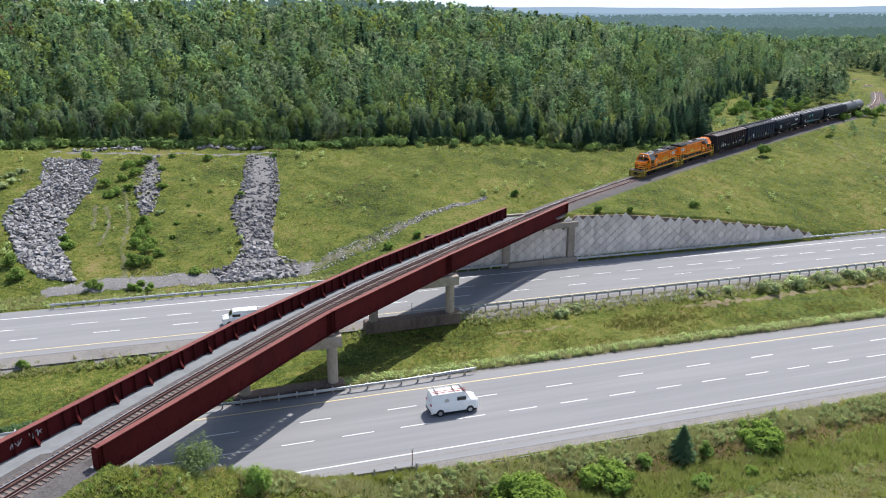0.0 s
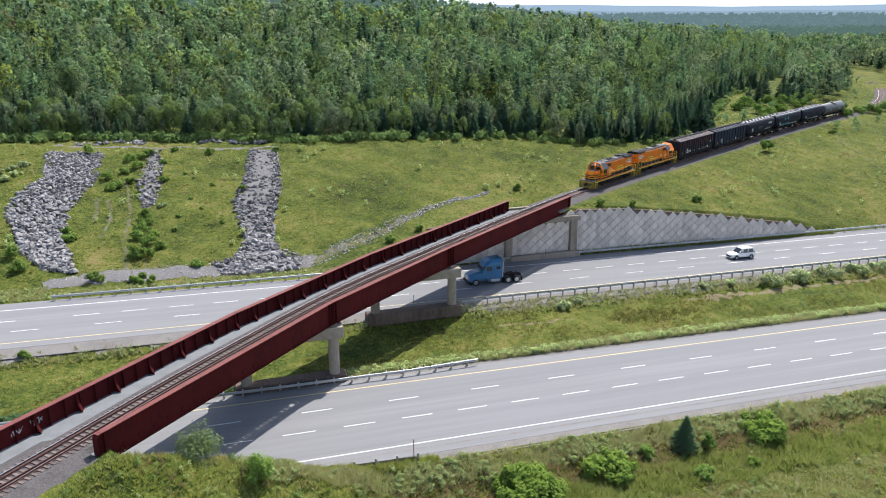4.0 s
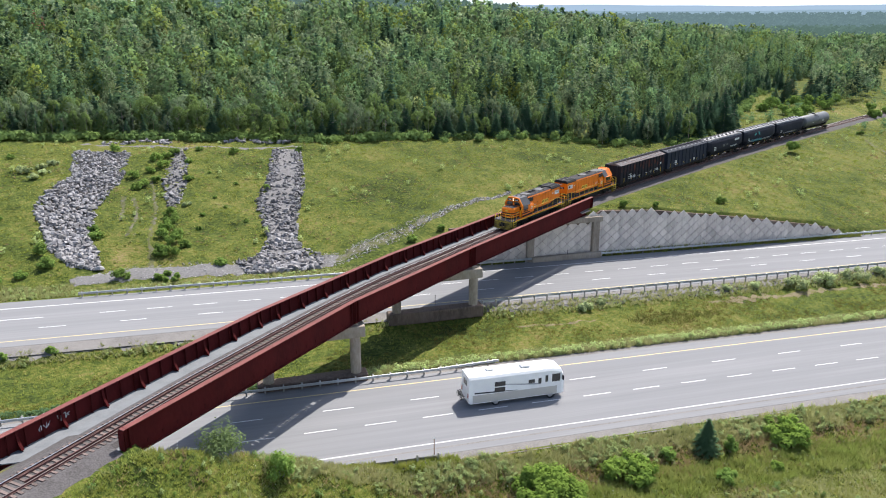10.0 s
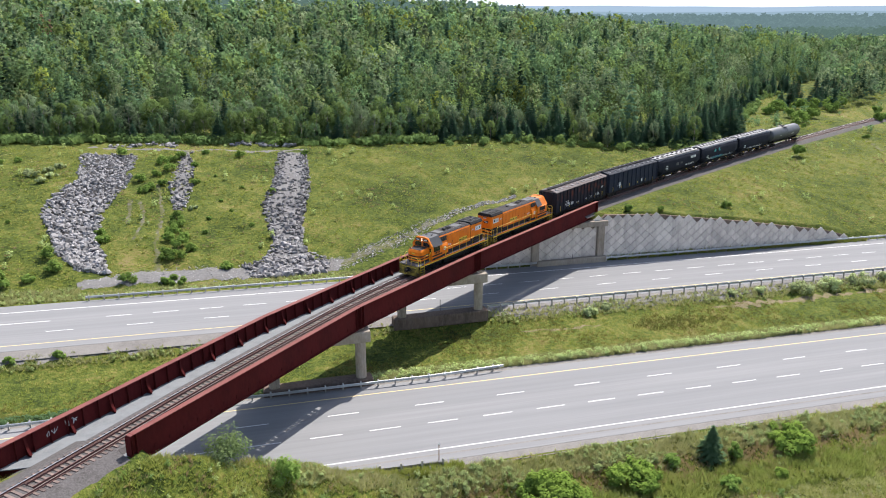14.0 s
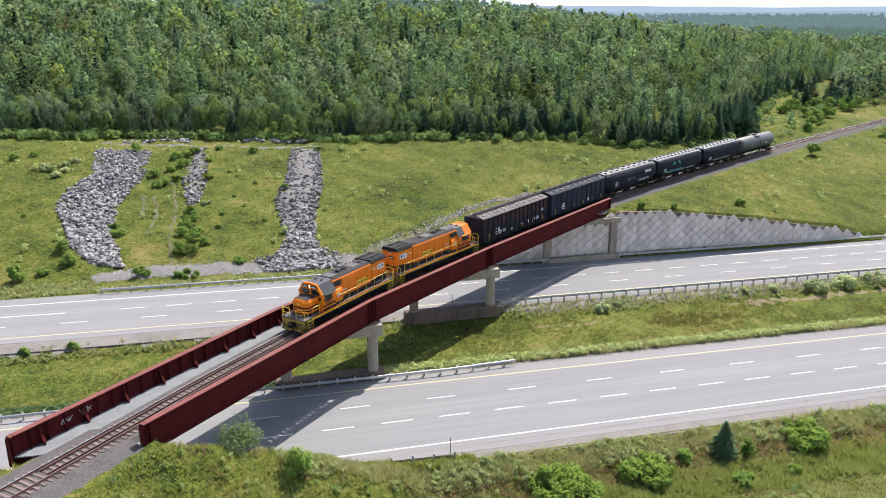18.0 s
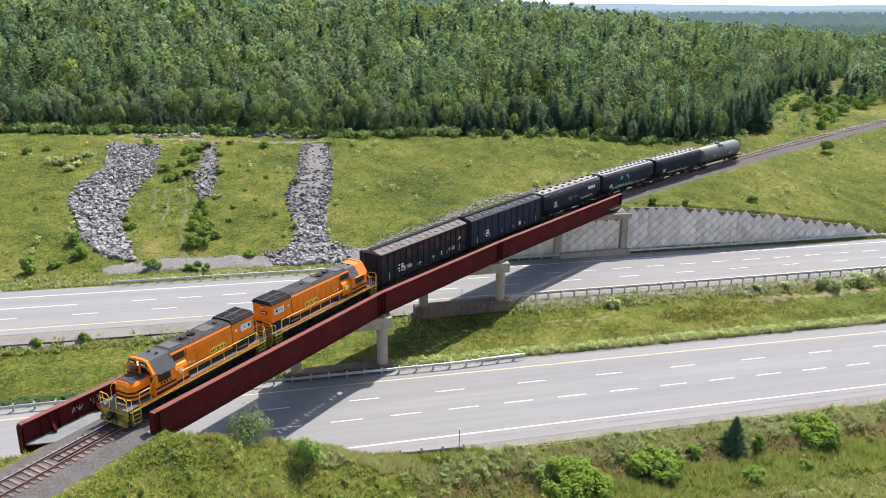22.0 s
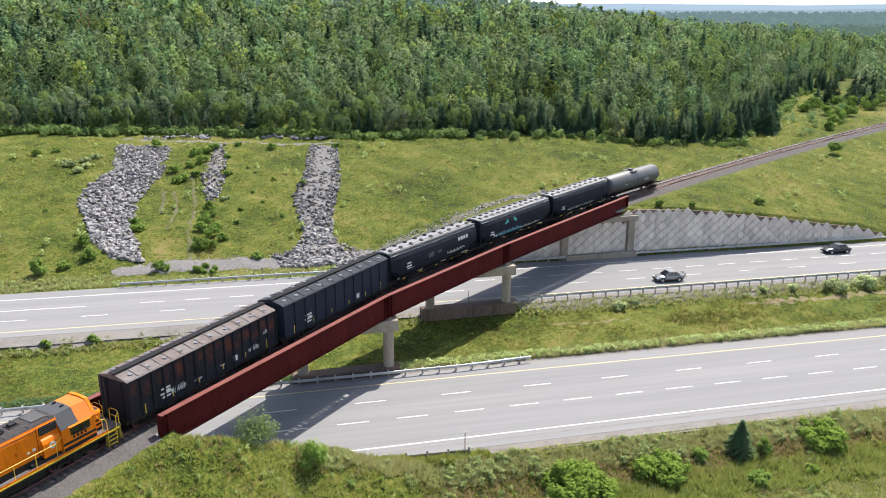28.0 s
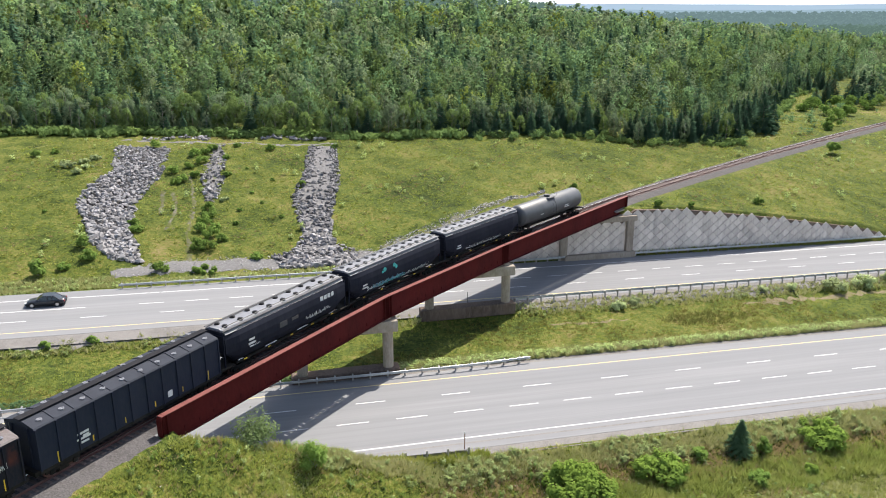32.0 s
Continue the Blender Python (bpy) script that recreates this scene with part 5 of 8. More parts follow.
TOE_U, TOE_D = [(-20.6, 118.1), (-11.4, 119.9), (3, 118.8), (18.5, 119.2), (32.1, 128.6), (42.3, 134.8), (55.2, 139.3)], [(-20.4, 115.2), (-11.2, 115.2), (2.7, 114.2), (16.4, 114.2), (27.4, 121.0), (41.4, 132.6), (54.6, 138.2)]
drape("gravel_ditch", TOE_U[:4], TOE_D[:4], M["gravel"], "grey gravel ditch along the foot of the slope", "gravel", seed=5)
drape("gravel_ditch", [(18.0, 118.6), (32.1, 127.6), (42.3, 134.4), (55.2, 139.1)], [(16.2, 114.6), (28.4, 122.6), (41.8, 132.8), (54.6, 138.3)], M["rill"], "half overgrown gravel ditch up to the railway line", "gravel", seed=15)
drape("gravel_path", [(-27, 184.2), (-14.2, 179.6), (9.3, 174.2), (19, 173.2)], [(-27, 182.8), (-14.2, 177.2), (9.3, 171.8), (19, 170.8)], M["gravel"], "pale gravel track along the wood's edge", "gravel", seed=6)
drape("gravel_rill", [(-16.2, 147), (-15.8, 142), (-15.6, 137)], [(-14.4, 147), (-14.5, 142), (-14.7, 137)], M["rill"], "thin gravel rill down the slope", "gravel", seed=7, rough=0.2)
drape("gravel_rill", [(-14.2, 146), (-13.4, 139), (-14.2, 130)], [(-12.9, 146), (-12.2, 139), (-13.3, 130)], M["rill"], "thin gravel rill down the slope", "gravel", seed=14, rough=0.2)
drape("gravel_rill", [(-11.3, 155), (-10.3, 141), (-11.0, 128), (-10.9, 119)], [(-10.4, 155), (-9.1, 141), (-9.9, 128), (-8.9, 119)], M["rill"], "thin gravel rill down the slope", "gravel", seed=8, rough=0.2)
drape("bare_patch", [(66, 90.2), (78, 90.4), (90, 90.6), (112, 90.6)], [(66, 88.6), (78, 87.8), (90, 88.4), (112, 89.2)], M["dirt"], "bare brown earth in the median", "dirt", seed=9, lift=0.05)
drape("bare_patch", [(36, 88.2), (41, 88.6), (47, 88.0)], [(36, 87.4), (41, 86.9), (47, 87.2)], M["dirt"], "bare brown earth in the median", "dirt", seed=10, lift=0.05)
drape("stony_verge", [(37, 92.6), (60, 92.9), (80, 93.1), (110, 93.4)], [(37, 91.2), (60, 91.0), (80, 91.4), (110, 92.0)], M["gravel"], "stony verge beneath the median guard rail", "gravel", seed=12, lift=0.05)
drape("stony_verge", [(-40, 93.2), (-20, 93.2), (0, 93.2), (12, 93.2)], [(-40, 91.4), (-20, 91.0), (0, 91.4), (12, 91.8)], M["shoulder"], "stony verge beside the far road", "gravel", seed=13, lift=0.05)


def stone_template(rng):
    """An angular block: the hull of a few points."""
    bm = fresh()
    for _ in range(13):
        p = rng.normal(size=3)
        p /= np.linalg.norm(p)
        bm.verts.new(p * np.array([0.62, 0.46, 0.36]) * rng.uniform(0.8, 1.1))
    r = bmesh.ops.convex_hull(bm, input=bm.verts)
    bmesh.ops.delete(bm, geom=[g for g in r["geom_interior"] if isinstance(g, bmesh.types.BMVert)], context="VERTS")
    bmesh.ops.triangulate(bm, faces=bm.faces)
    me = bpy.data.meshes.new("stone")
    bm.to_mesh(me)
    bm.free()
    me.materials.append(M["rock"])
    v = np.empty(len(me.vertices) * 3, np.float32)
    me.vertices.foreach_get("co", v)
    f = np.array([q.vertices[:] for q in me.polygons], np.int32)
    return me, v.reshape(-1, 3), f


STONES = [stone_template(_r) for i in range(7)]


def stone_field(left, right, count, lo, hi, singles, label, seed, edge_bias=0.0):
    rng = np.random.default_rng(seed)
    n = 60
    a, b = along(left, n), along(right, n)
    k = rng.uniform(0, n - 1.01, count)
    k = np.sort(k)[::-1]                         # the foot first
    i = k.astype(int)
    fr = (k - i)[:, None]
    A, B = a[i] * (1 - fr) + a[i + 1] * fr, b[i] * (1 - fr) + b[i + 1] * fr
    t = rng.uniform(-0.02, 1.02, count)
    if edge_bias:
        t = np.where(rng.uniform(size=count) < edge_bias * (1 - k / n), np.where(t < 0.5, t * 0.45, 1 - (1 - t) * 0.45), t)
    P = A * (1 - t[:, None]) + B * t[:, None]
    sz = np.exp(rng.uniform(math.log(lo), math.log(hi), count)) * (0.75 + 0.5 * (k / n))
    z = height(P[:, 0], P[:, 1]) + sz * rng.uniform(-0.05, 0.36, count)
    field = empty("stone_chute", pose(0, 0, 0), label, "riprap", "stone chutes", "structure")
    V, F, n0 = [], [], 0
    for j in range(count):
        me, v, f = STONES[rng.integers(0, len(STONES))]
        m = Matrix.LocRotScale((P[j, 0], P[j, 1], z[j]), Euler((rng.normal(0, 0.35), rng.normal(0, 0.35), rng.uniform(0, 6.28))), (sz[j],) * 3)
        if j < singles:
            share("stone", me, field, m)
        else:
            mm = np.array(m)
            V.append(v @ mm[:3, :3].T + mm[:3, 3])
            F.append(f + n0)
            n0 += len(v)
    if V:
        tagged(raw("upper_stones", np.concatenate(V), np.concatenate(F), M["rock"], field), kind="stuff")


stone_field(S1L, S1R, 2900, 0.42, 1.05, 300, "chute of heaped angular grey rocks down the bank", 21)
stone_field(S3L, S3R, 1500, 0.38, 1.0, 300, "narrow chute of angular grey rocks with a gravel middle", 22, 0.75)
stone_field([(2.5, 119.5), (3.2, 116.8), (3.6, 114.6)], [(15.5, 119.5), (15.2, 116.5), (14.4, 114.0)], 420, 0.45, 1.1, 300, "apron of grey rocks at the chute's foot", 23)
stone_field(S2L, S2R, 260, 0.4, 0.95, 60, "small chute of grey stones on the slope", 24)
stone_field(TOE_U, TOE_D, 2200, 0.12, 0.36, 40, "loose grey stones along the gravel ditch", 25)
stone_field([(2, 181.5), (16, 177.5)], [(3, 179), (17, 175.5)], 60, 0.6, 1.3, 60, "heap of grey rocks by the wood's edge", 26)
stone_field([(-22, 184.5), (-8, 181.5)], [(-22, 182.5), (-8, 179.5)], 50, 0.6, 1.2, 50, "heap of grey rocks by the wood's edge", 27)
stone_field([(37, 92.6), (80, 93.1), (110, 93.4)], [(37, 91.2), (80, 91.4), (110, 92.0)], 500, 0.15, 0.4, 20, "scattered stones beneath the median guard rail", 28)

RILL_E = [(159.6, 163.0), (154.2, 148.5), (146.9, 132.7), (141.0, 122.0)]
drape("gravel_rill", RILL_E, [(x + 1.1, y - 0.7) for x, y in RILL_E], M["rill"], "narrow stony drain down the railway slope", "gravel", seed=16, rough=0.15)

# ---- shrubs and grass ----
def shrub(x, y, w, h, mt, label, n=700, size=0.13, trunk=True, m=11):
    """A leafy bush: stems under a ragged crown."""
    rng = np.random.default_rng(int(abs(x * 37 + y * 91)))
    e = empty("shrub", pose(x, y, float(height(x, y)) - 0.05), label, "shrub", "roadside shrubs")
    a, rr = rng.uniform(0, 6.28, m), np.sqrt(rng.uniform(0, 1, m)) * w * 0.36
    c = np.stack([np.cos(a) * rr, np.sin(a) * rr, h * rng.uniform(0.3, 0.78, m) * (1.15 - 0.45 * rr / (w * 0.36))], 1)
    r = rng.uniform(0.16, 0.26, m) * min(w, h * 1.4) * (0.78 if m > 24 else 1.0)
    raw("crown", *leaf_cloud(rng, c, r, int(n * 1.5), size, 0.9, up=0.9), M[mt], e)
    if trunk:
        bm = fresh()
        for k in range(5):
            cyl(bm, (rng.uniform(-.12, .12), rng.uniform(-.12, .12), -0.2), tuple(c[k] * 0.85), 0.03, 5, 0.012)
        part("stem", bm, M["bark"], e)


def small_spruce(x, y, h, w):
    rng = np.random.default_rng(int(x * 10))
    e = empty("young_spruce", pose(x, y, float(height(x, y)) - 0.05), "young blue-green spruce on the grassy verge", "tree", "young spruces")
    v, f = conifer(rng, h, 2600, 0.12 * h / 2.6, True)
    v[:, :2] *= w
    store(raw("crown", v, f, M["young_needle"], e).data, "bulge", crown_normals(v, h, True))
    part("trunk", cyl(fresh(), (0, 0, -0.2), (0, 0, h * 0.8), 0.06, 6, 0.02), M["bark"], e)


shrub(-1.0, 57.8, 3.9, 3.6, "leaf_willow", "airy grey-green willow bush beside the bridge end", 1500, 0.095, m=22)
shrub(3.2, 55.4, 2.5, 2.8, "leaf_hill", "dark green rounded bush on the bank", 1500, 0.085, m=16)
shrub(25.2, 53.0, 8.0, 2.7, "leaf_bright", "wide bright green alder bush on the verge", 6000, 0.13, m=60)
shrub(33.6, 54.0, 6.0, 2.2, "leaf_bright", "bright green alder bush on the verge", 3000, 0.13, m=44)
shrub(51.0, 55.5, 6.2, 2.2, "leaf_bright", "bright yellow-green alder bush on the verge", 3000, 0.13, m=44)
shrub(47.0, 51.2, 2.0, 1.2, "leaf_bright", "small bright green bush in the ditch", 600, 0.11)
shrub(41.6, 51.2, 2.6, 1.3, "leaf_hill", "small green bush in the ditch", 700, 0.12)
shrub(38.2, 55.4, 1.6, 1.2, "leaf_hill", "small dark bush on the verge", 500, 0.11)
shrub(44.6, 55.0, 1.5, 2.0, "leaf_hill", "slim green bush beside the young spruce", 600, 0.11)
shrub(-14.8, 60.8, 2.6, 3.2, "leaf_pale", "grey-green willow sapling below the line", 900, 0.12)
for x, y, w in ((186.5, 186.5, 4.0), (190.5, 189.0, 3.4), (197.5, 192.0, 4.2), (203.0, 190.5, 3.6), (163.0, 166.0, 1.8)):
    shrub(x, y, w, w * 0.75, "leaf_hill", "green bush beside the railway line", 420, 0.24, False, 9)
small_spruce(42.4, 55.6, 3.2, 1.45)
HILL = [(-18.6, 173.7, 3.0), (-13.3, 151.0, 2.4), (-14.1, 157.1, 2.6), (-12.2, 152.2, 2.4), (-10.2, 166.1, 3.0), (-8.6, 168.0, 2.6), (-7.0, 170.2, 2.8), (-9.0, 161.6, 2.6), (-10.2, 154.2, 2.4), (-11.4, 159.5, 2.2),
        (-4.0, 153.8, 1.8), (-4.2, 164.7, 1.8), (-7.2, 137.2, 2.6), (-7.0, 134.6, 3.0), (-7.7, 131.8, 3.0), (-8.6, 129.2, 2.4), (-6.6, 126.9, 3.0), (-7.3, 122.2, 3.2), (-8.7, 123.6, 2.6), (-5.1, 125.3, 2.2), (-6.2, 130.0, 2.4),
        (-18.4, 131.0, 2.6), (-19.2, 133.6, 2.2), (-25.4, 125.6, 3.2), (-24.2, 121.2, 2.6), (-27.4, 119.2, 2.0), (-13.9, 116.6, 2.8), (0.2, 118.5, 2.0), (4.8, 168.6, 2.2), (-2.1, 172.3, 1.8), (9.7, 147.0, 1.6), (18.2, 168.5, 2.0),
        (-2.1, 136.8, 0.9), (-2.8, 131.4, 1.1), (4.2, 150.6, 1.0), (0.2, 145.0, 0.8), (-0.4, 156.8, 0.8), (1.8, 139.5, 0.8), (4.9, 133.0, 0.9), (-34.0, 141.0, 1.0), (-38.0, 172.5, 1.8), (-41.0, 170.0, 2.2)]
for x, y, w in HILL:
    shrub(x, y, w, w * 0.66, "leaf_hill", "low green bush on the grassy slope", int(120 + 110 * w), 0.15, False, 10)
for x, y, w in ((-4.6, 142.0, 2.2), (-33.6, 162.0, 3.4), (-31.8, 159.0, 3.0), (-31.4, 164.6, 3.6), (-29.4, 166.4, 3.0), (-34.8, 164.0, 2.6), (-30.2, 161.6, 3.0)):
    shrub(x, y, w, w * 0.34, "pale_bush", "low pale green bush on the grassy slope", 420, 0.17, False, 12)
shrub(-7.4, 115.0, 4.6, 1.3, "leaf_hill", "broad bright green bush at the slope's foot", 500, 0.2, False)
shrub(-30.5, 117.5, 2.4, 2.8, "leaf_hill", "dark green bush at the slope's foot", 500, 0.2)
for x, y, w in ((127.4, 149, 3.6), (64.4, 112.3, 1.7), (70.4, 112.0, 1.3), (85.8, 116, 1.8), (30.8, 121.4, 1.6), (36.8, 124.4, 1.4), (61, 138.8, 1.6), (150, 176, 4.5), (157, 184, 5), (166, 190, 5), (172, 197, 5), (182, 200, 5), (160, 193, 4), (145, 172, 3), (163, 203, 5), (168, 206, 5), (174, 205, 5.5), (180, 206, 5), (186, 206, 5), (158, 199, 4), (195, 196, 4), (202, 193, 4.5), (211, 196, 5), (192, 208, 5)):
    shrub(x, y, w, w * 0.8, "leaf_hill", "green bush on the railway slope", 320, 0.2 if w < 3 else 0.3, False, 8)
for x, y, w, h in ((47.4, 91.0, 2.6, 1.3), (50.2, 91.6, 1.6, 1.1), (82.1, 91.3, 5.5, 2.0), (87.5, 91.6, 6.0, 2.2), (93.5, 91.8, 5.5, 2.2), (99, 92.0, 5, 2.0), (104, 92.2, 5, 1.9), (75.8, 92.2, 2.0, 1.2), (70.8, 92.0, 1.5, 1.1)):
    shrub(x, y, w * 0.9, h * 0.9, "pale_bush", "pale green bush beside the median guard rail", 520, 0.16, False, 10)
for x, y, w, h in ((-19.4, 92.0, 1.8, 1.0), (-24.5, 92.2, 1.4, 0.8)):
    shrub(x, y, w, h, "leaf_hill", "small green bush on the stony verge", 420, 0.14, False, 10)


def tuft(rng, n, h, lean, w=0.035):
    """Blades of one tuft."""
    a = rng.uniform(0, 6.28, n)
    r = rng.uniform(0, 0.16, n)
    hh = h * rng.uniform(0.55, 1.15, n)
    bx, by = np.cos(a) * r, np.sin(a) * r
    tx, ty = bx + np.cos(a) * lean * hh * rng.uniform(0.3, 1, n), by + np.sin(a) * lean * hh * rng.uniform(0.3, 1, n)
    b = rng.uniform(0, 6.28, n)
    wx, wy = np.cos(b) * w, np.sin(b) * w
    z = np.zeros(n)
    v = np.stack([np.stack([bx - wx, by - wy, z - 0.06], 1), np.stack([bx + wx, by + wy, z - 0.06], 1), np.stack([tx, ty, hh], 1)], 1).reshape(-1, 3)
    return v, np.arange(3 * n).reshape(-1, 3)


def meadow(name, x0, x1, y0, y1, n, temps, material, label, lo=0.6, hi=1.4, keep=None):
    x, y = _r.uniform(x0, x1, n), _r.uniform(y0, y1, n)
    ok = np.ones(n, bool)
    if keep is not None:
        ok = keep(x, y)
    x, y = x[ok], y[ok]
    P = np.stack([x, y, _r.uniform(lo, hi, len(x)), _r.uniform(0, 6.28, len(x))], 1)
    v, f = scatter(temps, P, height(x, y))
    tagged(raw(name, v, f, M[material]), label, "grass", kind="stuff")


T_SHORT = [tuft(_r, 9, 0.24, 1.5) for i in range(5)]
T_TALL = [tuft(_r, 12, 0.75, 0.6, 0.04) for i in range(5)]
T_FAR = [tuft(_r, 6, 0.20, 2.2, 0.11) for i in range(5)]
patch = lambda x, y, w, s: waves(x, y, w, s)


def bank_ok(x, y):
    d, side = off_line(x, y)
    return (y < near_y(x) - 8.5) & (d > 3.4)


def bank_at(lo, hi, x_min=-30.0, w=0.0, sd=0.0, cut=-9.0):
    """Keeps a strip of the near bank, by its distance from the road, in patches."""
    def keep(x, y):
        q = near_y(x) - y + 0.5 * waves(x, y, 2.0, 7.0)
        ok = bank_ok(x, y) & (q > lo) & (q < hi) & (x > x_min)
        return ok & (waves(x, y, w, sd) > cut) if w else ok
    return keep


meadow("verge_grass", -24, 75, 36, 60, 26000, T_SHORT, "blade", "rough green grass on the near bank", keep=bank_ok)
meadow("verge_grass", 3, 19, 58.0, 59.6, 1300, T_TALL, "blade", "tall grass in front of the guard rail", 0.45, 0.8, keep=lambda x, y: (y < near_y(x) - 7.55) & (y > near_y(x) - 8.6))
meadow("verge_grass", -24, 24, 36, 60, 9000, T_SHORT, "reed", "lush green grass on the near bank", 0.8, 1.6, keep=lambda x, y: bank_ok(x, y) & (patch(x, y, 2.3, 3.7) > 0.0))
meadow("verge_grass", -12, 75, 40, 60, 5000, T_TALL, "blade_tall", "tall flowering grass on the near bank", 0.4, 0.8, keep=lambda x, y: bank_ok(x, y) & (patch(x, y, 3.0, 0.7) > 0.2))
meadow("dry_grass", -12, 75, 40, 60, 7000, T_TALL, "blade_dry", "dry brown grass on the near bank", 0.3, 0.65, keep=lambda x, y: bank_ok(x, y) & (patch(x, y, 3.6, 2.7) > np.where(x < 22, 1.0, 0.35)))
meadow("dry_grass", 12, 80, 50, 58, 9000, T_TALL, "blade_dry", "dry brown grass below the road's edge", 0.3, 0.65, keep=bank_at(10.4, 14.0, 12))
meadow("reeds", 24, 80, 48, 56, 6500, T_TALL, "reed", "band of green reeds in the ditch", 0.6, 1.15, keep=bank_at(12.6, 17.2, 24))
meadow("pale_grass", 26, 80, 40, 53, 15000, T_SHORT, "blade_tall", "short pale yellowish grass beyond the ditch", 0.6, 1.2, keep=bank_at(17.0, 28, 26))
meadow("verge_grass", 2, 80, 55.0, 58.9, 9000, T_TALL, "blade_tall", "tall pale grass along the road's edge", 0.45, 0.95, keep=bank_at(8.4, 11.0, 2))
meadow("median_grass", 14, 120, 76.6, 79.6, 12000, T_TALL, "blade_tall", "tall pale grass along the median's edge", 0.6, 1.2, keep=lambda x, y: (y > near_y(x) + 10.1) & (y < near_y(x) + 12.2))
meadow("median_grass", -45, 14, 76.6, 79.4, 3000, T_TALL, "blade", "tall green grass under the guard rail", 0.5, 0.9, keep=lambda x, y: (y > near_y(x) + 10.0))
meadow("median_grass", -45, 120, 78, 92.5, 3200, T_SHORT, "blade", "green median grass", 0.7, 1.4)
meadow("median_grass", -45, 120, 79, 91, 9000, T_SHORT, "blade_olive", "olive brown median grass", 0.5, 1.1, keep=lambda x, y: patch(x, y, 7.0, 1.7) > -0.15)
meadow("median_grass", 50, 66, 82, 89, 600, T_SHORT, "blade_dark", "dark olive rushes in the median", 0.8, 1.8, keep=lambda x, y: ((x - 57.5) / 6.5) ** 2 + ((y - 85.8) / 2.2) ** 2 < 1 + 0.4 * patch(x, y, 1.5, 0.3))
meadow("verge_grass", -12, 100, 50, 70, 5200, T_TALL, "blade_tall", "ragged pale grass along the gravel shoulder", 0.35, 0.8, keep=lambda x, y: (y < near_y(x) - 7.9) & (y > near_y(x) - 9.0 - 0.5 * patch(x, y, 2.0, 0.9)))
meadow("median_grass", -50, 22, 88, 97, 2600, T_TALL, "blade_tall", "scattered weeds on the gravel shoulder", 0.3, 0.75, keep=lambda x, y: (y > far_y(x, -12.2)) & (y < far_y(x, -10.3)) & (patch(x, y, 2.2, 1.9) > -0.2))
meadow("median_grass", -45, 120, 90.5, 93.4, 3600, T_TALL, "blade_tall", "weeds beside the median guard rail", 0.4, 0.9, keep=lambda x, y: (x > 33) | ((x < 20) & (y < 91.4)))
meadow("wall_foot_grass", 60, 112, 109.9, 110.5, 700, T_TALL, "blade", "weeds along the foot of the wall", 0.6, 1.1)
meadow("slope_grass", -45, 62, 112, 116, 6000, T_TALL, "blade_tall", "tall pale grass along the guard rail", 0.4, 0.8, keep=lambda x, y: (x < 40) & ((y < 113.8) | (x < -20)))


def hill_ok(x, y):
    d, side = off_line(x, y)
    l1 = np.interp(y, [p[1] for p in S1L[::-1]], [p[0] for p in S1L[::-1]])
    r1 = np.interp(y, [p[1] for p in S1R[::-1]], [p[0] for p in S1R[::-1]])
    l3 = np.interp(y, [p[1] for p in S3L[::-1]], [p[0] for p in S3L[::-1]])
    r3 = np.interp(y, [p[1] for p in S3R[::-1]], [p[0] for p in S3R[::-1]])
    ytr = np.interp(x, LINE[:, 0], LINE[:, 1])
    toe = np.interp(x, [p[0] for p in TOE_U], [p[1] for p in TOE_U], left=116)
    return (d > 4) & ~((x > l1) & (x < r1)) & ~((x > l3) & (x < r3)) & (y < edge_y(x)) & ((y > toe + 0.5) | (x > 56) | (y < ytr)) & ((y > WALL_Y + 0.8) | (x < 40))


meadow("slope_grass", -45, 175, 112, 185, 17000, T_FAR, "blade", "green grass on the hillside", 0.6, 1.3, keep=hill_ok)
meadow("slope_grass", -45, 175, 112, 185, 8000, T_FAR, "blade_dry", "yellowed grass on the hillside", 0.5, 1.1, keep=lambda x, y: hill_ok(x, y) & (patch(x, y, 9.0, 0.4) > 0.25))
meadow("slope_grass", -45, 190, 112, 185, 3500, T_FAR, "blade_tall", "pale weeds on the hillside", 0.8, 1.7, keep=lambda x, y: hill_ok(x, y) & (patch(x, y, 6.0, 3.4) > 0.6))
_fl = [leaf_cloud(_r, np.array([[0, 0, 0.45]]), np.array([0.35]), 3, 0.034) for i in range(4)]
meadow("white_flowers", -8, 60, 44, 59, 1100, _fl, "petal", "small white wild flowers on the bank", keep=lambda x, y: bank_ok(x, y) & (patch(x, y, 4.0, 5.0) > -0.2))

# leafy weeds along the edges
WEED = [leaf_cloud(_r, np.array([[0, 0, 0.25], [0.12, 0.05, 0.45], [-0.1, -0.06, 0.5]]), np.array([0.26, 0.2, 0.18]), 44, 0.078, tri=True, up=1.5) for i in range(5)]
meadow("median_weeds", 12, 120, 76.4, 79.6, 2800, WEED, "weed", "thick pale green weeds along the median's edge", 0.6, 1.5, keep=lambda x, y: (y > near_y(x) + 10.2) & (y < near_y(x) + 12.0))
meadow("median_weeds", -45, 14, 77.0, 78.4, 1100, WEED, "leaf", "green weeds behind the guard rail", 0.6, 1.2)
meadow("median_weeds", -45, 120, 90.3, 93.2, 1000, WEED, "weed", "pale weeds beside the median guard rail", 0.4, 1.0, keep=lambda x, y: ((x > 33) | ((x < 20) & (y < 91.8))) & (patch(x, y, 4.0, 1.1) > -0.1))
meadow("verge_weeds", 3, 80, 55.5, 58.8, 1100, WEED, "weed", "pale green weeds along the road's edge", 0.5, 1.2, keep=lambda x, y: bank_ok(x, y) & (patch(x, y, 3.2, 0.4) > -0.2))
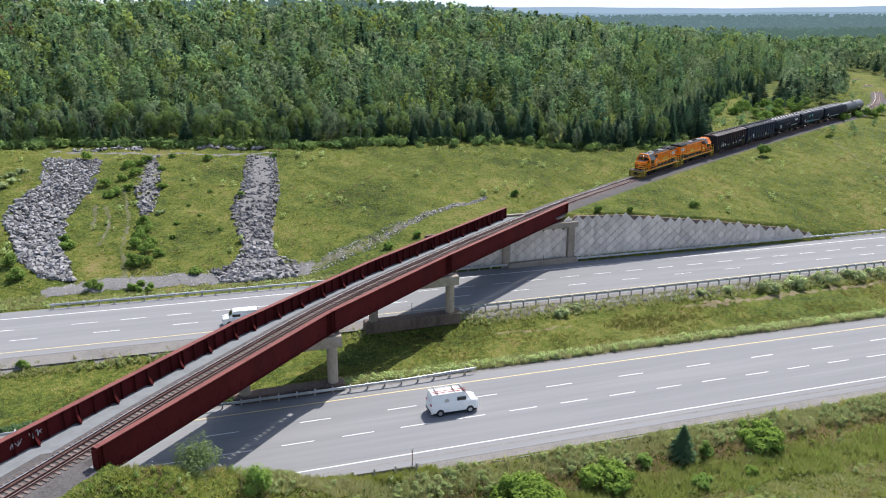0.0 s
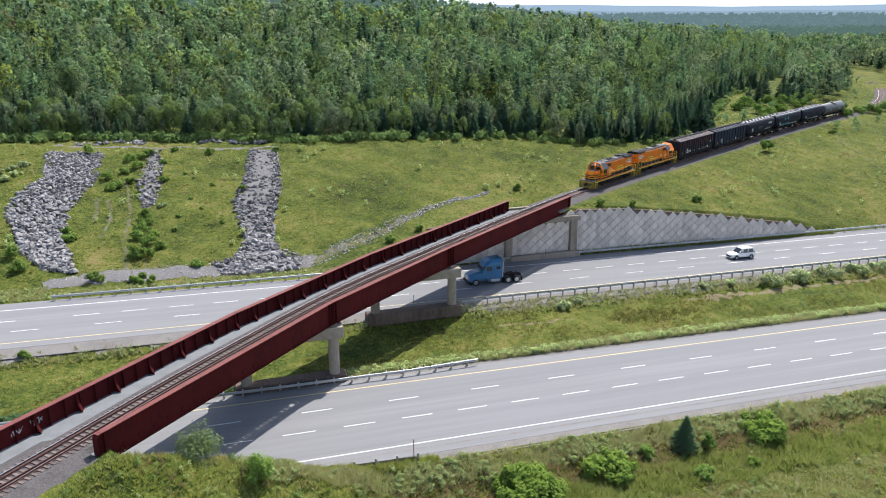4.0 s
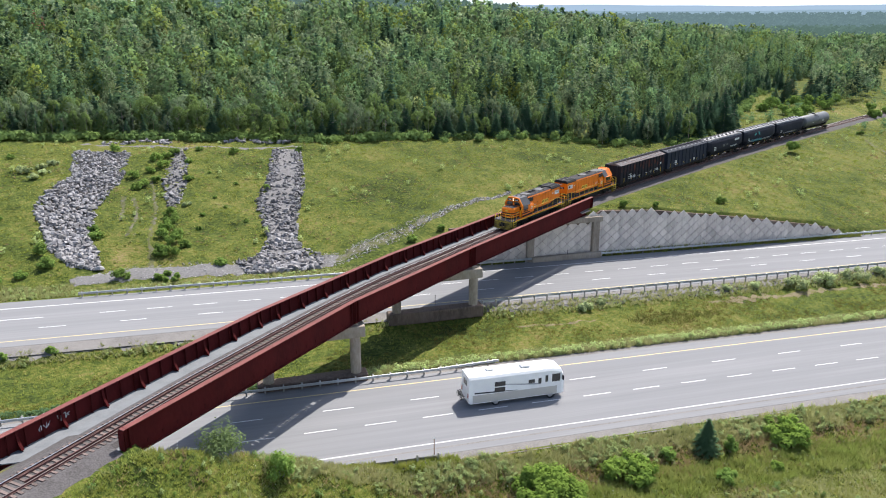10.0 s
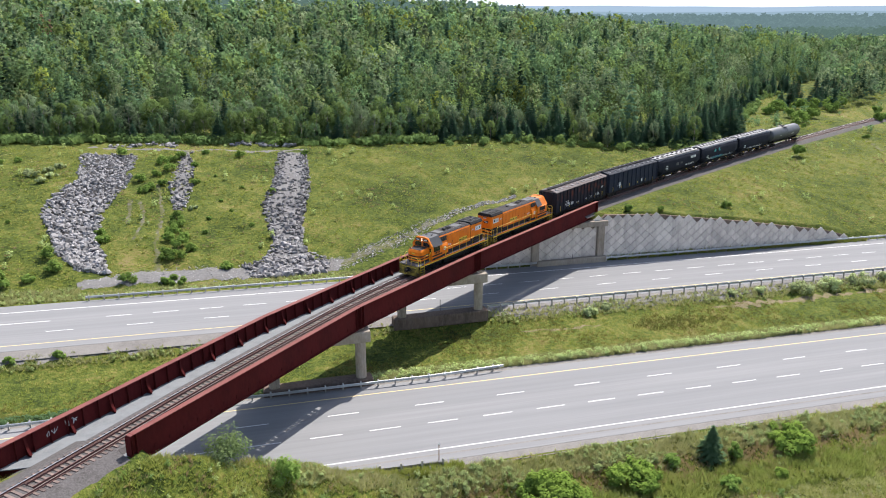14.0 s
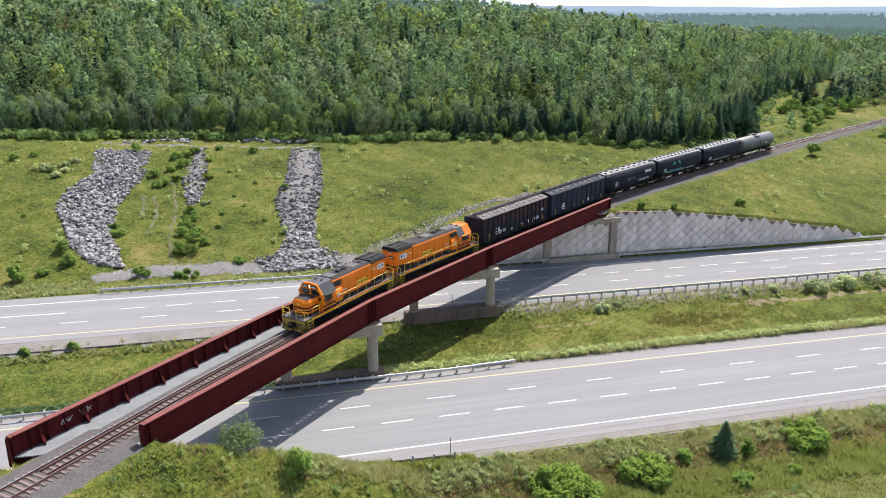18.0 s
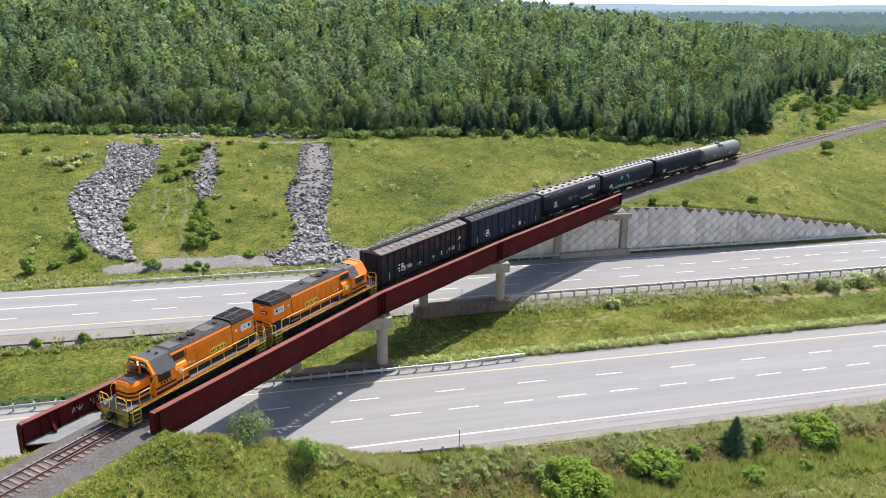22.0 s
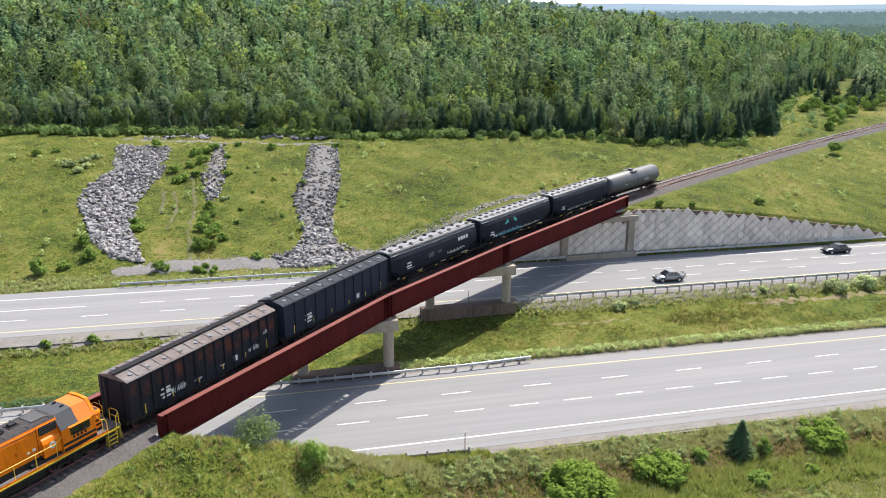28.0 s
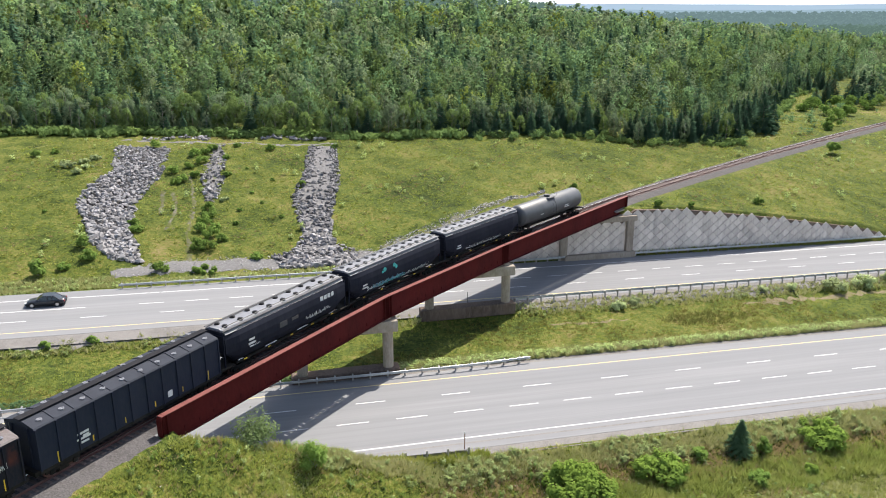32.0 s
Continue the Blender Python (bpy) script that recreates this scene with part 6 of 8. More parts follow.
meadow("verge_weeds", -10, 75, 42, 59, 900, WEED, "weed", "green weeds on the near bank", 0.4, 0.9, keep=lambda x, y: bank_ok(x, y) & (patch(x, y, 2.7, 2.2) > 0.2))
meadow("bank_weeds", -14, 24, 40, 60, 500, WEED, "leaf_hill", "fresh green weeds on the bank by the bridge", 0.3, 0.75, keep=lambda x, y: bank_ok(x, y) & (patch(x, y, 2.4, 1.9) > -0.1))
meadow("dry_grass", -14, 22, 40, 60, 1800, T_SHORT, "blade_dry", "dry grass on the bank by the bridge", 0.7, 1.4, keep=lambda x, y: bank_ok(x, y) & (patch(x, y, 2.9, 6.1) > 0.1))
meadow("verge_weeds", -10, 75, 42, 59, 350, WEED, "leaf_olive", "olive weeds on the near bank", 0.5, 1.1, keep=lambda x, y: bank_ok(x, y) & (patch(x, y, 2.2, 4.2) > 0.3))
meadow("slope_weeds", -45, 36, 111.6, 115.5, 600, WEED, "weed", "pale weeds along the far guard rail", 0.4, 0.9, keep=lambda x, y: (y < 113.4) | (x < -21))
meadow("slope_weeds", -45, 200, 112, 190, 1500, WEED, "weed", "pale leafy weeds on the hillside", 0.8, 2.2, keep=lambda x, y: hill_ok(x, y) & (patch(x, y, 7.0, 6.4) > 0.5))
meadow("clearing_grass", 110, 290, 160, 285, 6000, T_FAR, "blade", "yellow-green grass in the clearing by the line", 0.9, 1.8, keep=lambda x, y: (y < edge_y(x)) & (off_line(x, y)[0] > 4.5))
meadow("clearing_weeds", 120, 290, 165, 285, 1500, WEED, "leaf", "green weeds in the clearing by the line", 1.2, 3.6, keep=lambda x, y: (y < edge_y(x)) & (off_line(x, y)[0] > 6) & (patch(x, y, 8.0, 2.4) > 0.3))

# ---- train: x forward, z from the top of rail ----
def put(parent, name, mt, fn, label="", smooth=False):
    bm = fresh()
    fn(bm)
    return part(name, solid(bm), M[mt], parent, label, smooth)


def boxes(parent, name, mt, *bx, bevel=0.0, label=""):
    def fn(bm):
        for c, s in bx:
            box(bm, c, s, bevel=bevel)
    return put(parent, name, mt, fn, label)


def bar(parent, name, mt, pts, r, seg=6, label=""):
    def fn(bm):
        for a, b in zip(pts, pts[1:]):
            cyl(bm, a, b, r, seg)
    return put(parent, name, mt, fn, label)


def scribble(parent, mt, x0, x1, z0, z1, side, n, seed, r=0.035, label="spray-painted scribble", loops=1):
    """One sprayed line wandering over a wagon's side; side gives the distance out at a height."""
    g = random.Random(seed)

    def fn(bm):
        for k in range(loops):
            pts = []
            for i in range(n):
                f = i / (n - 1)
                z = z0 + (z1 - z0) * (0.5 + 0.5 * math.sin(i * 2.3 + k + g.uniform(-0.6, 0.6)) * g.uniform(0.5, 1.0))
                pts.append((x0 + (x1 - x0) * f + g.uniform(-1, 1) * abs(x1 - x0) / n * 1.4, side(z), z))
            for a, b in zip(pts, pts[1:]):
                if (Vector(a) - Vector(b)).length > 0.02:
                    cyl(bm, a, b, r, 4)
    return put(parent, "spray_scribble", mt, fn, label)


def bogie(parent, x, wheels=2, base=2.6, dia=1.0):
    """A truck: side frames, bolster, springs and its wheels."""
    t = boxes(parent, "truck", "grime", ((x, -1.0, 0.55), (base + 0.9, 0.16, 0.30)), ((x, 1.0, 0.55), (base + 0.9, 0.16, 0.30)),
              ((x, 0, 0.62), (0.5, 2.3, 0.36)), ((x, -1.06, 0.36), (0.7, 0.14, 0.3)), ((x, 1.06, 0.36), (0.7, 0.14, 0.3)), bevel=0.02)
    for i in range(wheels):
        wx = x - base / 2 + base * i / (wheels - 1)
        for sy in (-1, 1):
            put(t, "wheel", "rail", lambda bm: (cyl(bm, (wx, sy * 0.70, dia / 2), (wx, sy * 0.83, dia / 2), dia / 2, 20), cyl(bm, (wx, sy * 0.68, dia / 2), (wx, sy * 0.72, dia / 2), dia / 2 + 0.03, 20)))
            boxes(t, "axle_box", "grime", ((wx, sy * 1.08, dia / 2), (0.34, 0.18, 0.34)), bevel=0.03)
    return t


def coupler(parent, x, sx):
    boxes(parent, "coupler", "grime", ((x + sx * 0.1, 0, 0.85), (0.75, 0.22, 0.26)), ((x + sx * 0.42, 0.05, 0.85), (0.22, 0.34, 0.3)), bevel=0.03)


def locomotive(grey_roof, L, tail, c0, c1):
    e = empty("locomotive", pose(0, 0, 0), "orange and black diesel locomotive with yellow handrails and grey roof" if grey_roof else
              "orange and black diesel locomotive running cab last, orange cab roof", "locomotive", "locomotives of the train")
    h = L / 2 - 0.35                     # to the end of the platforms
    boxes(e, "underframe", "grime", ((0, 0, 1.15), (2 * h - 0.3, 2.6, 0.42)), bevel=0.05)
    put(e, "fuel_tank", "grime", lambda bm: prism(bm, [(-1.25, 1.0), (-1.35, 0.62), (-1.1, 0.36), (1.1, 0.36), (1.35, 0.62), (1.25, 1.0)], -2.3, 2.3))
    for sy in (-1, 1):
        bar(e, "air_reservoir", "black", [(-2.2, sy * 1.28, 1.02), (2.1, sy * 1.28, 1.02)], 0.16, 10)
    boxes(e, "walkway", "walk_grey", ((0, 0, 1.43), (2 * h - 0.1, 3.06, 0.08)))
    for sy in (-1, 1):
        boxes(e, "side_sill", "black", ((0, sy * 1.49, 1.20), (2 * h - 2.4, 0.05, 0.30)))
        boxes(e, "sill_band", "orange", ((0, sy * 1.54, 1.405), (2 * h - 2.2, 0.03, 0.15)))
        boxes(e, "sill_stripe", "yellow", ((0, sy * 1.55, 1.285), (2 * h - 0.5, 0.05, 0.10)))
        boxes(e, "battery_box", "black", ((2.3, sy * 1.2, 1.60), (1.9, 0.34, 0.26)), bevel=0.03)
        boxes(e, "sand_box", "black", ((-4.9, sy * 1.2, 1.6), (1.2, 0.34, 0.26)), bevel=0.03)
    # long hood
    x0, x1 = -h + tail, c0
    cm, cw = (c0 + c1) / 2, c1 - c0
    put(e, "long_hood", "orange", lambda bm: prism(bm, [(-1.12, 1.47), (-1.12, 3.9), (-1.03, 4.10), (-0.9, 4.16), (0.9, 4.16), (1.03, 4.10), (1.12, 3.9), (1.12, 1.47)], x0, x1))
    put(e, "hood_roof", "roof_grey", lambda bm: prism(bm, [(-1.06, 4.08), (-0.93, 4.18), (-0.3, 4.25), (0.3, 4.25), (0.93, 4.18), (1.06, 4.08)], x0 + 2.7, x1 - 0.02))
    rad = put(e, "radiator", "roof_black", lambda bm: prism(bm, [(-1.135, 3.96), (-1.19, 4.02), (-1.17, 4.10), (-0.95, 4.33), (0.95, 4.33), (1.17, 4.10), (1.19, 4.02), (1.135, 3.96)], x0 - 0.05, x0 + 2.7),
              "dark grey flared radiator housing")
    for sy in (-1, 1):
        boxes(rad, "grille_frame", "dark_grey", ((x0 + 1.32, sy * 0.05, 4.36), (2.6, 0.05, 0.06)), ((x0 + 1.32, sy * 0.93, 4.345), (2.6, 0.05, 0.05)))
        for i in range(6):
            boxes(rad, "louvre", "black", ((x0 + 1.32, sy * (0.16 + i * 0.135), 4.345), (2.5, 0.06, 0.04)))
    for x in (x0 + 0.02, x0 + 1.32, x0 + 2.62):
        boxes(rad, "cross_bar", "dark_grey", ((x, 0, 4.365), (0.06, 1.9, 0.05)))
    # fans and stacks along the roof
    for fx in (x1 - 3.3,):
        fan = put(e, "fan_housing", "black", lambda bm: cyl(bm, (fx, 0, 4.2), (fx, 0, 4.38), 0.36, 16))
        put(fan, "fan_cap", "roof_black", lambda bm: cyl(bm, (fx, 0, 4.38), (fx, 0, 4.43), 0.22, 14))
        for k in range(6):
            a = k * math.pi / 3
            bar(fan, "fan_guard", "dark_grey", [(fx + 0.2 * math.cos(a), 0.2 * math.sin(a), 4.41), (fx + 0.42 * math.cos(a), 0.42 * math.sin(a), 4.40)], 0.02, 5)
    stk = boxes(e, "exhaust_stack", "black", ((x1 - 2.3, 0.1, 4.33), (0.5, 0.42, 0.26)), bevel=0.03)
    boxes(stk, "flange", "black", ((x1 - 2.3, 0.1, 4.25), (0.8, 0.7, 0.1)), bevel=0.03)
    boxes(e, "roof_vent", "black", ((x1 - 6.0, 0.0, 4.28), (0.36, 0.3, 0.16)), bevel=0.03)
    boxes(e, "roof_hatch", "dark_grey", ((x1 - 4.8, 0, 4.255), (1.3, 1.2, 0.05)), bevel=0.02)
    boxes(e, "roof_hatch", "dark_grey", ((x1 - 0.9, 0, 4.26), (1.1, 1.3, 0.07)), bevel=0.02)
    for i in range(6):
        boxes(e, "roof_seam", "dark_grey", ((x0 + 3.3 + i * (x1 - x0 - 3.6) / 5, 0, 4.205), (0.05, 1.9, 0.07)))
    for sy in (-1, 1):
        # hood doors, black lower band, intake grille, marks
        nd = int((x1 - 1.6 - x0 - 2.75) / 0.83)
        for i in range(nd):
            d = boxes(e, "hood_door", "orange", ((x0 + 3.17 + i * 0.83, sy * 1.128, 2.85), (0.79, 0.02, 1.72)), bevel=0.006)
            if i % 2 == 0:
                boxes(d, "door_latch", "black", ((x0 + 3.50 + i * 0.83, sy * 1.142, 2.85), (0.05, 0.02, 0.16)))
        boxes(e, "lower_band", "black", (((x0 + x1) / 2, sy * 1.132, 1.70), (x1 - x0 - 0.04, 0.016, 0.46)))
        boxes(e, "step_band", "black", ((x0 + 0.95, sy * 1.134, 2.08), (1.85, 0.016, 0.52)))
        boxes(e, "step_band", "black", ((x0 + 2.3, sy * 1.134, 1.98), (0.9, 0.016, 0.30)))
        boxes(e, "hood_seam", "seam", ((x0 + 2.72, sy * 1.13, 2.9), (0.035, 0.02, 2.0)))
        boxes(e, "hood_seam", "seam", ((x1 - 1.52, sy * 1.13, 2.9), (0.035, 0.02, 2.2)))
        boxes(e, "intake_grille", "black", ((x1 - 0.72, sy * 1.145, 3.62), (1.3, 0.03, 0.62)))
        for i in range(4):
            boxes(e, "grille_slat", "dark_grey", ((x1 - 0.72, sy * 1.165, 3.40 + i * 0.145), (1.26, 0.02, 0.03)))
        # bulged air filter box behind the cab with its round badge
        put(e, "filter_box", "orange", lambda bm: prism(bm, [(sy * 1.1, 1.75), (sy * 1.40, 1.75), (sy * 1.40, 2.72), (sy * 1.30, 2.98), (sy * 1.1, 3.12)], x1 - 1.35, x1 - 0.06))
        bd = put(e, "badge", "letter_white", lambda bm: cyl(bm, (x1 - 0.68, sy * 1.39, 2.45), (x1 - 0.68, sy * 1.415, 2.45), 0.25, 14), "round white badge")
        boxes(bd, "badge_bar", "orange", ((x1 - 0.68, sy * 1.42, 2.45), (0.22, 0.012, 0.14)))
        for q in (((x1 - 1.85, sy * 1.15, 2.62), (0.22, 0.02, 0.16)), ((x1 - 2.25, sy * 1.15, 2.55), (0.18, 0.02, 0.14))):
            boxes(e, "notice_mark", "letter_white", q)
        boxes(e, "sign_panel", "letter_white", ((x0 + 1.0, sy * 1.142, 3.3), (1.3, 0.02, 0.58)), label="white notice panel")
        boxes(e, "notice_mark", "black", ((x0 + 0.65, sy * 1.154, 3.32), (0.22, 0.012, 0.3)))
        for q in (((x0 + 1.2, sy * 1.154, 3.36), (0.55, 0.012, 0.05)), ((x0 + 1.2, sy * 1.154, 3.22), (0.5, 0.012, 0.05))):
            boxes(e, "notice_mark", "dark_grey", q)
        boxes(e, "notice_mark", "letter_white", ((x0 + 2.25, sy * 1.142, 3.32), (0.24, 0.02, 0.2)))
        # long yellow plate with pointed ends and a round middle
        ex = (x0 + x1) / 2 - 0.25
        em = put(e, "emblem", "yellow", lambda bm: (prism(bm, [(ex - 0.98, 2.62), (ex - 0.82, 2.86), (ex - 0.35, 2.88), (ex, 2.76), (ex + 0.35, 2.88), (ex + 0.82, 2.86), (ex + 0.98, 2.62), (ex + 0.82, 2.38), (ex + 0.35, 2.36), (ex, 2.46), (ex - 0.35, 2.36), (ex - 0.82, 2.38)], sy * 1.15 - 0.012, sy * 1.15 + 0.012, "y"),
                                                    cyl(bm, (ex, sy * 1.14, 2.62), (ex, sy * 1.17, 2.62), 0.27, 18)), "yellow lobed plate with black marks")
        for dx, w in ((-0.74, 0.11), (-0.54, 0.09), (-0.36, 0.07), (0.38, 0.07), (0.56, 0.09), (0.76, 0.11)):
            boxes(em, "emblem_bar", "black", ((ex + dx, sy * 1.172, 2.62), (w, 0.014, 0.20)))
        boxes(em, "emblem_bar", "black", ((ex, sy * 1.178, 2.68), (0.22, 0.014, 0.13)))
        boxes(em, "emblem_bar", "black", ((ex, sy * 1.178, 2.50), (0.30, 0.014, 0.07)))
        bar(e, "hood_handrail", "black", [(x0 + 2.8, sy * 1.16, 3.86), (x1 - 1.6, sy * 1.16, 3.86)], 0.02, 5)
    for y in (-0.12, 0.12):
        boxes(e, "rear_lamp", "letter_white", ((x0 - 0.03, y, 3.72), (0.05, 0.18, 0.18)))
    boxes(e, "rear_lamp_hood", "black", ((x0 - 0.05, 0, 3.86), (0.12, 0.56, 0.06)))
    boxes(e, "number_board", "black", ((x0 - 0.03, -0.2, 3.2), (0.05, 0.75, 0.28)))
    boxes(e, "number_plate_bar", "letter_white", ((x0 - 0.06, -0.2, 3.2), (0.012, 0.5, 0.10)))
    for z in (1.75, 2.15):
        boxes(e, "end_stripe", "black", ((x0 - 0.01, 0, z), (0.025, 2.26, 0.22)))
    # cab
    roofm = "roof_grey" if grey_roof else "orange"
    put(e, "cab", "orange", lambda bm: prism(bm, [(-1.5, 1.47), (-1.5, 3.22), (-0.85, 4.16), (0.85, 4.16), (1.5, 3.22), (1.5, 1.47)], c0, c1))
    shape = [(-1.56, 3.18), (-0.88, 4.185), (-0.4, 4.24), (0.4, 4.24), (0.88, 4.185), (1.56, 3.18), (1.5, 3.16), (0.83, 4.13), (-0.83, 4.13), (-1.5, 3.16)]
    split = c1 - 0.12 if grey_roof else c0 + 1.3
    put(e, "cab_roof", "cab_grey", lambda bm: prism(bm, shape, c0 - 0.06, split), "satin grey peaked cab roof")
    if not grey_roof:
        put(e, "cab_roof", "faded_orange", lambda bm: prism(bm, shape, split, c1 + 0.1), "faded orange front of the cab roof")
    # raised orange brow over the windscreens, with lamps and number boards
    put(e, "cab_brow", "orange", lambda bm: prism(bm, [(-1.50, 3.30), (-0.86, 4.26), (-0.35, 4.33), (0.35, 4.33), (0.86, 4.26), (1.50, 3.30), (1.44, 3.22), (0.80, 3.72), (-0.80, 3.72), (-1.44, 3.22)], c1 - 0.14, c1 + 0.10))
    for sy in (-1, 1):
        nb = boxes(e, "number_board", "black", ((c1 + 0.12, sy * 0.58, 3.96), (0.10, 0.72, 0.28)), bevel=0.02)
        boxes(nb, "number_plate_bar", "letter_white", ((c1 + 0.176, sy * 0.58, 3.96), (0.012, 0.50, 0.13)))
        w = boxes(e, "side_window", "glass", ((cm + 0.1, sy * 1.508, 2.86), (cw * 0.6, 0.02, 0.56)), bevel=0.006)
        boxes(w, "window_frame", "black", ((cm + 0.1, sy * 1.512, 2.86), (0.07, 0.03, 0.6)), ((cm + 0.1, sy * 1.512, 2.56), (cw * 0.63, 0.03, 0.06)), ((cm + 0.1, sy * 1.512, 3.15), (cw * 0.63, 0.03, 0.06)))
        boxes(w, "arm_rest", "black", ((cm + 0.1, sy * 1.56, 2.53), (cw * 0.5, 0.12, 0.05)))
        boxes(e, "cab_stripe", "black", ((cm, sy * 1.508, 2.02), (cw - 0.05, 0.02, 0.18)))
        boxes(e, "cab_stripe", "black", ((cm, sy * 1.508, 1.62), (cw - 0.05, 0.02, 0.26)))
        for i in range(4):
            boxes(e, "number_stroke", "black", ((cm - 0.45 + i * 0.3, sy * 1.51, 2.30), (0.16, 0.02, 0.2)))
        boxes(e, "sun_visor", roofm, ((cm, sy * 1.64, 3.20), (cw * 0.66, 0.26, 0.04)))
        ws = boxes(e, "windscreen", "glass", ((c1 + 0.02, sy * 0.66, 3.42), (0.04, 0.92, 0.46)), bevel=0.006)
        boxes(ws, "screen_frame", "black", ((c1 + 0.03, sy * 0.66, 3.17), (0.04, 1.0, 0.05)), ((c1 + 0.03, sy * 0.18, 3.42), (0.04, 0.05, 0.5)))
        bar(ws, "wiper", "black", [(c1 + 0.06, sy * 0.5, 3.66), (c1 + 0.06, sy * 0.8, 3.25)], 0.012, 4)
        dr = boxes(e, "cab_door", "orange", ((c1 + 0.02, sy * 1.24, 2.30), (0.04, 0.44, 1.6)), bevel=0.01)
        boxes(dr, "door_window", "glass", ((c1 + 0.045, sy * 1.24, 2.78), (0.02, 0.26, 0.46)))
        boxes(dr, "door_frame", "seam", ((c1 + 0.03, sy * 1.01, 2.30), (0.03, 0.03, 1.6)))
        # stepped crest where the cab roof meets the hood
        boxes(e, "roof_antenna", "black", ((cm - 0.3, sy * 0.4, 4.30), (0.25, 0.12, 0.1)))
    for z in (3.86, 4.06):
        boxes(e, "headlight", "headlight", ((c1 + 0.12, 0.0, z), (0.08, 0.13, 0.13)), bevel=0.02)
    # short nose with chamfered corners
    n1 = h - 0.95

    def nose(bm, lo, hi, grow=0.0, back=0.0):
        pts = [(c1 - back, -1.02 - grow), (n1 - 0.34, -1.02 - grow), (n1 + grow, -0.60 - grow * 0.5), (n1 + grow, 0.60 + grow * 0.5), (n1 - 0.34, 1.02 + grow), (c1 - back, 1.02 + grow)]
        a = [bm.verts.new((x, y, lo)) for x, y in pts]
        b = [bm.verts.new((x, y, hi)) for x, y in pts]
        bm.faces.new(a[::-1])
        bm.faces.new(b)
        for i in range(6):
            bm.faces.new((a[i], a[(i + 1) % 6], b[(i + 1) % 6], b[i]))
        return b

    def nose_body(bm):
        b = nose(bm, 1.47, 2.82)
        top = [bm.verts.new((v.co.x - (0.20 if v.co.x > c1 + 0.1 else 0), v.co.y * 0.88, 3.06)) for v in b]
        bm.faces.new(top)
        for i in range(6):
            bm.faces.new((b[i], b[(i + 1) % 6], top[(i + 1) % 6], top[i]))
    put(e, "nose", "orange", nose_body)
    put(e, "nose_top", "roof_grey", lambda bm: prism(bm, [(-0.86, 3.062), (-0.7, 3.10), (0.7, 3.10), (0.86, 3.062)], c1 + 0.05, n1 - 0.30), "dark anti-glare panel")
    put(e, "nose_hatch", "dark_grey", lambda bm: box(bm, ((c1 + n1) / 2 - 0.1, 0.2, 3.11), (0.5, 0.5, 0.05), bevel=0.015))
    for z, hh in ((2.30, 0.16), (1.98, 0.16), (1.60, 0.24)):
        put(e, "nose_stripe", "black", lambda bm: nose(bm, z - hh / 2, z + hh / 2, 0.012, -0.01))
    boxes(e, "nose_badge", "yellow", ((n1 + 0.012, 0, 2.64), (0.02, 0.42, 0.16)), bevel=0.005)
    # end platforms, pilots, steps, rails
    for sx in (-1, 1):
        plt = boxes(e, "pilot", "dirty_yellow", ((sx * (h - 0.12), 0, 0.98), (0.20, 2.9, 0.78)), bevel=0.05, label="grimy yellow pilot plate")
        put(plt, "plough", "dirty_yellow", lambda bm: [prism(bm, [(sy_ * 0.1, 0.60), (sy_ * 1.3, 0.60), (sy_ * 1.35, 0.22), (sy_ * 0.05, 0.22)], sx * (h - 0.10), sx * (h + 0.14)) for sy_ in (-1, 1)])
        boxes(plt, "draft_pocket", "black", ((sx * (h + 0.0), 0, 0.88), (0.10, 0.62, 0.5)), bevel=0.02)
        coupler(e, sx * (h + 0.05), sx)
        bar(e, "cut_lever", "yellow", [(sx * (h + 0.06), -1.25, 1.22), (sx * (h + 0.06), 1.25, 1.22)], 0.02, 5)
        for y in (-0.55, -0.4, 0.4, 0.55):
            bar(e, "air_hose", "black", [(sx * h, y, 1.0), (sx * (h + 0.2), y * 0.95, 0.78), (sx * (h + 0.14), y * 0.9, 0.42)], 0.028, 5)
        for sy in (-1, 1):
            st = boxes(e, "step_well", "dirty_yellow", ((sx * (h - 0.50), sy * 1.46, 0.74), (0.06, 0.16, 1.3)), ((sx * (h - 1.2), sy * 1.46, 0.74), (0.06, 0.16, 1.3)), ((sx * (h - 0.85), sy * 1.22, 0.74), (0.76, 0.04, 1.3)))
            for z in (0.25, 0.58, 0.9, 1.2):
                boxes(st, "tread", "walk_grey", ((sx * (h - 0.85), sy * 1.38, z), (0.62, 0.30, 0.04)))
                boxes(st, "tread_edge", "yellow", ((sx * (h - 0.85), sy * 1.54, z), (0.62, 0.02, 0.05)))
            bar(e, "end_handrail", "yellow", [(sx * (h - 0.05), sy * 0.38, 1.45), (sx * (h - 0.05), sy * 0.38, 2.30), (sx * (h - 0.05), sy * 0.55, 2.45), (sx * (h - 0.05), sy * 1.20, 2.45), (sx * (h - 0.12), sy * 1.42, 2.25), (sx * (h - 0.12), sy * 1.42, 1.45)], 0.03)
            bar(e, "end_handrail", "yellow", [(sx * (h - 0.05), sy * 0.38, 1.95), (sx * (h - 0.12), sy * 1.42, 1.95)], 0.022)
            bar(e, "stair_rail", "yellow", [(sx * (h - 0.48), sy * 1.54, 0.5), (sx * (h - 0.45), sy * 1.54, 2.2), (sx * (h - 0.2), sy * 1.46, 2.35)], 0.028)
            boxes(e, "ditch_light", "dark_grey", ((sx * (h + 0.02), sy * 1.0, 1.6), (0.08, 0.15, 0.15)), bevel=0.02)
    for sy in (-1, 1):
        xs = [-h + 1.35] + [-h + 2.4 + i * 1.52 for i in range(int((c0 + h - 2.4) / 1.52) + 1)]
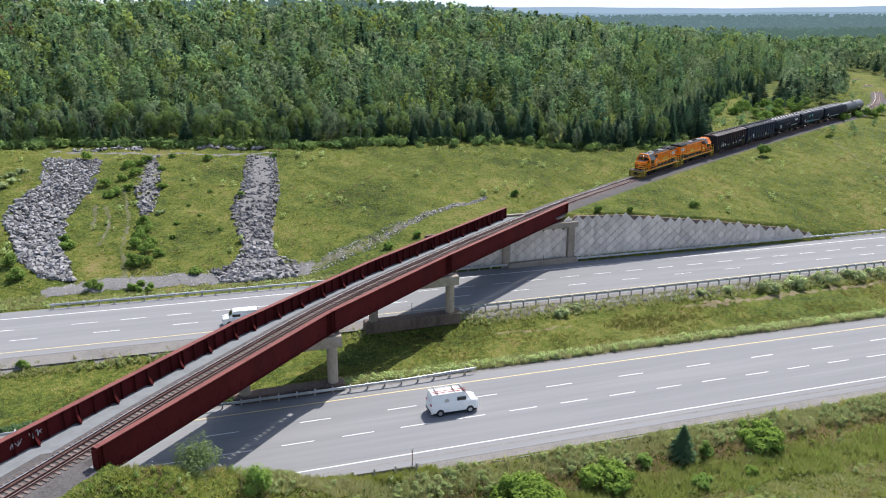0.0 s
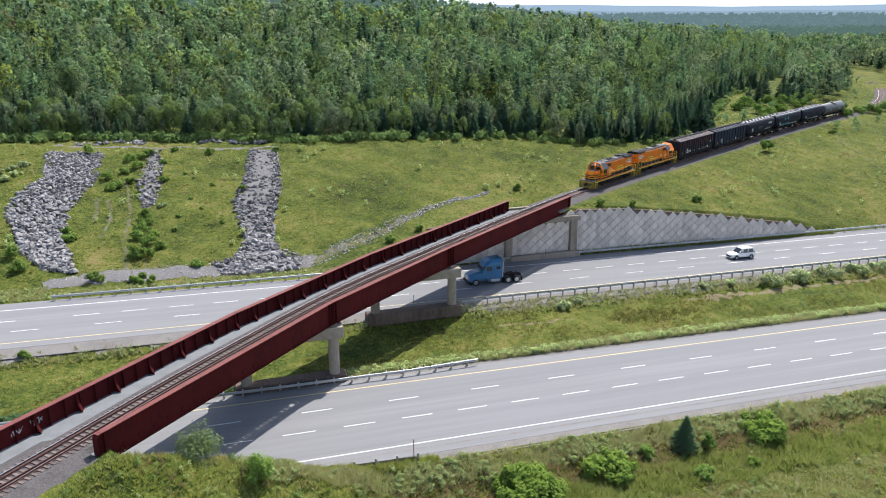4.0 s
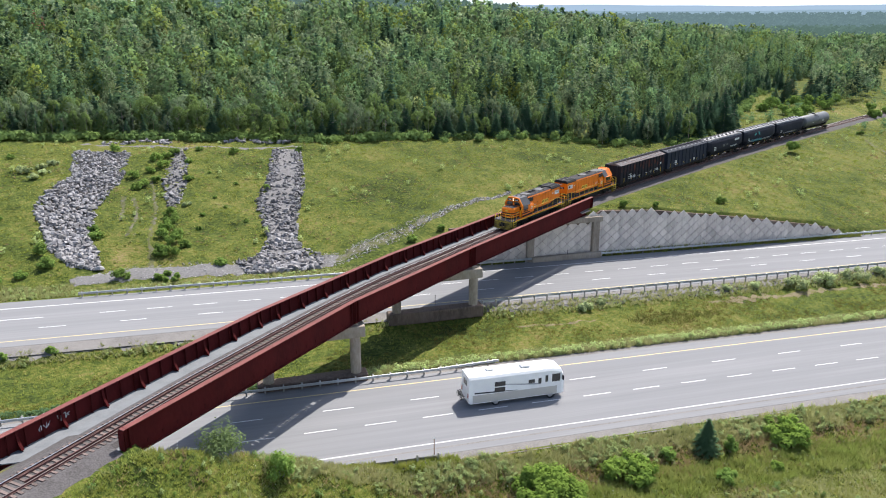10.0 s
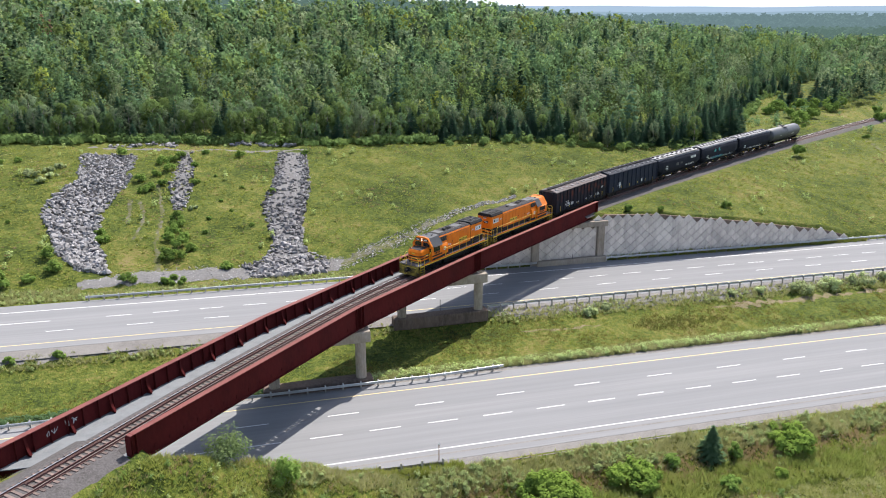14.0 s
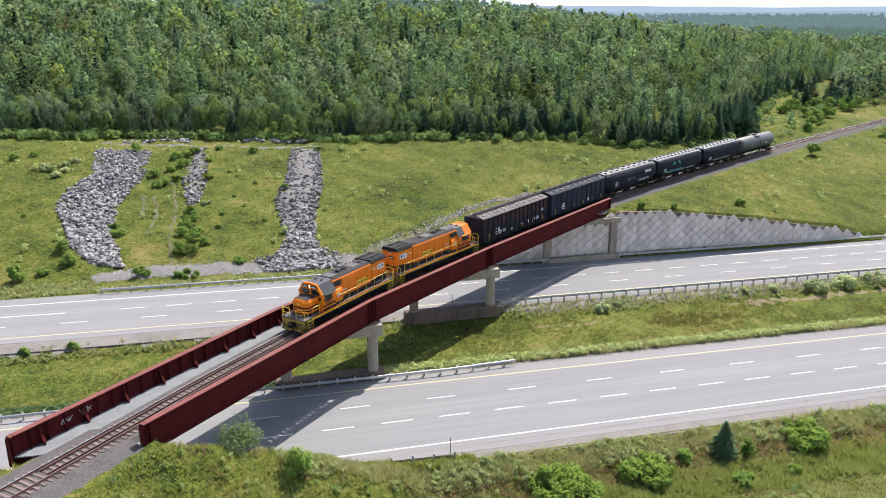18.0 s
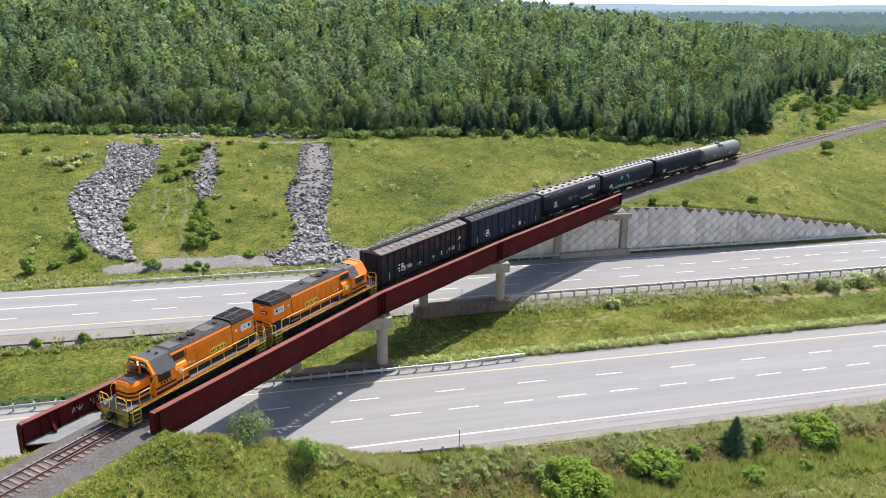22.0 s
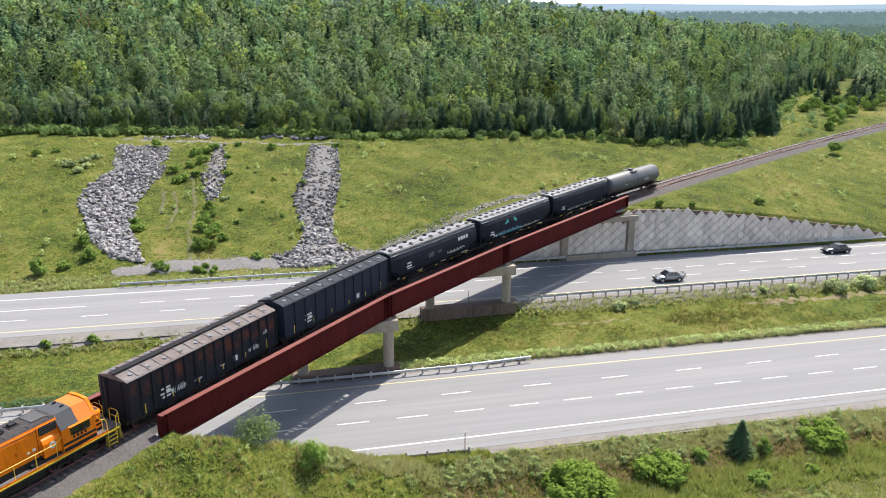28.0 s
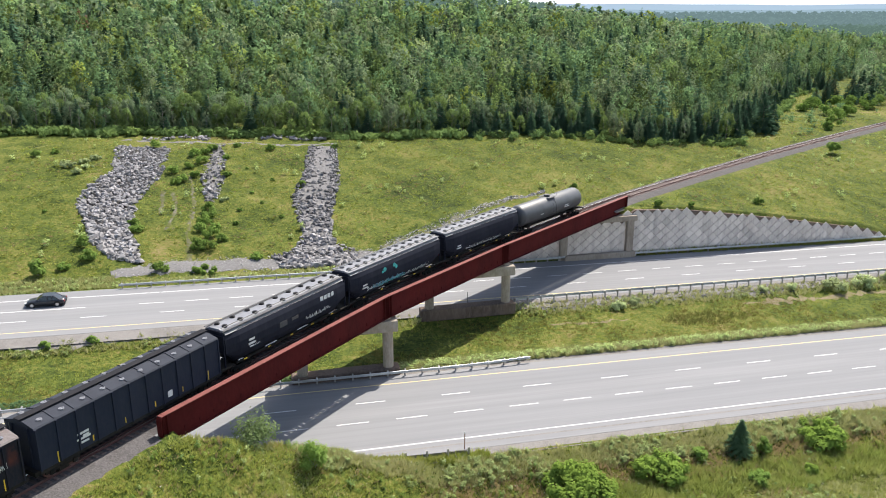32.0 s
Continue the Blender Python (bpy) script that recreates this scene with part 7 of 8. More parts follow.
        for x in xs:
            bar(e, "rail_post", "yellow", [(x, sy * 1.5, 1.45), (x, sy * 1.5, 2.45)], 0.026)
        bar(e, "side_handrail", "yellow", [(-h + 1.22, sy * 1.53, 0.6), (-h + 1.22, sy * 1.53, 2.2), (xs[0] + 0.1, sy * 1.5, 2.45), (xs[-1], sy * 1.5, 2.45), (c0 - 0.05, sy * 1.5, 2.75)], 0.026)
        bar(e, "nose_handrail", "yellow", [(c1 + 0.10, sy * 1.5, 2.95), (c1 + 0.45, sy * 1.5, 2.45), (h - 1.35, sy * 1.5, 2.45), (h - 1.22, sy * 1.53, 2.2), (h - 1.22, sy * 1.53, 0.6)], 0.026)
        bar(e, "nose_post", "yellow", [(c1 + 0.5, sy * 1.5, 1.45), (c1 + 0.5, sy * 1.5, 2.45)], 0.026)
    for x in (-h + 3.6, h - 3.6):
        t = bogie(e, x, 2, 2.75, 1.02)
        for sy in (-1, 1):
            bar(t, "brake_cylinder", "grime", [(x - 0.7, sy * 1.16, 0.75), (x - 0.35, sy * 1.16, 0.75)], 0.12, 10)
            for k in (-0.28, 0.28):
                bar(t, "spring", "grime", [(x + k, sy * 1.12, 0.25), (x + k, sy * 1.12, 0.52)], 0.10, 8)
    return e


def box_hopper(L, body, roof, label, ribs, marks=True, height=4.55):
    """Square-sided covered hopper with outside ribs."""
    e = empty("covered_hopper", pose(0, 0, 0), label, "freight car", "freight cars of the train")
    h = L / 2 - 0.55
    W, zb, zt = 1.5, 1.15, height - 0.35
    put(e, "body", body, lambda bm: prism(bm, [(-W, zb), (-W, zt), (-W + 0.1, zt + 0.08), (W - 0.1, zt + 0.08), (W, zt), (W, zb), (0.9, 0.75), (-0.9, 0.75)], -h, h))
    put(e, "roof", roof, lambda bm: prism(bm, [(-W - 0.03, zt + 0.02), (-W + 0.06, zt + 0.12), (-0.45, zt + 0.36), (0.45, zt + 0.36), (W - 0.06, zt + 0.12), (W + 0.03, zt + 0.02)], -h - 0.05, h + 0.05))
    n = ribs
    for i in range(n + 1):
        x = -h + 0.04 + (2 * h - 0.08) * i / n
        for sy in (-1, 1):
            boxes(e, "side_rib", body, ((x, sy * (W + 0.045), (zb + zt) / 2), (0.11, 0.10, zt - zb)))
        if 0 < i < n:
            put(e, "roof_rib", roof, lambda bm: prism(bm, [(-W + 0.06, zt + 0.13), (-0.45, zt + 0.375), (0.45, zt + 0.375), (W - 0.06, zt + 0.13), (W - 0.06, zt + 0.17), (0.45, zt + 0.42), (-0.45, zt + 0.42), (-W + 0.06, zt + 0.17)], x - 0.04, x + 0.04))
    boxes(e, "running_board", "roof_black", ((0, 0.0, zt + 0.50), (2 * h + 0.3, 0.62, 0.05)), ((0, 0, zt + 0.42), (2 * h, 0.1, 0.12)))
    for i in range(10):
        x = -h + 0.8 + (2 * h - 1.6) * i / 9
        for sy in (-1, 1):
            hb = put(e, "hatch_cover", "pale_roof", lambda bm: (cyl(bm, (x, sy * 0.92, zt + 0.2), (x, sy * 0.92, zt + 0.30), 0.2, 10), box(bm, (x, sy * 0.92, zt + 0.31), (0.4, 0.06, 0.04))))
    for i in range(3):
        x = -h + 3.6 + (2 * h - 7.2) * i / 2
        put(e, "discharge_chute", "grime", lambda bm: bmesh.ops.create_cone(bm, cap_ends=True, segments=4, radius1=0.5, radius2=1.5, depth=0.75, matrix=Matrix.Translation((x, 0, 0.72)) @ pose(0, 0, 0, 0, 0, 45)))
    for sx in (-1, 1):
        boxes(e, "end_sill", "grime", ((sx * (h + 0.15), 0, 1.0), (0.35, 2.7, 0.35)))
        boxes(e, "end_post", body, ((sx * (h + 0.04), -0.8, 2.7), (0.09, 0.12, 2.9)), ((sx * (h + 0.04), 0.8, 2.7), (0.09, 0.12, 2.9)))
        bar(e, "end_ladder", "dark_grey", [(sx * (h + 0.12), -1.3, 1.1), (sx * (h + 0.12), -1.3, zt)], 0.025)
        bar(e, "end_ladder", "dark_grey", [(sx * (h + 0.12), -0.95, 1.1), (sx * (h + 0.12), -0.95, zt)], 0.025)
        coupler(e, sx * (h + 0.2), sx)
        bogie(e, sx * (h - 1.9), 2, 1.78, 0.9)
    for sy in (-1, 1):
        boxes(e, "side_sill", "grime", ((0, sy * 1.42, 1.05), (2 * h, 0.12, 0.3)))
        for i in range(6):
            boxes(e, "reflector", "yellow", ((-h + 1.35 + i * (2 * h - 2.7) / 5, sy * (W + 0.012), 1.55), (0.07, 0.02, 0.42 if 0 < i < 5 else 0.8)))
        for dx, z, w in ((3.4, 2.35, 0.9), (3.4, 1.95, 1.1), (3.4, 1.65, 0.8), (3.6, 2.1, 0.5)):
            boxes(e, "stencil_bar", "letter_white", ((h - dx, sy * (W + 0.01), z), (w, 0.015, 0.16)))
        boxes(e, "stencil_panel", "letter_white", ((-h * 0.35, sy * (W + 0.01), 1.75), (0.45, 0.015, 0.5)))
        if marks:
            flat = lambda z: sy * (W + 0.012)
            for q, (dx, w, z0, z1, n) in enumerate(((3.9, 1.5, 1.45, 2.15, 60), (6.3, 0.8, 1.5, 1.8, 24), (9.2, 0.6, 1.6, 1.9, 20), (12.6, 1.3, 1.5, 2.1, 55), (14.6, 0.7, 2.5, 3.0, 22))):
                scribble(e, "letter_white", h - dx, h - dx - w, z0, z1, flat, n, 31 + q, 0.016, "white sprayed scribble")
    return e


def round_hopper(L, roof, label, marks, hatches=9, height=4.55, hatch="black", board="dark_grey", sprays=()):
    """Curved-side covered hopper with a hatch trough along the roof."""
    e = empty("covered_hopper", pose(0, 0, 0), label, "freight car", "freight cars of the train")
    h = L / 2 - 0.55
    half = [(0.55, 0.95), (1.05, 1.25), (1.40, 1.75), (1.53, 2.35), (1.53, 3.0), (1.45, 3.6), (1.25, 4.05), (0.95, height - 0.28)]
    prof = [(-u, w) for u, w in half] + [(u, w) for u, w in half[::-1]]

    def shell(bm):
        rings = []
        for x, k, lift in ((-h, 0.88, 1.35), (-h + 1.5, 1.0, 0.0), (h - 1.5, 1.0, 0.0), (h, 0.88, 1.35)):
            rings.append([bm.verts.new((x, u * k, max(w, 1.0 + lift) if lift else w)) for u, w in prof])
        n = len(prof)
        for a, b in zip(rings, rings[1:]):
            for i in range(n):
                bm.faces.new((a[i], a[(i + 1) % n], b[(i + 1) % n], b[i]))
        bm.faces.new(rings[0])
        bm.faces.new(rings[-1])
    put(e, "body", "black_car", shell)
    rt = height - 0.30
    put(e, "roof", roof, lambda bm: prism(bm, [(-1.27, 4.03), (-0.96, rt + 0.03), (-0.5, rt + 0.17), (0.5, rt + 0.17), (0.96, rt + 0.03), (1.27, 4.03), (0.9, 4.0), (-0.9, 4.0)], -h + 0.15, h - 0.15))
    for sy in (-1, 1):
        bar(e, "roof_rail", "dark_grey", [(-h + 0.2, sy * 0.75, rt + 0.28), (h - 0.2, sy * 0.75, rt + 0.28)], 0.04)
        boxes(e, "running_board", board, ((0, sy * 1.05, rt + 0.1), (2 * h - 0.2, 0.3, 0.04)))
    for i in range(hatches):
        x = -h + 0.9 + (2 * h - 1.8) * i / (hatches - 1)
        for sy in (-1, 1):
            put(e, "hatch_cover", hatch, lambda bm: (cyl(bm, (x, sy * 0.46, rt + 0.14), (x, sy * 0.46, rt + 0.28), 0.25, 12), cyl(bm, (x, sy * 0.46, rt + 0.28), (x, sy * 0.46, rt + 0.33), 0.16, 10)))
    for i in range(3):
        x = -h + 3.8 + (2 * h - 7.6) * i / 2
        put(e, "discharge_chute", "grime", lambda bm: bmesh.ops.create_cone(bm, cap_ends=True, segments=4, radius1=0.45, radius2=1.6, depth=0.9, matrix=Matrix.Translation((x, 0, 0.75)) @ pose(0, 0, 0, 0, 0, 45)))
    boxes(e, "centre_sill", "grime", ((0, 0, 0.95), (2 * h, 0.5, 0.35)))
    for sx in (-1, 1):
        boxes(e, "end_platform", "grime", ((sx * (h - 0.1), 0, 1.08), (1.6, 2.8, 0.16)), bevel=0.02)
        boxes(e, "end_frame", "black_car", ((sx * (h + 0.08), -1.2, 2.5), (0.10, 0.12, 2.9)), ((sx * (h + 0.08), 1.2, 2.5), (0.10, 0.12, 2.9)), ((sx * (h + 0.08), 0, 3.9), (0.08, 2.4, 0.1)))
        for i in range(8):
            bar(e, "ladder_rung", "dark_grey", [(sx * (h + 0.16), -1.3, 1.35 + i * 0.34), (sx * (h + 0.16), -0.85, 1.35 + i * 0.34)], 0.022)
        coupler(e, sx * (h + 0.2), sx)
        bogie(e, sx * (h - 1.9), 2, 1.78, 0.9)
    for sy in (-1, 1):
        out = lambda z: sy * (float(np.interp(z, [w_ for _, w_ in half], [u_ for u_, _ in half])) + 0.012)
        for kind, dx, z, w, hh in marks:
            if kind == "teal":
                put(e, "painted_mark", kind, lambda bm: cyl(bm, (h - dx, out(z) - sy * 0.02, z), (h - dx, out(z) + sy * 0.015, z), hh / 2, 10), "sprayed teal blob")
            else:
                boxes(e, "stencil_bar", kind, ((h - dx, out(z), z), (w, 0.03, hh)))
        for q, (kind, dx, w, z0, z1, n, r) in enumerate(sprays):
            scribble(e, kind, h - dx, h - dx - w, z0, z1, out, n, 50 + q, r)
        boxes(e, "side_sill", "grime", ((0, sy * 1.25, 1.12), (2 * h - 2.2, 0.1, 0.16)))
        for i in range(5):
            boxes(e, "reflector", "yellow", ((-h + 2.2 + i * (2 * h - 4.4) / 4, sy * 1.31, 1.12), (0.35, 0.03, 0.1)))
    return e


def tank_car(L):
    e = empty("tank_car", pose(0, 0, 0), "grey-black rounded tank car with a paler middle band", "freight car", "freight cars of the train")
    h = L / 2 - 0.65

    def shell(bm):
        rings = []
        for x, k in ((-h, 0.12), (-h + 0.06, 0.45), (-h + 0.22, 0.75), (-h + 0.5, 0.95), (-h + 0.8, 1.0), (h - 0.8, 1.0), (h - 0.5, 0.95), (h - 0.22, 0.75), (h - 0.06, 0.45), (h, 0.12)):
            rings.append([bm.verts.new((x, 1.5 * k * math.cos(a), 2.72 + 1.5 * k * math.sin(a))) for a in np.linspace(0, 2 * math.pi, 28, endpoint=False)])
        for a, b in zip(rings, rings[1:]):
            for i in range(28):
                bm.faces.new((a[i], a[(i + 1) % 28], b[(i + 1) % 28], b[i]))
        bm.faces.new(rings[0])
        bm.faces.new(rings[-1])
    put(e, "tank", "tank_grey", shell, smooth=True)
    put(e, "middle_band", "tank_grey", lambda bm: [box(bm, (0.1, 1.512 * math.cos(a), 2.72 + 1.512 * math.sin(a)), (0.9, 0.02, 0.36), m=None) for a in ()] or cyl(bm, (-0.35, 0, 2.72), (0.35, 0, 2.72), 1.512, 28))
    put(e, "dome", "dark_grey", lambda bm: cyl(bm, (0, 0, 4.1), (0, 0, 4.5), 0.42, 16))
    boxes(e, "dome_platform", "dark_grey", ((0, 0.75, 4.2), (1.9, 0.5, 0.05)), ((0, -0.75, 4.2), (1.9, 0.5, 0.05)))
    for sy in (-1, 1):
        bar(e, "platform_rail", "dark_grey", [(-0.95, sy * 1.0, 4.2), (-0.95, sy * 1.0, 4.7), (0.95, sy * 1.0, 4.7), (0.95, sy * 1.0, 4.2)], 0.025)
        bar(e, "side_ladder", "dark_grey", [(-0.3, sy * 1.52, 1.1), (-0.3, sy * 1.56, 2.9), (-0.3, sy * 1.0, 4.2)], 0.025)
        for dx, z, w in ((-3.2, 2.6, 1.1), (-3.2, 2.35, 1.4), (3.4, 2.5, 0.8)):
            boxes(e, "stencil_bar", "letter_white", ((dx, sy * 1.505, z), (w, 0.02, 0.10)))
    boxes(e, "centre_sill", "grime", ((0, 0, 0.98), (2 * h + 0.3, 0.6, 0.4)))
    for sx in (-1, 1):
        boxes(e, "saddle", "grime", ((sx * (h - 1.9), 0, 1.3), (0.8, 2.3, 0.5)), bevel=0.05)
        boxes(e, "end_platform", "grime", ((sx * (h + 0.1), 0, 1.15), (0.6, 2.9, 0.12)))
        bar(e, "end_rail", "dark_grey", [(sx * (h + 0.3), -1.4, 1.15), (sx * (h + 0.3), -1.4, 2.1), (sx * (h + 0.3), 1.4, 2.1), (sx * (h + 0.3), 1.4, 1.15)], 0.025)
        coupler(e, sx * (h + 0.3), sx)
        bogie(e, sx * (h - 1.6), 2, 1.78, 0.9)
    return e


G4 = [("teal", 5.6, 3.25, 0.75, 0.55), ("teal", 5.2, 3.1, 0.4, 0.3), ("teal", 7.3, 3.35, 0.7, 0.5), ("teal", 7.6, 3.1, 0.6, 0.4), ("letter_white", 2.2, 2.5, 0.7, 0.14), ("letter_white", 2.2, 2.2, 0.9, 0.14)]
P4 = (("blue_spray", 3.6, 5.2, 1.55, 2.25, 60, 0.055), ("teal", 4.6, 4.6, 1.6, 2.0, 40, 0.05), ("letter_white", 2.6, 3.0, 1.5, 2.2, 26, 0.035), ("letter_white", 8.8, 5.0, 1.45, 2.0, 40, 0.03))
P3 = (("letter_white", 10.2, 3.6, 1.8, 2.4, 34, 0.03), ("letter_white", 3.2, 0.7, 2.0, 2.2, 8, 0.02))
P5 = (("letter_white", 4.0, 7.4, 1.4, 1.95, 60, 0.035), ("dark_grey", 3.6, 8.0, 1.5, 2.1, 40, 0.04))
G3 = [("letter_white", 12.6, 3.3, 0.42, 0.42), ("letter_white", 13.15, 3.3, 0.42, 0.42), ("letter_white", 13.7, 3.3, 0.42, 0.42), ("letter_white", 14.25, 3.3, 0.36, 0.42),
      ("letter_white", 2.9, 2.75, 0.7, 0.18), ("letter_white", 2.9, 2.4, 0.9, 0.18), ("letter_white", 2.9, 2.1, 0.5, 0.10)]
G3 += [("dark_grey", 7.0, 2.7, 1.0, 0.5), ("dark_grey", 8.6, 2.75, 0.9, 0.3)]
G5 = [("letter_white", 2.4, 2.4, 0.7, 0.14), ("letter_white", 2.4, 2.1, 0.9, 0.14)]

TRAIN = [(locomotive(True, 16.3, 1.2, 2.9, 5.0), 16.3, False), (locomotive(False, 17.4, 0.5, 3.7, 6.3), 17.4, True),
         (box_hopper(17.4, "rusty_car", "rusty_roof", "black ribbed covered hopper with rust patches and spray marks", 15), 17.4, False),
         (box_hopper(17.7, "navy_car", "navy_roof", "blue-black ribbed covered hopper with yellow reflectors", 11, False), 17.7, False),
         (round_hopper(17.6, "pale_roof", "black curved-side covered hopper with dusty grey roof and white stencils", G3, sprays=P3), 17.6, False),
         (round_hopper(17.6, "pale_roof", "black curved-side covered hopper with teal and blue spray paint", G4, 12, hatch="tank_grey", board="pale_roof", sprays=P4), 17.6, False),
         (round_hopper(16.9, "pale_roof", "short black curved-side covered hopper with white spray marks", G5, 10, hatch="tank_grey", board="pale_roof", sprays=P5), 16.9, False),
         (tank_car(17.5), 17.5, False)]

# ---- road vehicles: x forward, z from the road ----
def wheel_set(e, xs, half, r, w=0.24, rim="rim"):
    for x in xs:
        for sy in (-1, 1):
            t = put(e, "wheel", "tyre", lambda bm: cyl(bm, (x, sy * (half - w), r), (x, sy * half, r), r, 18))
            put(t, "rim", rim, lambda bm: cyl(bm, (x, sy * (half - 0.02), r), (x, sy * (half + 0.012), r), r * 0.62, 12))


def loft(bm, stations, seg=None):
    """A body through cross sections: (x, [(half width, z), ...]) from the sill up."""
    rings = []
    for x, prof in stations:
        rings.append([bm.verts.new((x, -u, z)) for u, z in prof] + [bm.verts.new((x, u, z)) for u, z in prof[::-1]])
    n = len(rings[0])
    for a, b in zip(rings, rings[1:]):
        for i in range(n):
            bm.faces.new((a[i], a[(i + 1) % n], b[(i + 1) % n], b[i]))
    bm.faces.new(rings[0])
    bm.faces.new(rings[-1])


def car(name, label, category, paint, L, W, H, kind="suv", extra=None):
    e = empty(name, pose(0, 0, 0), label, category, "road traffic")
    h, w, r = L / 2, W / 2, 0.34 if kind != "pickup" else 0.39
    belt = H * 0.62
    sill = 0.28

    def sec(x, top, k=1.0):
        return (x, [(w * k * 0.92, sill), (w * k, sill + 0.25), (w * k, top - 0.12), (w * k * 0.93, top)])
    hood = belt - 0.06 if kind != "van" else belt + 0.02
    put(e, "body", paint, lambda bm: loft(bm, [sec(-h, belt - 0.12, 0.86), sec(-h + 0.25, belt, 0.97), sec(-h * 0.5, belt), sec(h * 0.25, belt), sec(h * 0.45, hood), sec(h - 0.35, hood - 0.12, 0.97), sec(h - 0.02, hood - 0.32, 0.84)]), smooth=kind != "van")
    boxes(e, "lower_trim", "black", ((0, 0, sill + 0.02), (L - 0.5, W * 0.97, 0.16)), bevel=0.03)
    cabin = {"suv": (-h + 0.12, -h + 0.55, h * 0.12, h * 0.42), "sedan": (-h + 0.55, -h + 1.35, h * 0.08, h * 0.42), "pickup": (-h * 0.22, -h * 0.12, h * 0.25, h * 0.48), "van": (-h + 0.05, -h + 0.18, h * 0.36, h * 0.66)}[kind]

    def cab(bm, g=0.0, lo=0.0, hi=0.0):
        x0, x1, x2, x3 = cabin
        t = H - hi
        loft(bm, [(x0 - g, [(w * 0.90 + g, belt - 0.05 + lo), (w * 0.88 + g, belt + lo)]), (x1 - g, [(w * 0.92 + g, belt - 0.05 + lo), (w * 0.74 + g, t)]), (x2 + g, [(w * 0.92 + g, belt - 0.05 + lo), (w * 0.74 + g, t)]), (x3 + g, [(w * 0.90 + g, belt - 0.05 + lo), (w * 0.88 + g, belt + lo)])])
    if kind == "van":
        put(e, "cargo_body", paint, lambda bm: cab(bm))
        x2, x3 = cabin[2], cabin[3]
        for sy in (-1, 1):
            boxes(e, "side_window", "glass", ((x2 - 0.25, sy * w * 0.875, belt + 0.2), (0.95, 0.08, (H - belt) * 0.42)))
        boxes(e, "windscreen", "glass", (((x2 + x3) / 2 + 0.05, 0, (belt + H) / 2 - 0.02), (0.55, W * 0.74, 0.03)), )
        e.children[-1].matrix_basis = Matrix.Translation(((x2 + x3) / 2 + 0.06, 0, (belt + H) / 2)) @ Matrix.Rotation(math.atan2(H - belt, x3 - x2) , 4, "Y") @ Matrix.Translation((-((x2 + x3) / 2 + 0.05), 0, -((belt + H) / 2 - 0.02)))
    else:
        put(e, "glasshouse", "glass", lambda bm: cab(bm))
        boxes(e, "roof", paint, (((cabin[1] + cabin[2]) / 2, 0, H - 0.015), (cabin[2] - cabin[1] + 0.15, W * 0.76, 0.07)), bevel=0.025)
        for sy in (-1, 1):
            for f in ((0.0, 0.5, 1.0) if kind == "suv" else (0.12, 0.55)):
                x = cabin[1] + (cabin[2] - cabin[1]) * f
                boxes(e, "pillar", paint, ((x, sy * w * 0.835, (belt + H) / 2), (0.09, 0.16, H - belt)))
            bar(e, "windscreen_pillar", paint, [(cabin[3] - 0.02, sy * w * 0.885, belt), (cabin[2], sy * w * 0.745, H - 0.01)], 0.045)
            if kind != "pickup":
                bar(e, "rear_pillar", paint, [(cabin[0] + 0.02, sy * w * 0.885, belt), (cabin[1], sy * w * 0.745, H - 0.01)], 0.07)
    for sy in (-1, 1):
        boxes(e, "headlamp", "letter_white", ((h - 0.16, sy * w * 0.66, hood - 0.24), (0.26, 0.36, 0.14)), bevel=0.03)
        boxes(e, "tail_lamp", "red_lens", ((-h + 0.05, sy * w * 0.76, belt - 0.16), (0.12, 0.26, 0.22)), bevel=0.03)
        boxes(e, "mirror", paint, ((cabin[2] + 0.42, sy * (w + 0.1), belt + 0.06), (0.14, 0.2, 0.14)), bevel=0.03)
    boxes(e, "grille", "black", ((h - 0.03, 0, hood - 0.45), (0.08, W * 0.5, 0.2)))
    boxes(e, "rear_bumper", "black", ((-h + 0.04, 0, sill + 0.2), (0.16, W * 0.86, 0.2)), bevel=0.03)
    wheel_set(e, (-h + L * 0.19, h - L * 0.19), w + 0.02, r)
    for x in (-h + L * 0.19, h - L * 0.19):
        for sy in (-1, 1):
            put(e, "wheel_arch", "black", lambda bm: cyl(bm, (x, sy * (w - 0.16), r + 0.04), (x, sy * (w + 0.006), r + 0.04), r * 1.2, 20))
    if kind == "pickup":
        boxes(e, "load_bed", "black", ((-h * 0.62, 0, belt + 0.005), (L * 0.30, W * 0.78, 0.03)))
        bar(e, "roll_bar", "black", [(-h * 0.28, -w * 0.8, belt), (-h * 0.28, -w * 0.7, H - 0.05), (-h * 0.28, w * 0.7, H - 0.05), (-h * 0.28, w * 0.8, belt)], 0.04)
    if kind in ("suv",):
        for sy in (-1, 1):
            bar(e, "roof_bar", "dark_grey", [(cabin[1] + 0.1, sy * w * 0.66, H + 0.06), (cabin[2] - 0.1, sy * w * 0.66, H + 0.06)], 0.025)
    if extra == "ladders":
        for k, (y, mt, nm) in enumerate(((-0.55, "red_lens", "roof_ladder"), (0.5, "rim", "roof_ladder"))):
            ld = bar(e, nm, mt, [(-h + 0.2, y - 0.18, H + 0.18), (h * 0.45, y - 0.18, H + 0.18)], 0.035)
            bar(ld, "ladder_rail", mt, [(-h + 0.2, y + 0.18, H + 0.18), (h * 0.45, y + 0.18, H + 0.18)], 0.035)
            for i in range(9):
                bar(ld, "rung", mt, [(-h + 0.4 + i * 0.38, y - 0.18, H + 0.18), (-h + 0.4 + i * 0.38, y + 0.18, H + 0.18)], 0.02)
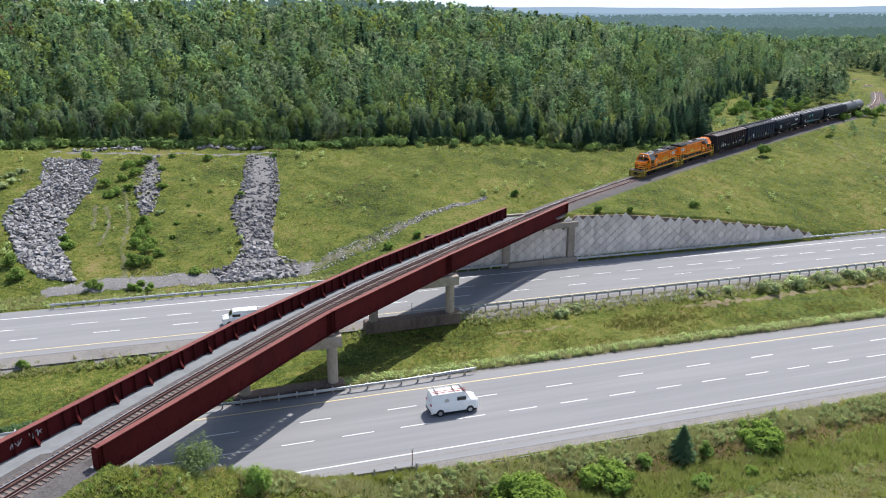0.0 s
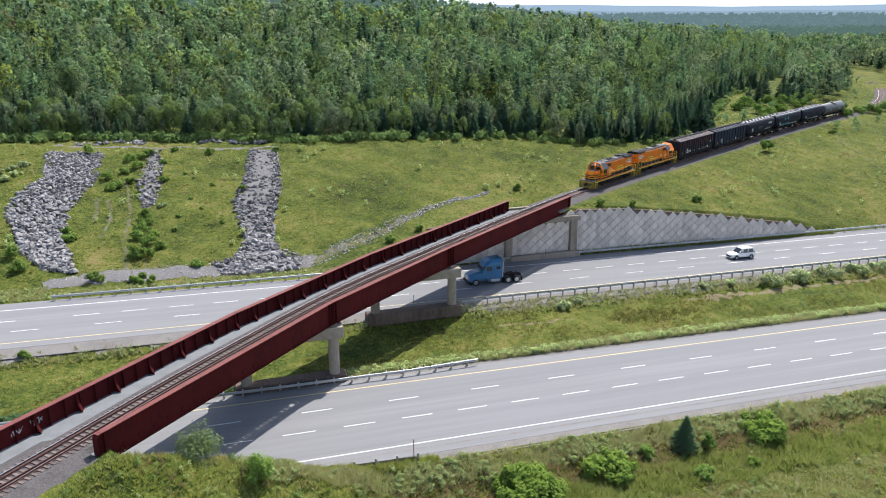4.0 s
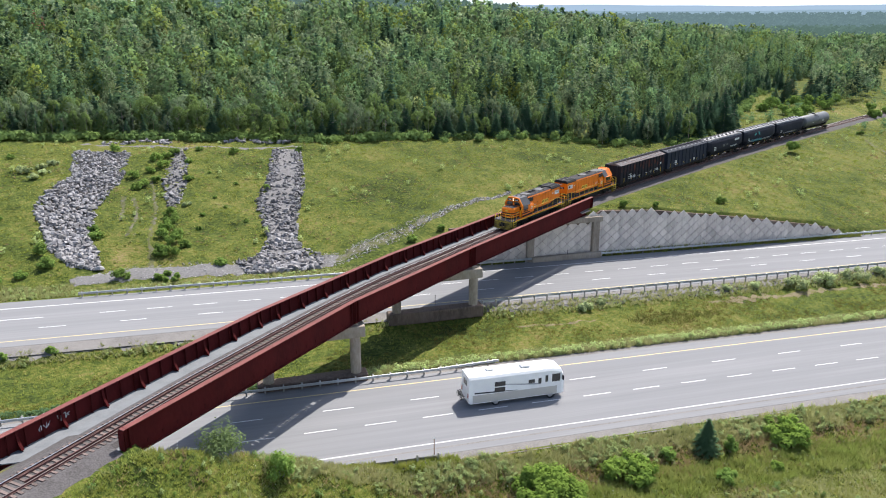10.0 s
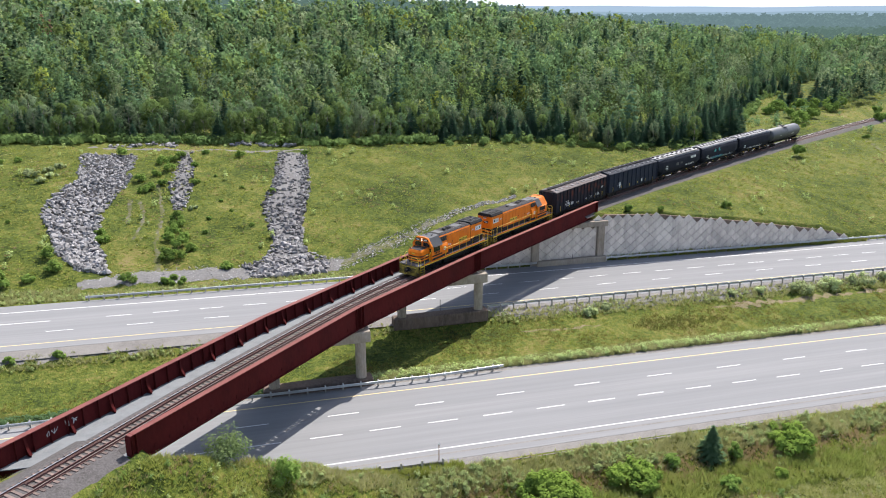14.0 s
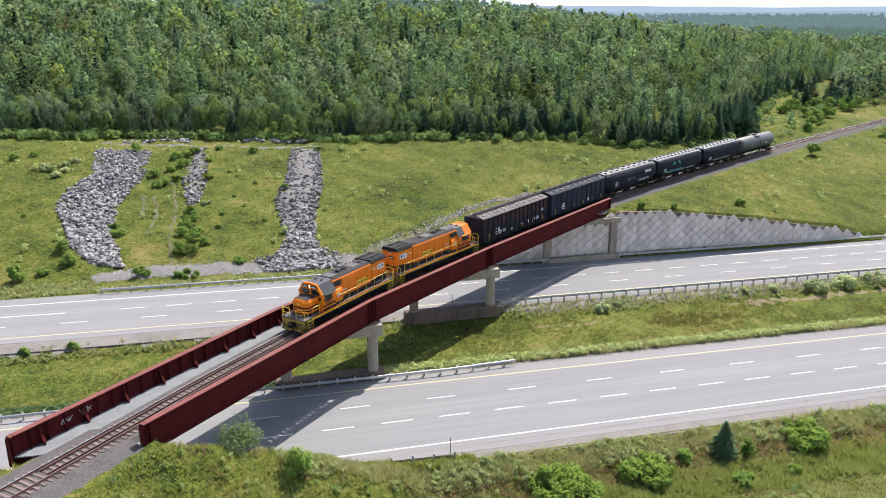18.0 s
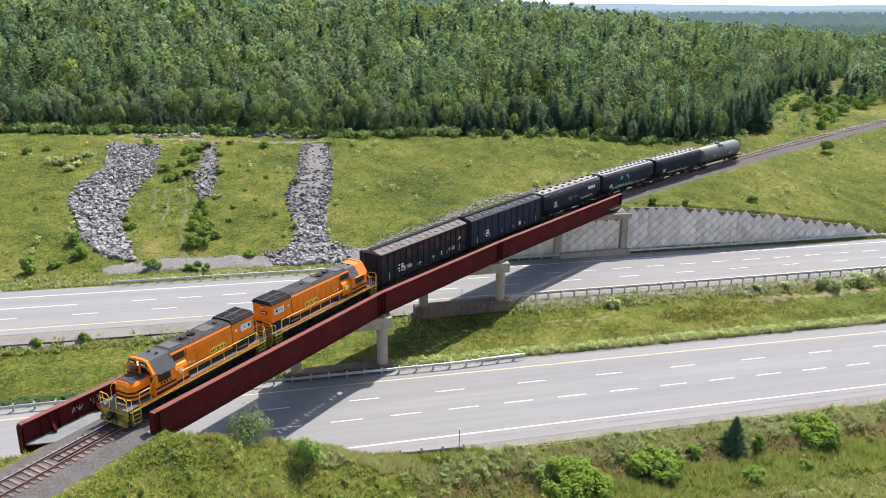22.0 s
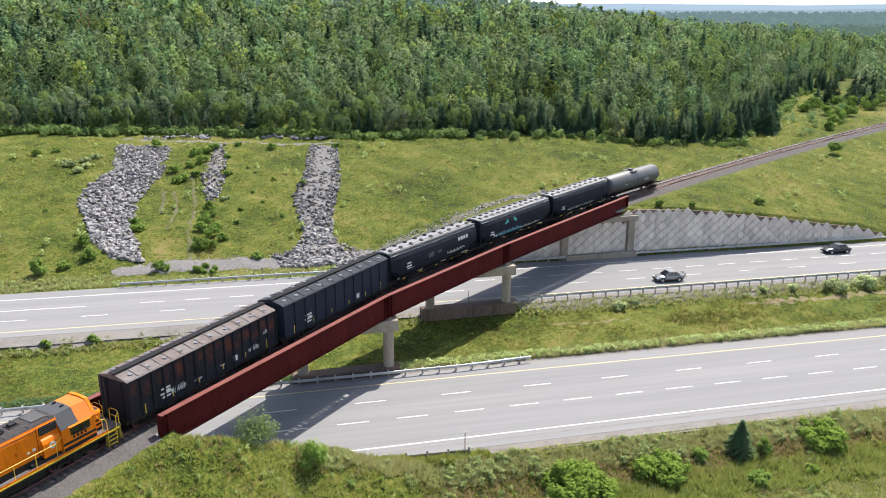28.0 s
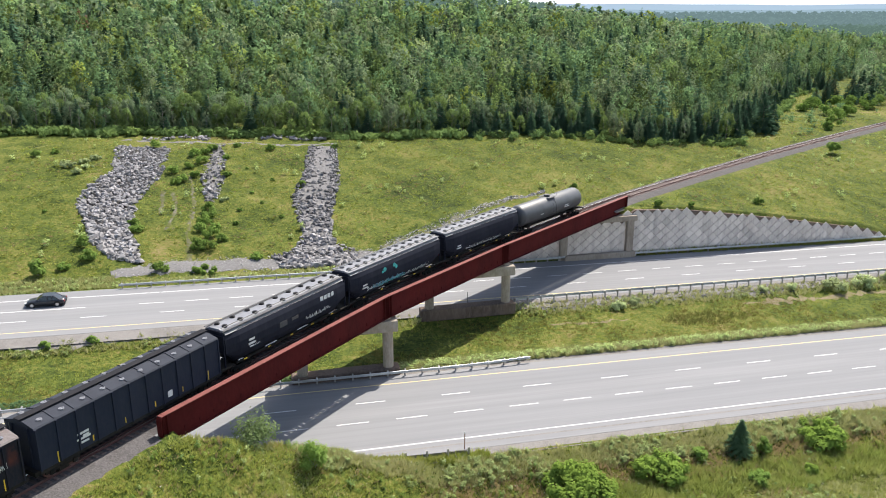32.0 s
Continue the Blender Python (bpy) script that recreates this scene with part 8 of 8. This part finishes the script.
        for x in (-h + 0.7, 0.0, h * 0.35):
            boxes(e, "rack_bar", "dark_grey", ((x, 0, H + 0.08), (0.06, W * 0.8, 0.08)))
        for sy in (-1, 1):
            put(e, "door_emblem", "beige", lambda bm: cyl(bm, (-h * 0.35, sy * (w * 0.905), belt + 0.15), (-h * 0.35, sy * (w * 0.925), belt + 0.15), 0.24, 16))
    if extra == "bicycle":
        bicycles(e, -h - 0.35, 0.75, 1)
    return e


def bicycles(e, x, z, n):
    for k in range(n):
        bx = x - 0.22 * k
        b = bar(e, "bicycle", "dark_grey", [(bx, -0.45, z), (bx, -0.1, z + 0.45), (bx, 0.4, z + 0.42), (bx, 0.5, z), (bx, 0.05, z + 0.02), (bx, -0.1, z + 0.45)], 0.03)
        for y in (-0.5, 0.5):
            def ring(bm):
                pts = [(bx, y + 0.32 * math.cos(a), z + 0.32 * math.sin(a)) for a in np.linspace(0, 2 * math.pi, 13)]
                for p, q in zip(pts, pts[1:]):
                    cyl(bm, p, q, 0.025, 5)
            put(b, "bicycle_wheel", "tyre", ring)
    boxes(e, "carrier", "dark_grey", ((x + 0.25, 0, z - 0.25), (0.8, 0.08, 0.08)))


def motorhome():
    e = empty("motorhome", pose(0, 0, 0), "white and beige motorhome with dark windows and a bicycle rack", "motorhome", "road traffic")
    L, W, H = 10.4, 2.5, 3.3
    h, w = L / 2, W / 2
    put(e, "body", "white", lambda bm: loft(bm, [(-h, [(w * 0.96, 0.55), (w * 0.98, 1.4), (w * 0.98, H - 0.25), (w * 0.84, H)]), (-h + 0.2, [(w, 0.45), (w, 1.4), (w, H - 0.2), (w * 0.86, H + 0.02)]), (h - 1.2, [(w, 0.45), (w, 1.4), (w, H - 0.2), (w * 0.86, H + 0.02)]),
                                                       (h - 0.3, [(w * 0.98, 0.45), (w * 0.98, 1.4), (w * 0.95, H - 0.5), (w * 0.8, H - 0.2)]), (h, [(w * 0.9, 0.5), (w * 0.92, 1.4), (w * 0.86, 2.2), (w * 0.7, 2.5)])]))
    for sy in (-1, 1):
        boxes(e, "lower_panel", "beige", ((-0.2, sy * (w + 0.004), 0.95), (L - 1.2, 0.02, 0.85)))
        put(e, "swoosh", "charcoal", lambda bm: prism(bm, [(-h + 0.6, 1.52), (-h + 2.6, 1.46), (0.0, 1.42), (0.0, 1.46), (-h + 2.6, 1.6), (-h + 0.6, 1.68)], sy * (w + 0.012) - 0.008, sy * (w + 0.012) + 0.008, "y"))
        put(e, "swoosh", "silver", lambda bm: prism(bm, [(-2.0, 2.3), (0.6, 1.95), (2.6, 1.75), (2.6, 1.86), (0.6, 2.06), (-2.0, 2.36)], sy * (w + 0.012) - 0.008, sy * (w + 0.012) + 0.008, "y"))
        for x, z, ww, hh in ((-1.9, 2.35, 1.15, 0.5), (-1.9, 1.75, 1.15, 0.45), (1.55, 2.2, 0.7, 0.4), (2.45, 2.15, 0.35, 0.6), (3.2, 2.3, 0.3, 0.75), (h - 0.95, 2.3, 0.9, 0.85)):
            boxes(e, "side_window", "glass", ((x, sy * (w + 0.008), z), (ww, 0.025, hh)), bevel=0.008)
        boxes(e, "mirror", "black", ((h - 0.25, sy * (w + 0.2), 2.3), (0.16, 0.25, 0.5)), bevel=0.04)
        boxes(e, "tail_lamp", "red_lens", ((-h - 0.01, sy * w * 0.8, 1.3), (0.05, 0.2, 0.5)))
    boxes(e, "windscreen", "glass", ((h - 0.03, 0, 2.05), (0.12, W * 0.8, 0.8)), bevel=0.03)
    boxes(e, "rear_window", "glass", ((-h - 0.005, 0, 2.45), (0.03, 1.1, 0.6)))
    boxes(e, "roof_vent", "letter_white", ((-2.6, 0.2, H + 0.1), (0.7, 0.6, 0.16)), bevel=0.03)
    boxes(e, "air_conditioner", "letter_white", ((1.2, 0, H + 0.13), (1.0, 0.7, 0.24)), bevel=0.06)
    wheel_set(e, (-h + 2.9, h - 1.5), w - 0.01, 0.45, 0.28)
    bicycles(e, -h - 0.4, 1.0, 2)
    return e


def semi_tractor():
    e = empty("semi_tractor", pose(0, 0, 0), "bright blue sleeper-cab road tractor without a trailer", "truck", "road traffic")
    h, w = 4.2, 1.2
    put(e, "sleeper", "blue_truck", lambda bm: loft(bm, [(-0.9, [(w, 0.95), (w, 2.9), (w * 0.95, 3.3), (w * 0.75, 3.75)]), (0.9, [(w, 0.95), (w, 2.9), (w * 0.95, 3.25), (w * 0.75, 3.7)]), (1.5, [(w, 0.95), (w, 2.3), (w * 0.95, 2.85), (w * 0.7, 3.3)]), (2.0, [(w, 0.95), (w, 1.9), (w * 0.95, 2.1), (w * 0.7, 2.55)])]))
    put(e, "bonnet", "blue_truck", lambda bm: loft(bm, [(1.9, [(w, 0.7), (w, 1.5), (w * 0.9, 1.9), (w * 0.6, 2.02)]), (3.3, [(w * 0.95, 0.7), (w * 0.92, 1.4), (w * 0.78, 1.75), (w * 0.5, 1.84)]), (4.1, [(w * 0.85, 0.6), (w * 0.82, 1.1), (w * 0.66, 1.4), (w * 0.4, 1.5)])]))
    boxes(e, "windscreen", "glass", ((1.86, 0, 2.42), (0.34, 2.05, 0.55)), bevel=0.05)
    boxes(e, "grille", "rim", ((4.1, 0, 1.05), (0.08, 0.95, 0.7)), bevel=0.03)
    boxes(e, "bumper", "black", ((4.1, 0, 0.5), (0.3, 2.3, 0.36)), bevel=0.06)
    boxes(e, "frame", "grime", ((-2.2, 0, 0.85), (4.2, 0.9, 0.3)))
    boxes(e, "fifth_wheel", "grime", ((-2.7, 0, 1.12), (1.0, 0.9, 0.14)), bevel=0.03)
    for sy in (-1, 1):
        boxes(e, "side_window", "glass", ((1.15, sy * (w + 0.004), 2.45), (0.75, 0.03, 0.6)), bevel=0.01)
        boxes(e, "sleeper_window", "glass", ((-0.3, sy * (w + 0.004), 2.5), (0.6, 0.03, 0.4)), bevel=0.01)
        boxes(e, "fuel_tank", "rim", ((0.1, sy * 1.0, 0.62), (1.5, 0.55, 0.55)), bevel=0.1)
        boxes(e, "side_skirt", "blue_truck", ((0.2, sy * 1.2, 0.75), (1.9, 0.05, 0.6)), bevel=0.02)
        boxes(e, "headlamp", "rim", ((4.0, sy * 0.85, 1.1), (0.2, 0.3, 0.25)), bevel=0.05)
        boxes(e, "mud_flap", "black", ((-4.1, sy * 0.95, 0.55), (0.05, 0.6, 0.7)))
        bar(e, "exhaust_stack", "rim", [(-1.05, sy * 1.1, 1.0), (-1.05, sy * 1.1, 3.6)], 0.08, 8)
    wheel_set(e, (3.1, -1.95, -3.25), w + 0.03, 0.5, 0.34)
    wheel_set(e, (-1.95, -3.25), 0.85, 0.5, 0.3)
    return e


# thing, time and place seen, speed, offset across the road, which road
TRAFFIC = [
    (car("cargo_van", "white high-roofed cargo van with red and silver roof ladders", "van", "white", 5.15, 2.0, 2.35, "van", "ladders"), 0.0, 23.9, 38.0, 1.9, "near"),
    (motorhome(), 10.0, 28.0, 34.5, 1.75, "near"),
    (car("cargo_van", "white compact cargo van with side windows in front", "van", "white", 4.5, 1.8, 1.95, "van"), 0.4, -8.5, -34.0, -5.5, "far"),
    (car("station_wagon", "grey-green station wagon with roof bars", "car", "grey_green", 4.8, 1.85, 1.65, "suv"), 1.2, 76.3, -40.9, -5.5, "far"),
    (semi_tractor(), 3.0, 74.2, -33.1, -1.8, "far"),
    (car("sport_utility_car", "white sport utility car with dark windows", "car", "white", 4.6, 1.85, 1.7, "suv"), 3.5, 102.5, -35.4, -1.7, "far"),
    (car("sport_utility_car", "glossy black sport utility car", "car", "black_gloss", 4.6, 1.85, 1.7, "suv"), 6.0, 76.1, -35.2, 1.6, "far"),
    (car("hatchback_car", "navy blue hatchback car", "car", "navy", 4.5, 1.8, 1.6, "suv"), 7.0, 76.7, -39.2, -1.9, "far"),
    (car("pickup_truck", "black pickup truck with an open bed", "pickup", "black_gloss", 5.8, 2.0, 1.9, "pickup"), 25.0, 58.9, -39.6, -5.6, "far"),
    (car("hatchback_car", "grey hatchback car with a bicycle on its tail", "car", "silver", 4.4, 1.8, 1.5, "sedan", "bicycle"), 28.0, 58.6, -35.4, -5.4, "far"),
    (car("saloon_car", "dark charcoal saloon car", "car", "charcoal", 4.8, 1.85, 1.45, "sedan"), 28.0, 93.9, -30.2, 1.9, "far"),
    (car("hatchback_car", "grey-brown hatchback car with dark windows", "car", "taupe", 4.4, 1.8, 1.6, "suv"), 30.0, 87.0, -35.7, -1.8, "far"),
]

# ---- what moves ----
# arc length of the gap behind the first locomotive
GAP = [(0, 236.8), (3, 222.9), (7, 201.2), (10, 184.6), (13, 167.5), (20, 128.2), (28, 82.5), (32, 57.9)]
GAP_FIT = np.polyfit([g[0] for g in GAP], [g[1] for g in GAP], 4)


def motions():
    for k, (wagon, L, turned) in enumerate(TRAIN):
        ahead = sum(r[1] for r in TRAIN[:k]) - TRAIN[0][1]
        rows = []
        for i in range(65):
            t = i * 0.5
            s = np.polyval(GAP_FIT, t) + ahead
            a, b = line_at(s + L * 0.18), line_at(s + L * 0.82)
            c = (a + b) / 2
            rows.append((t, pose(c[0], c[1], RAIL_Z, 0, 0, math.degrees(math.atan2(*(a - b)[::-1])) + (180 if turned else 0))))
        walk(wagon, rows)
    for thing, t0, x0, speed, off, road in TRAFFIC:
        fy, fz = (near_y, near_z) if road == "near" else (far_y, far_z)
        rows = []
        for i in range(33):
            x = x0 + speed * (i - t0)
            a = x + (2 if speed > 0 else -2)
            yaw = math.degrees(math.atan2(float(fy(a, off) - fy(x, off)), a - x))
            pitch = -math.degrees(math.atan2(float(fz(a) - fz(x)), 2.0))
            rows.append((float(i), pose(x, float(fy(x, off)), float(fz(x)) + 0.02, 0, pitch, yaw)))
        walk(thing, rows)


motions()
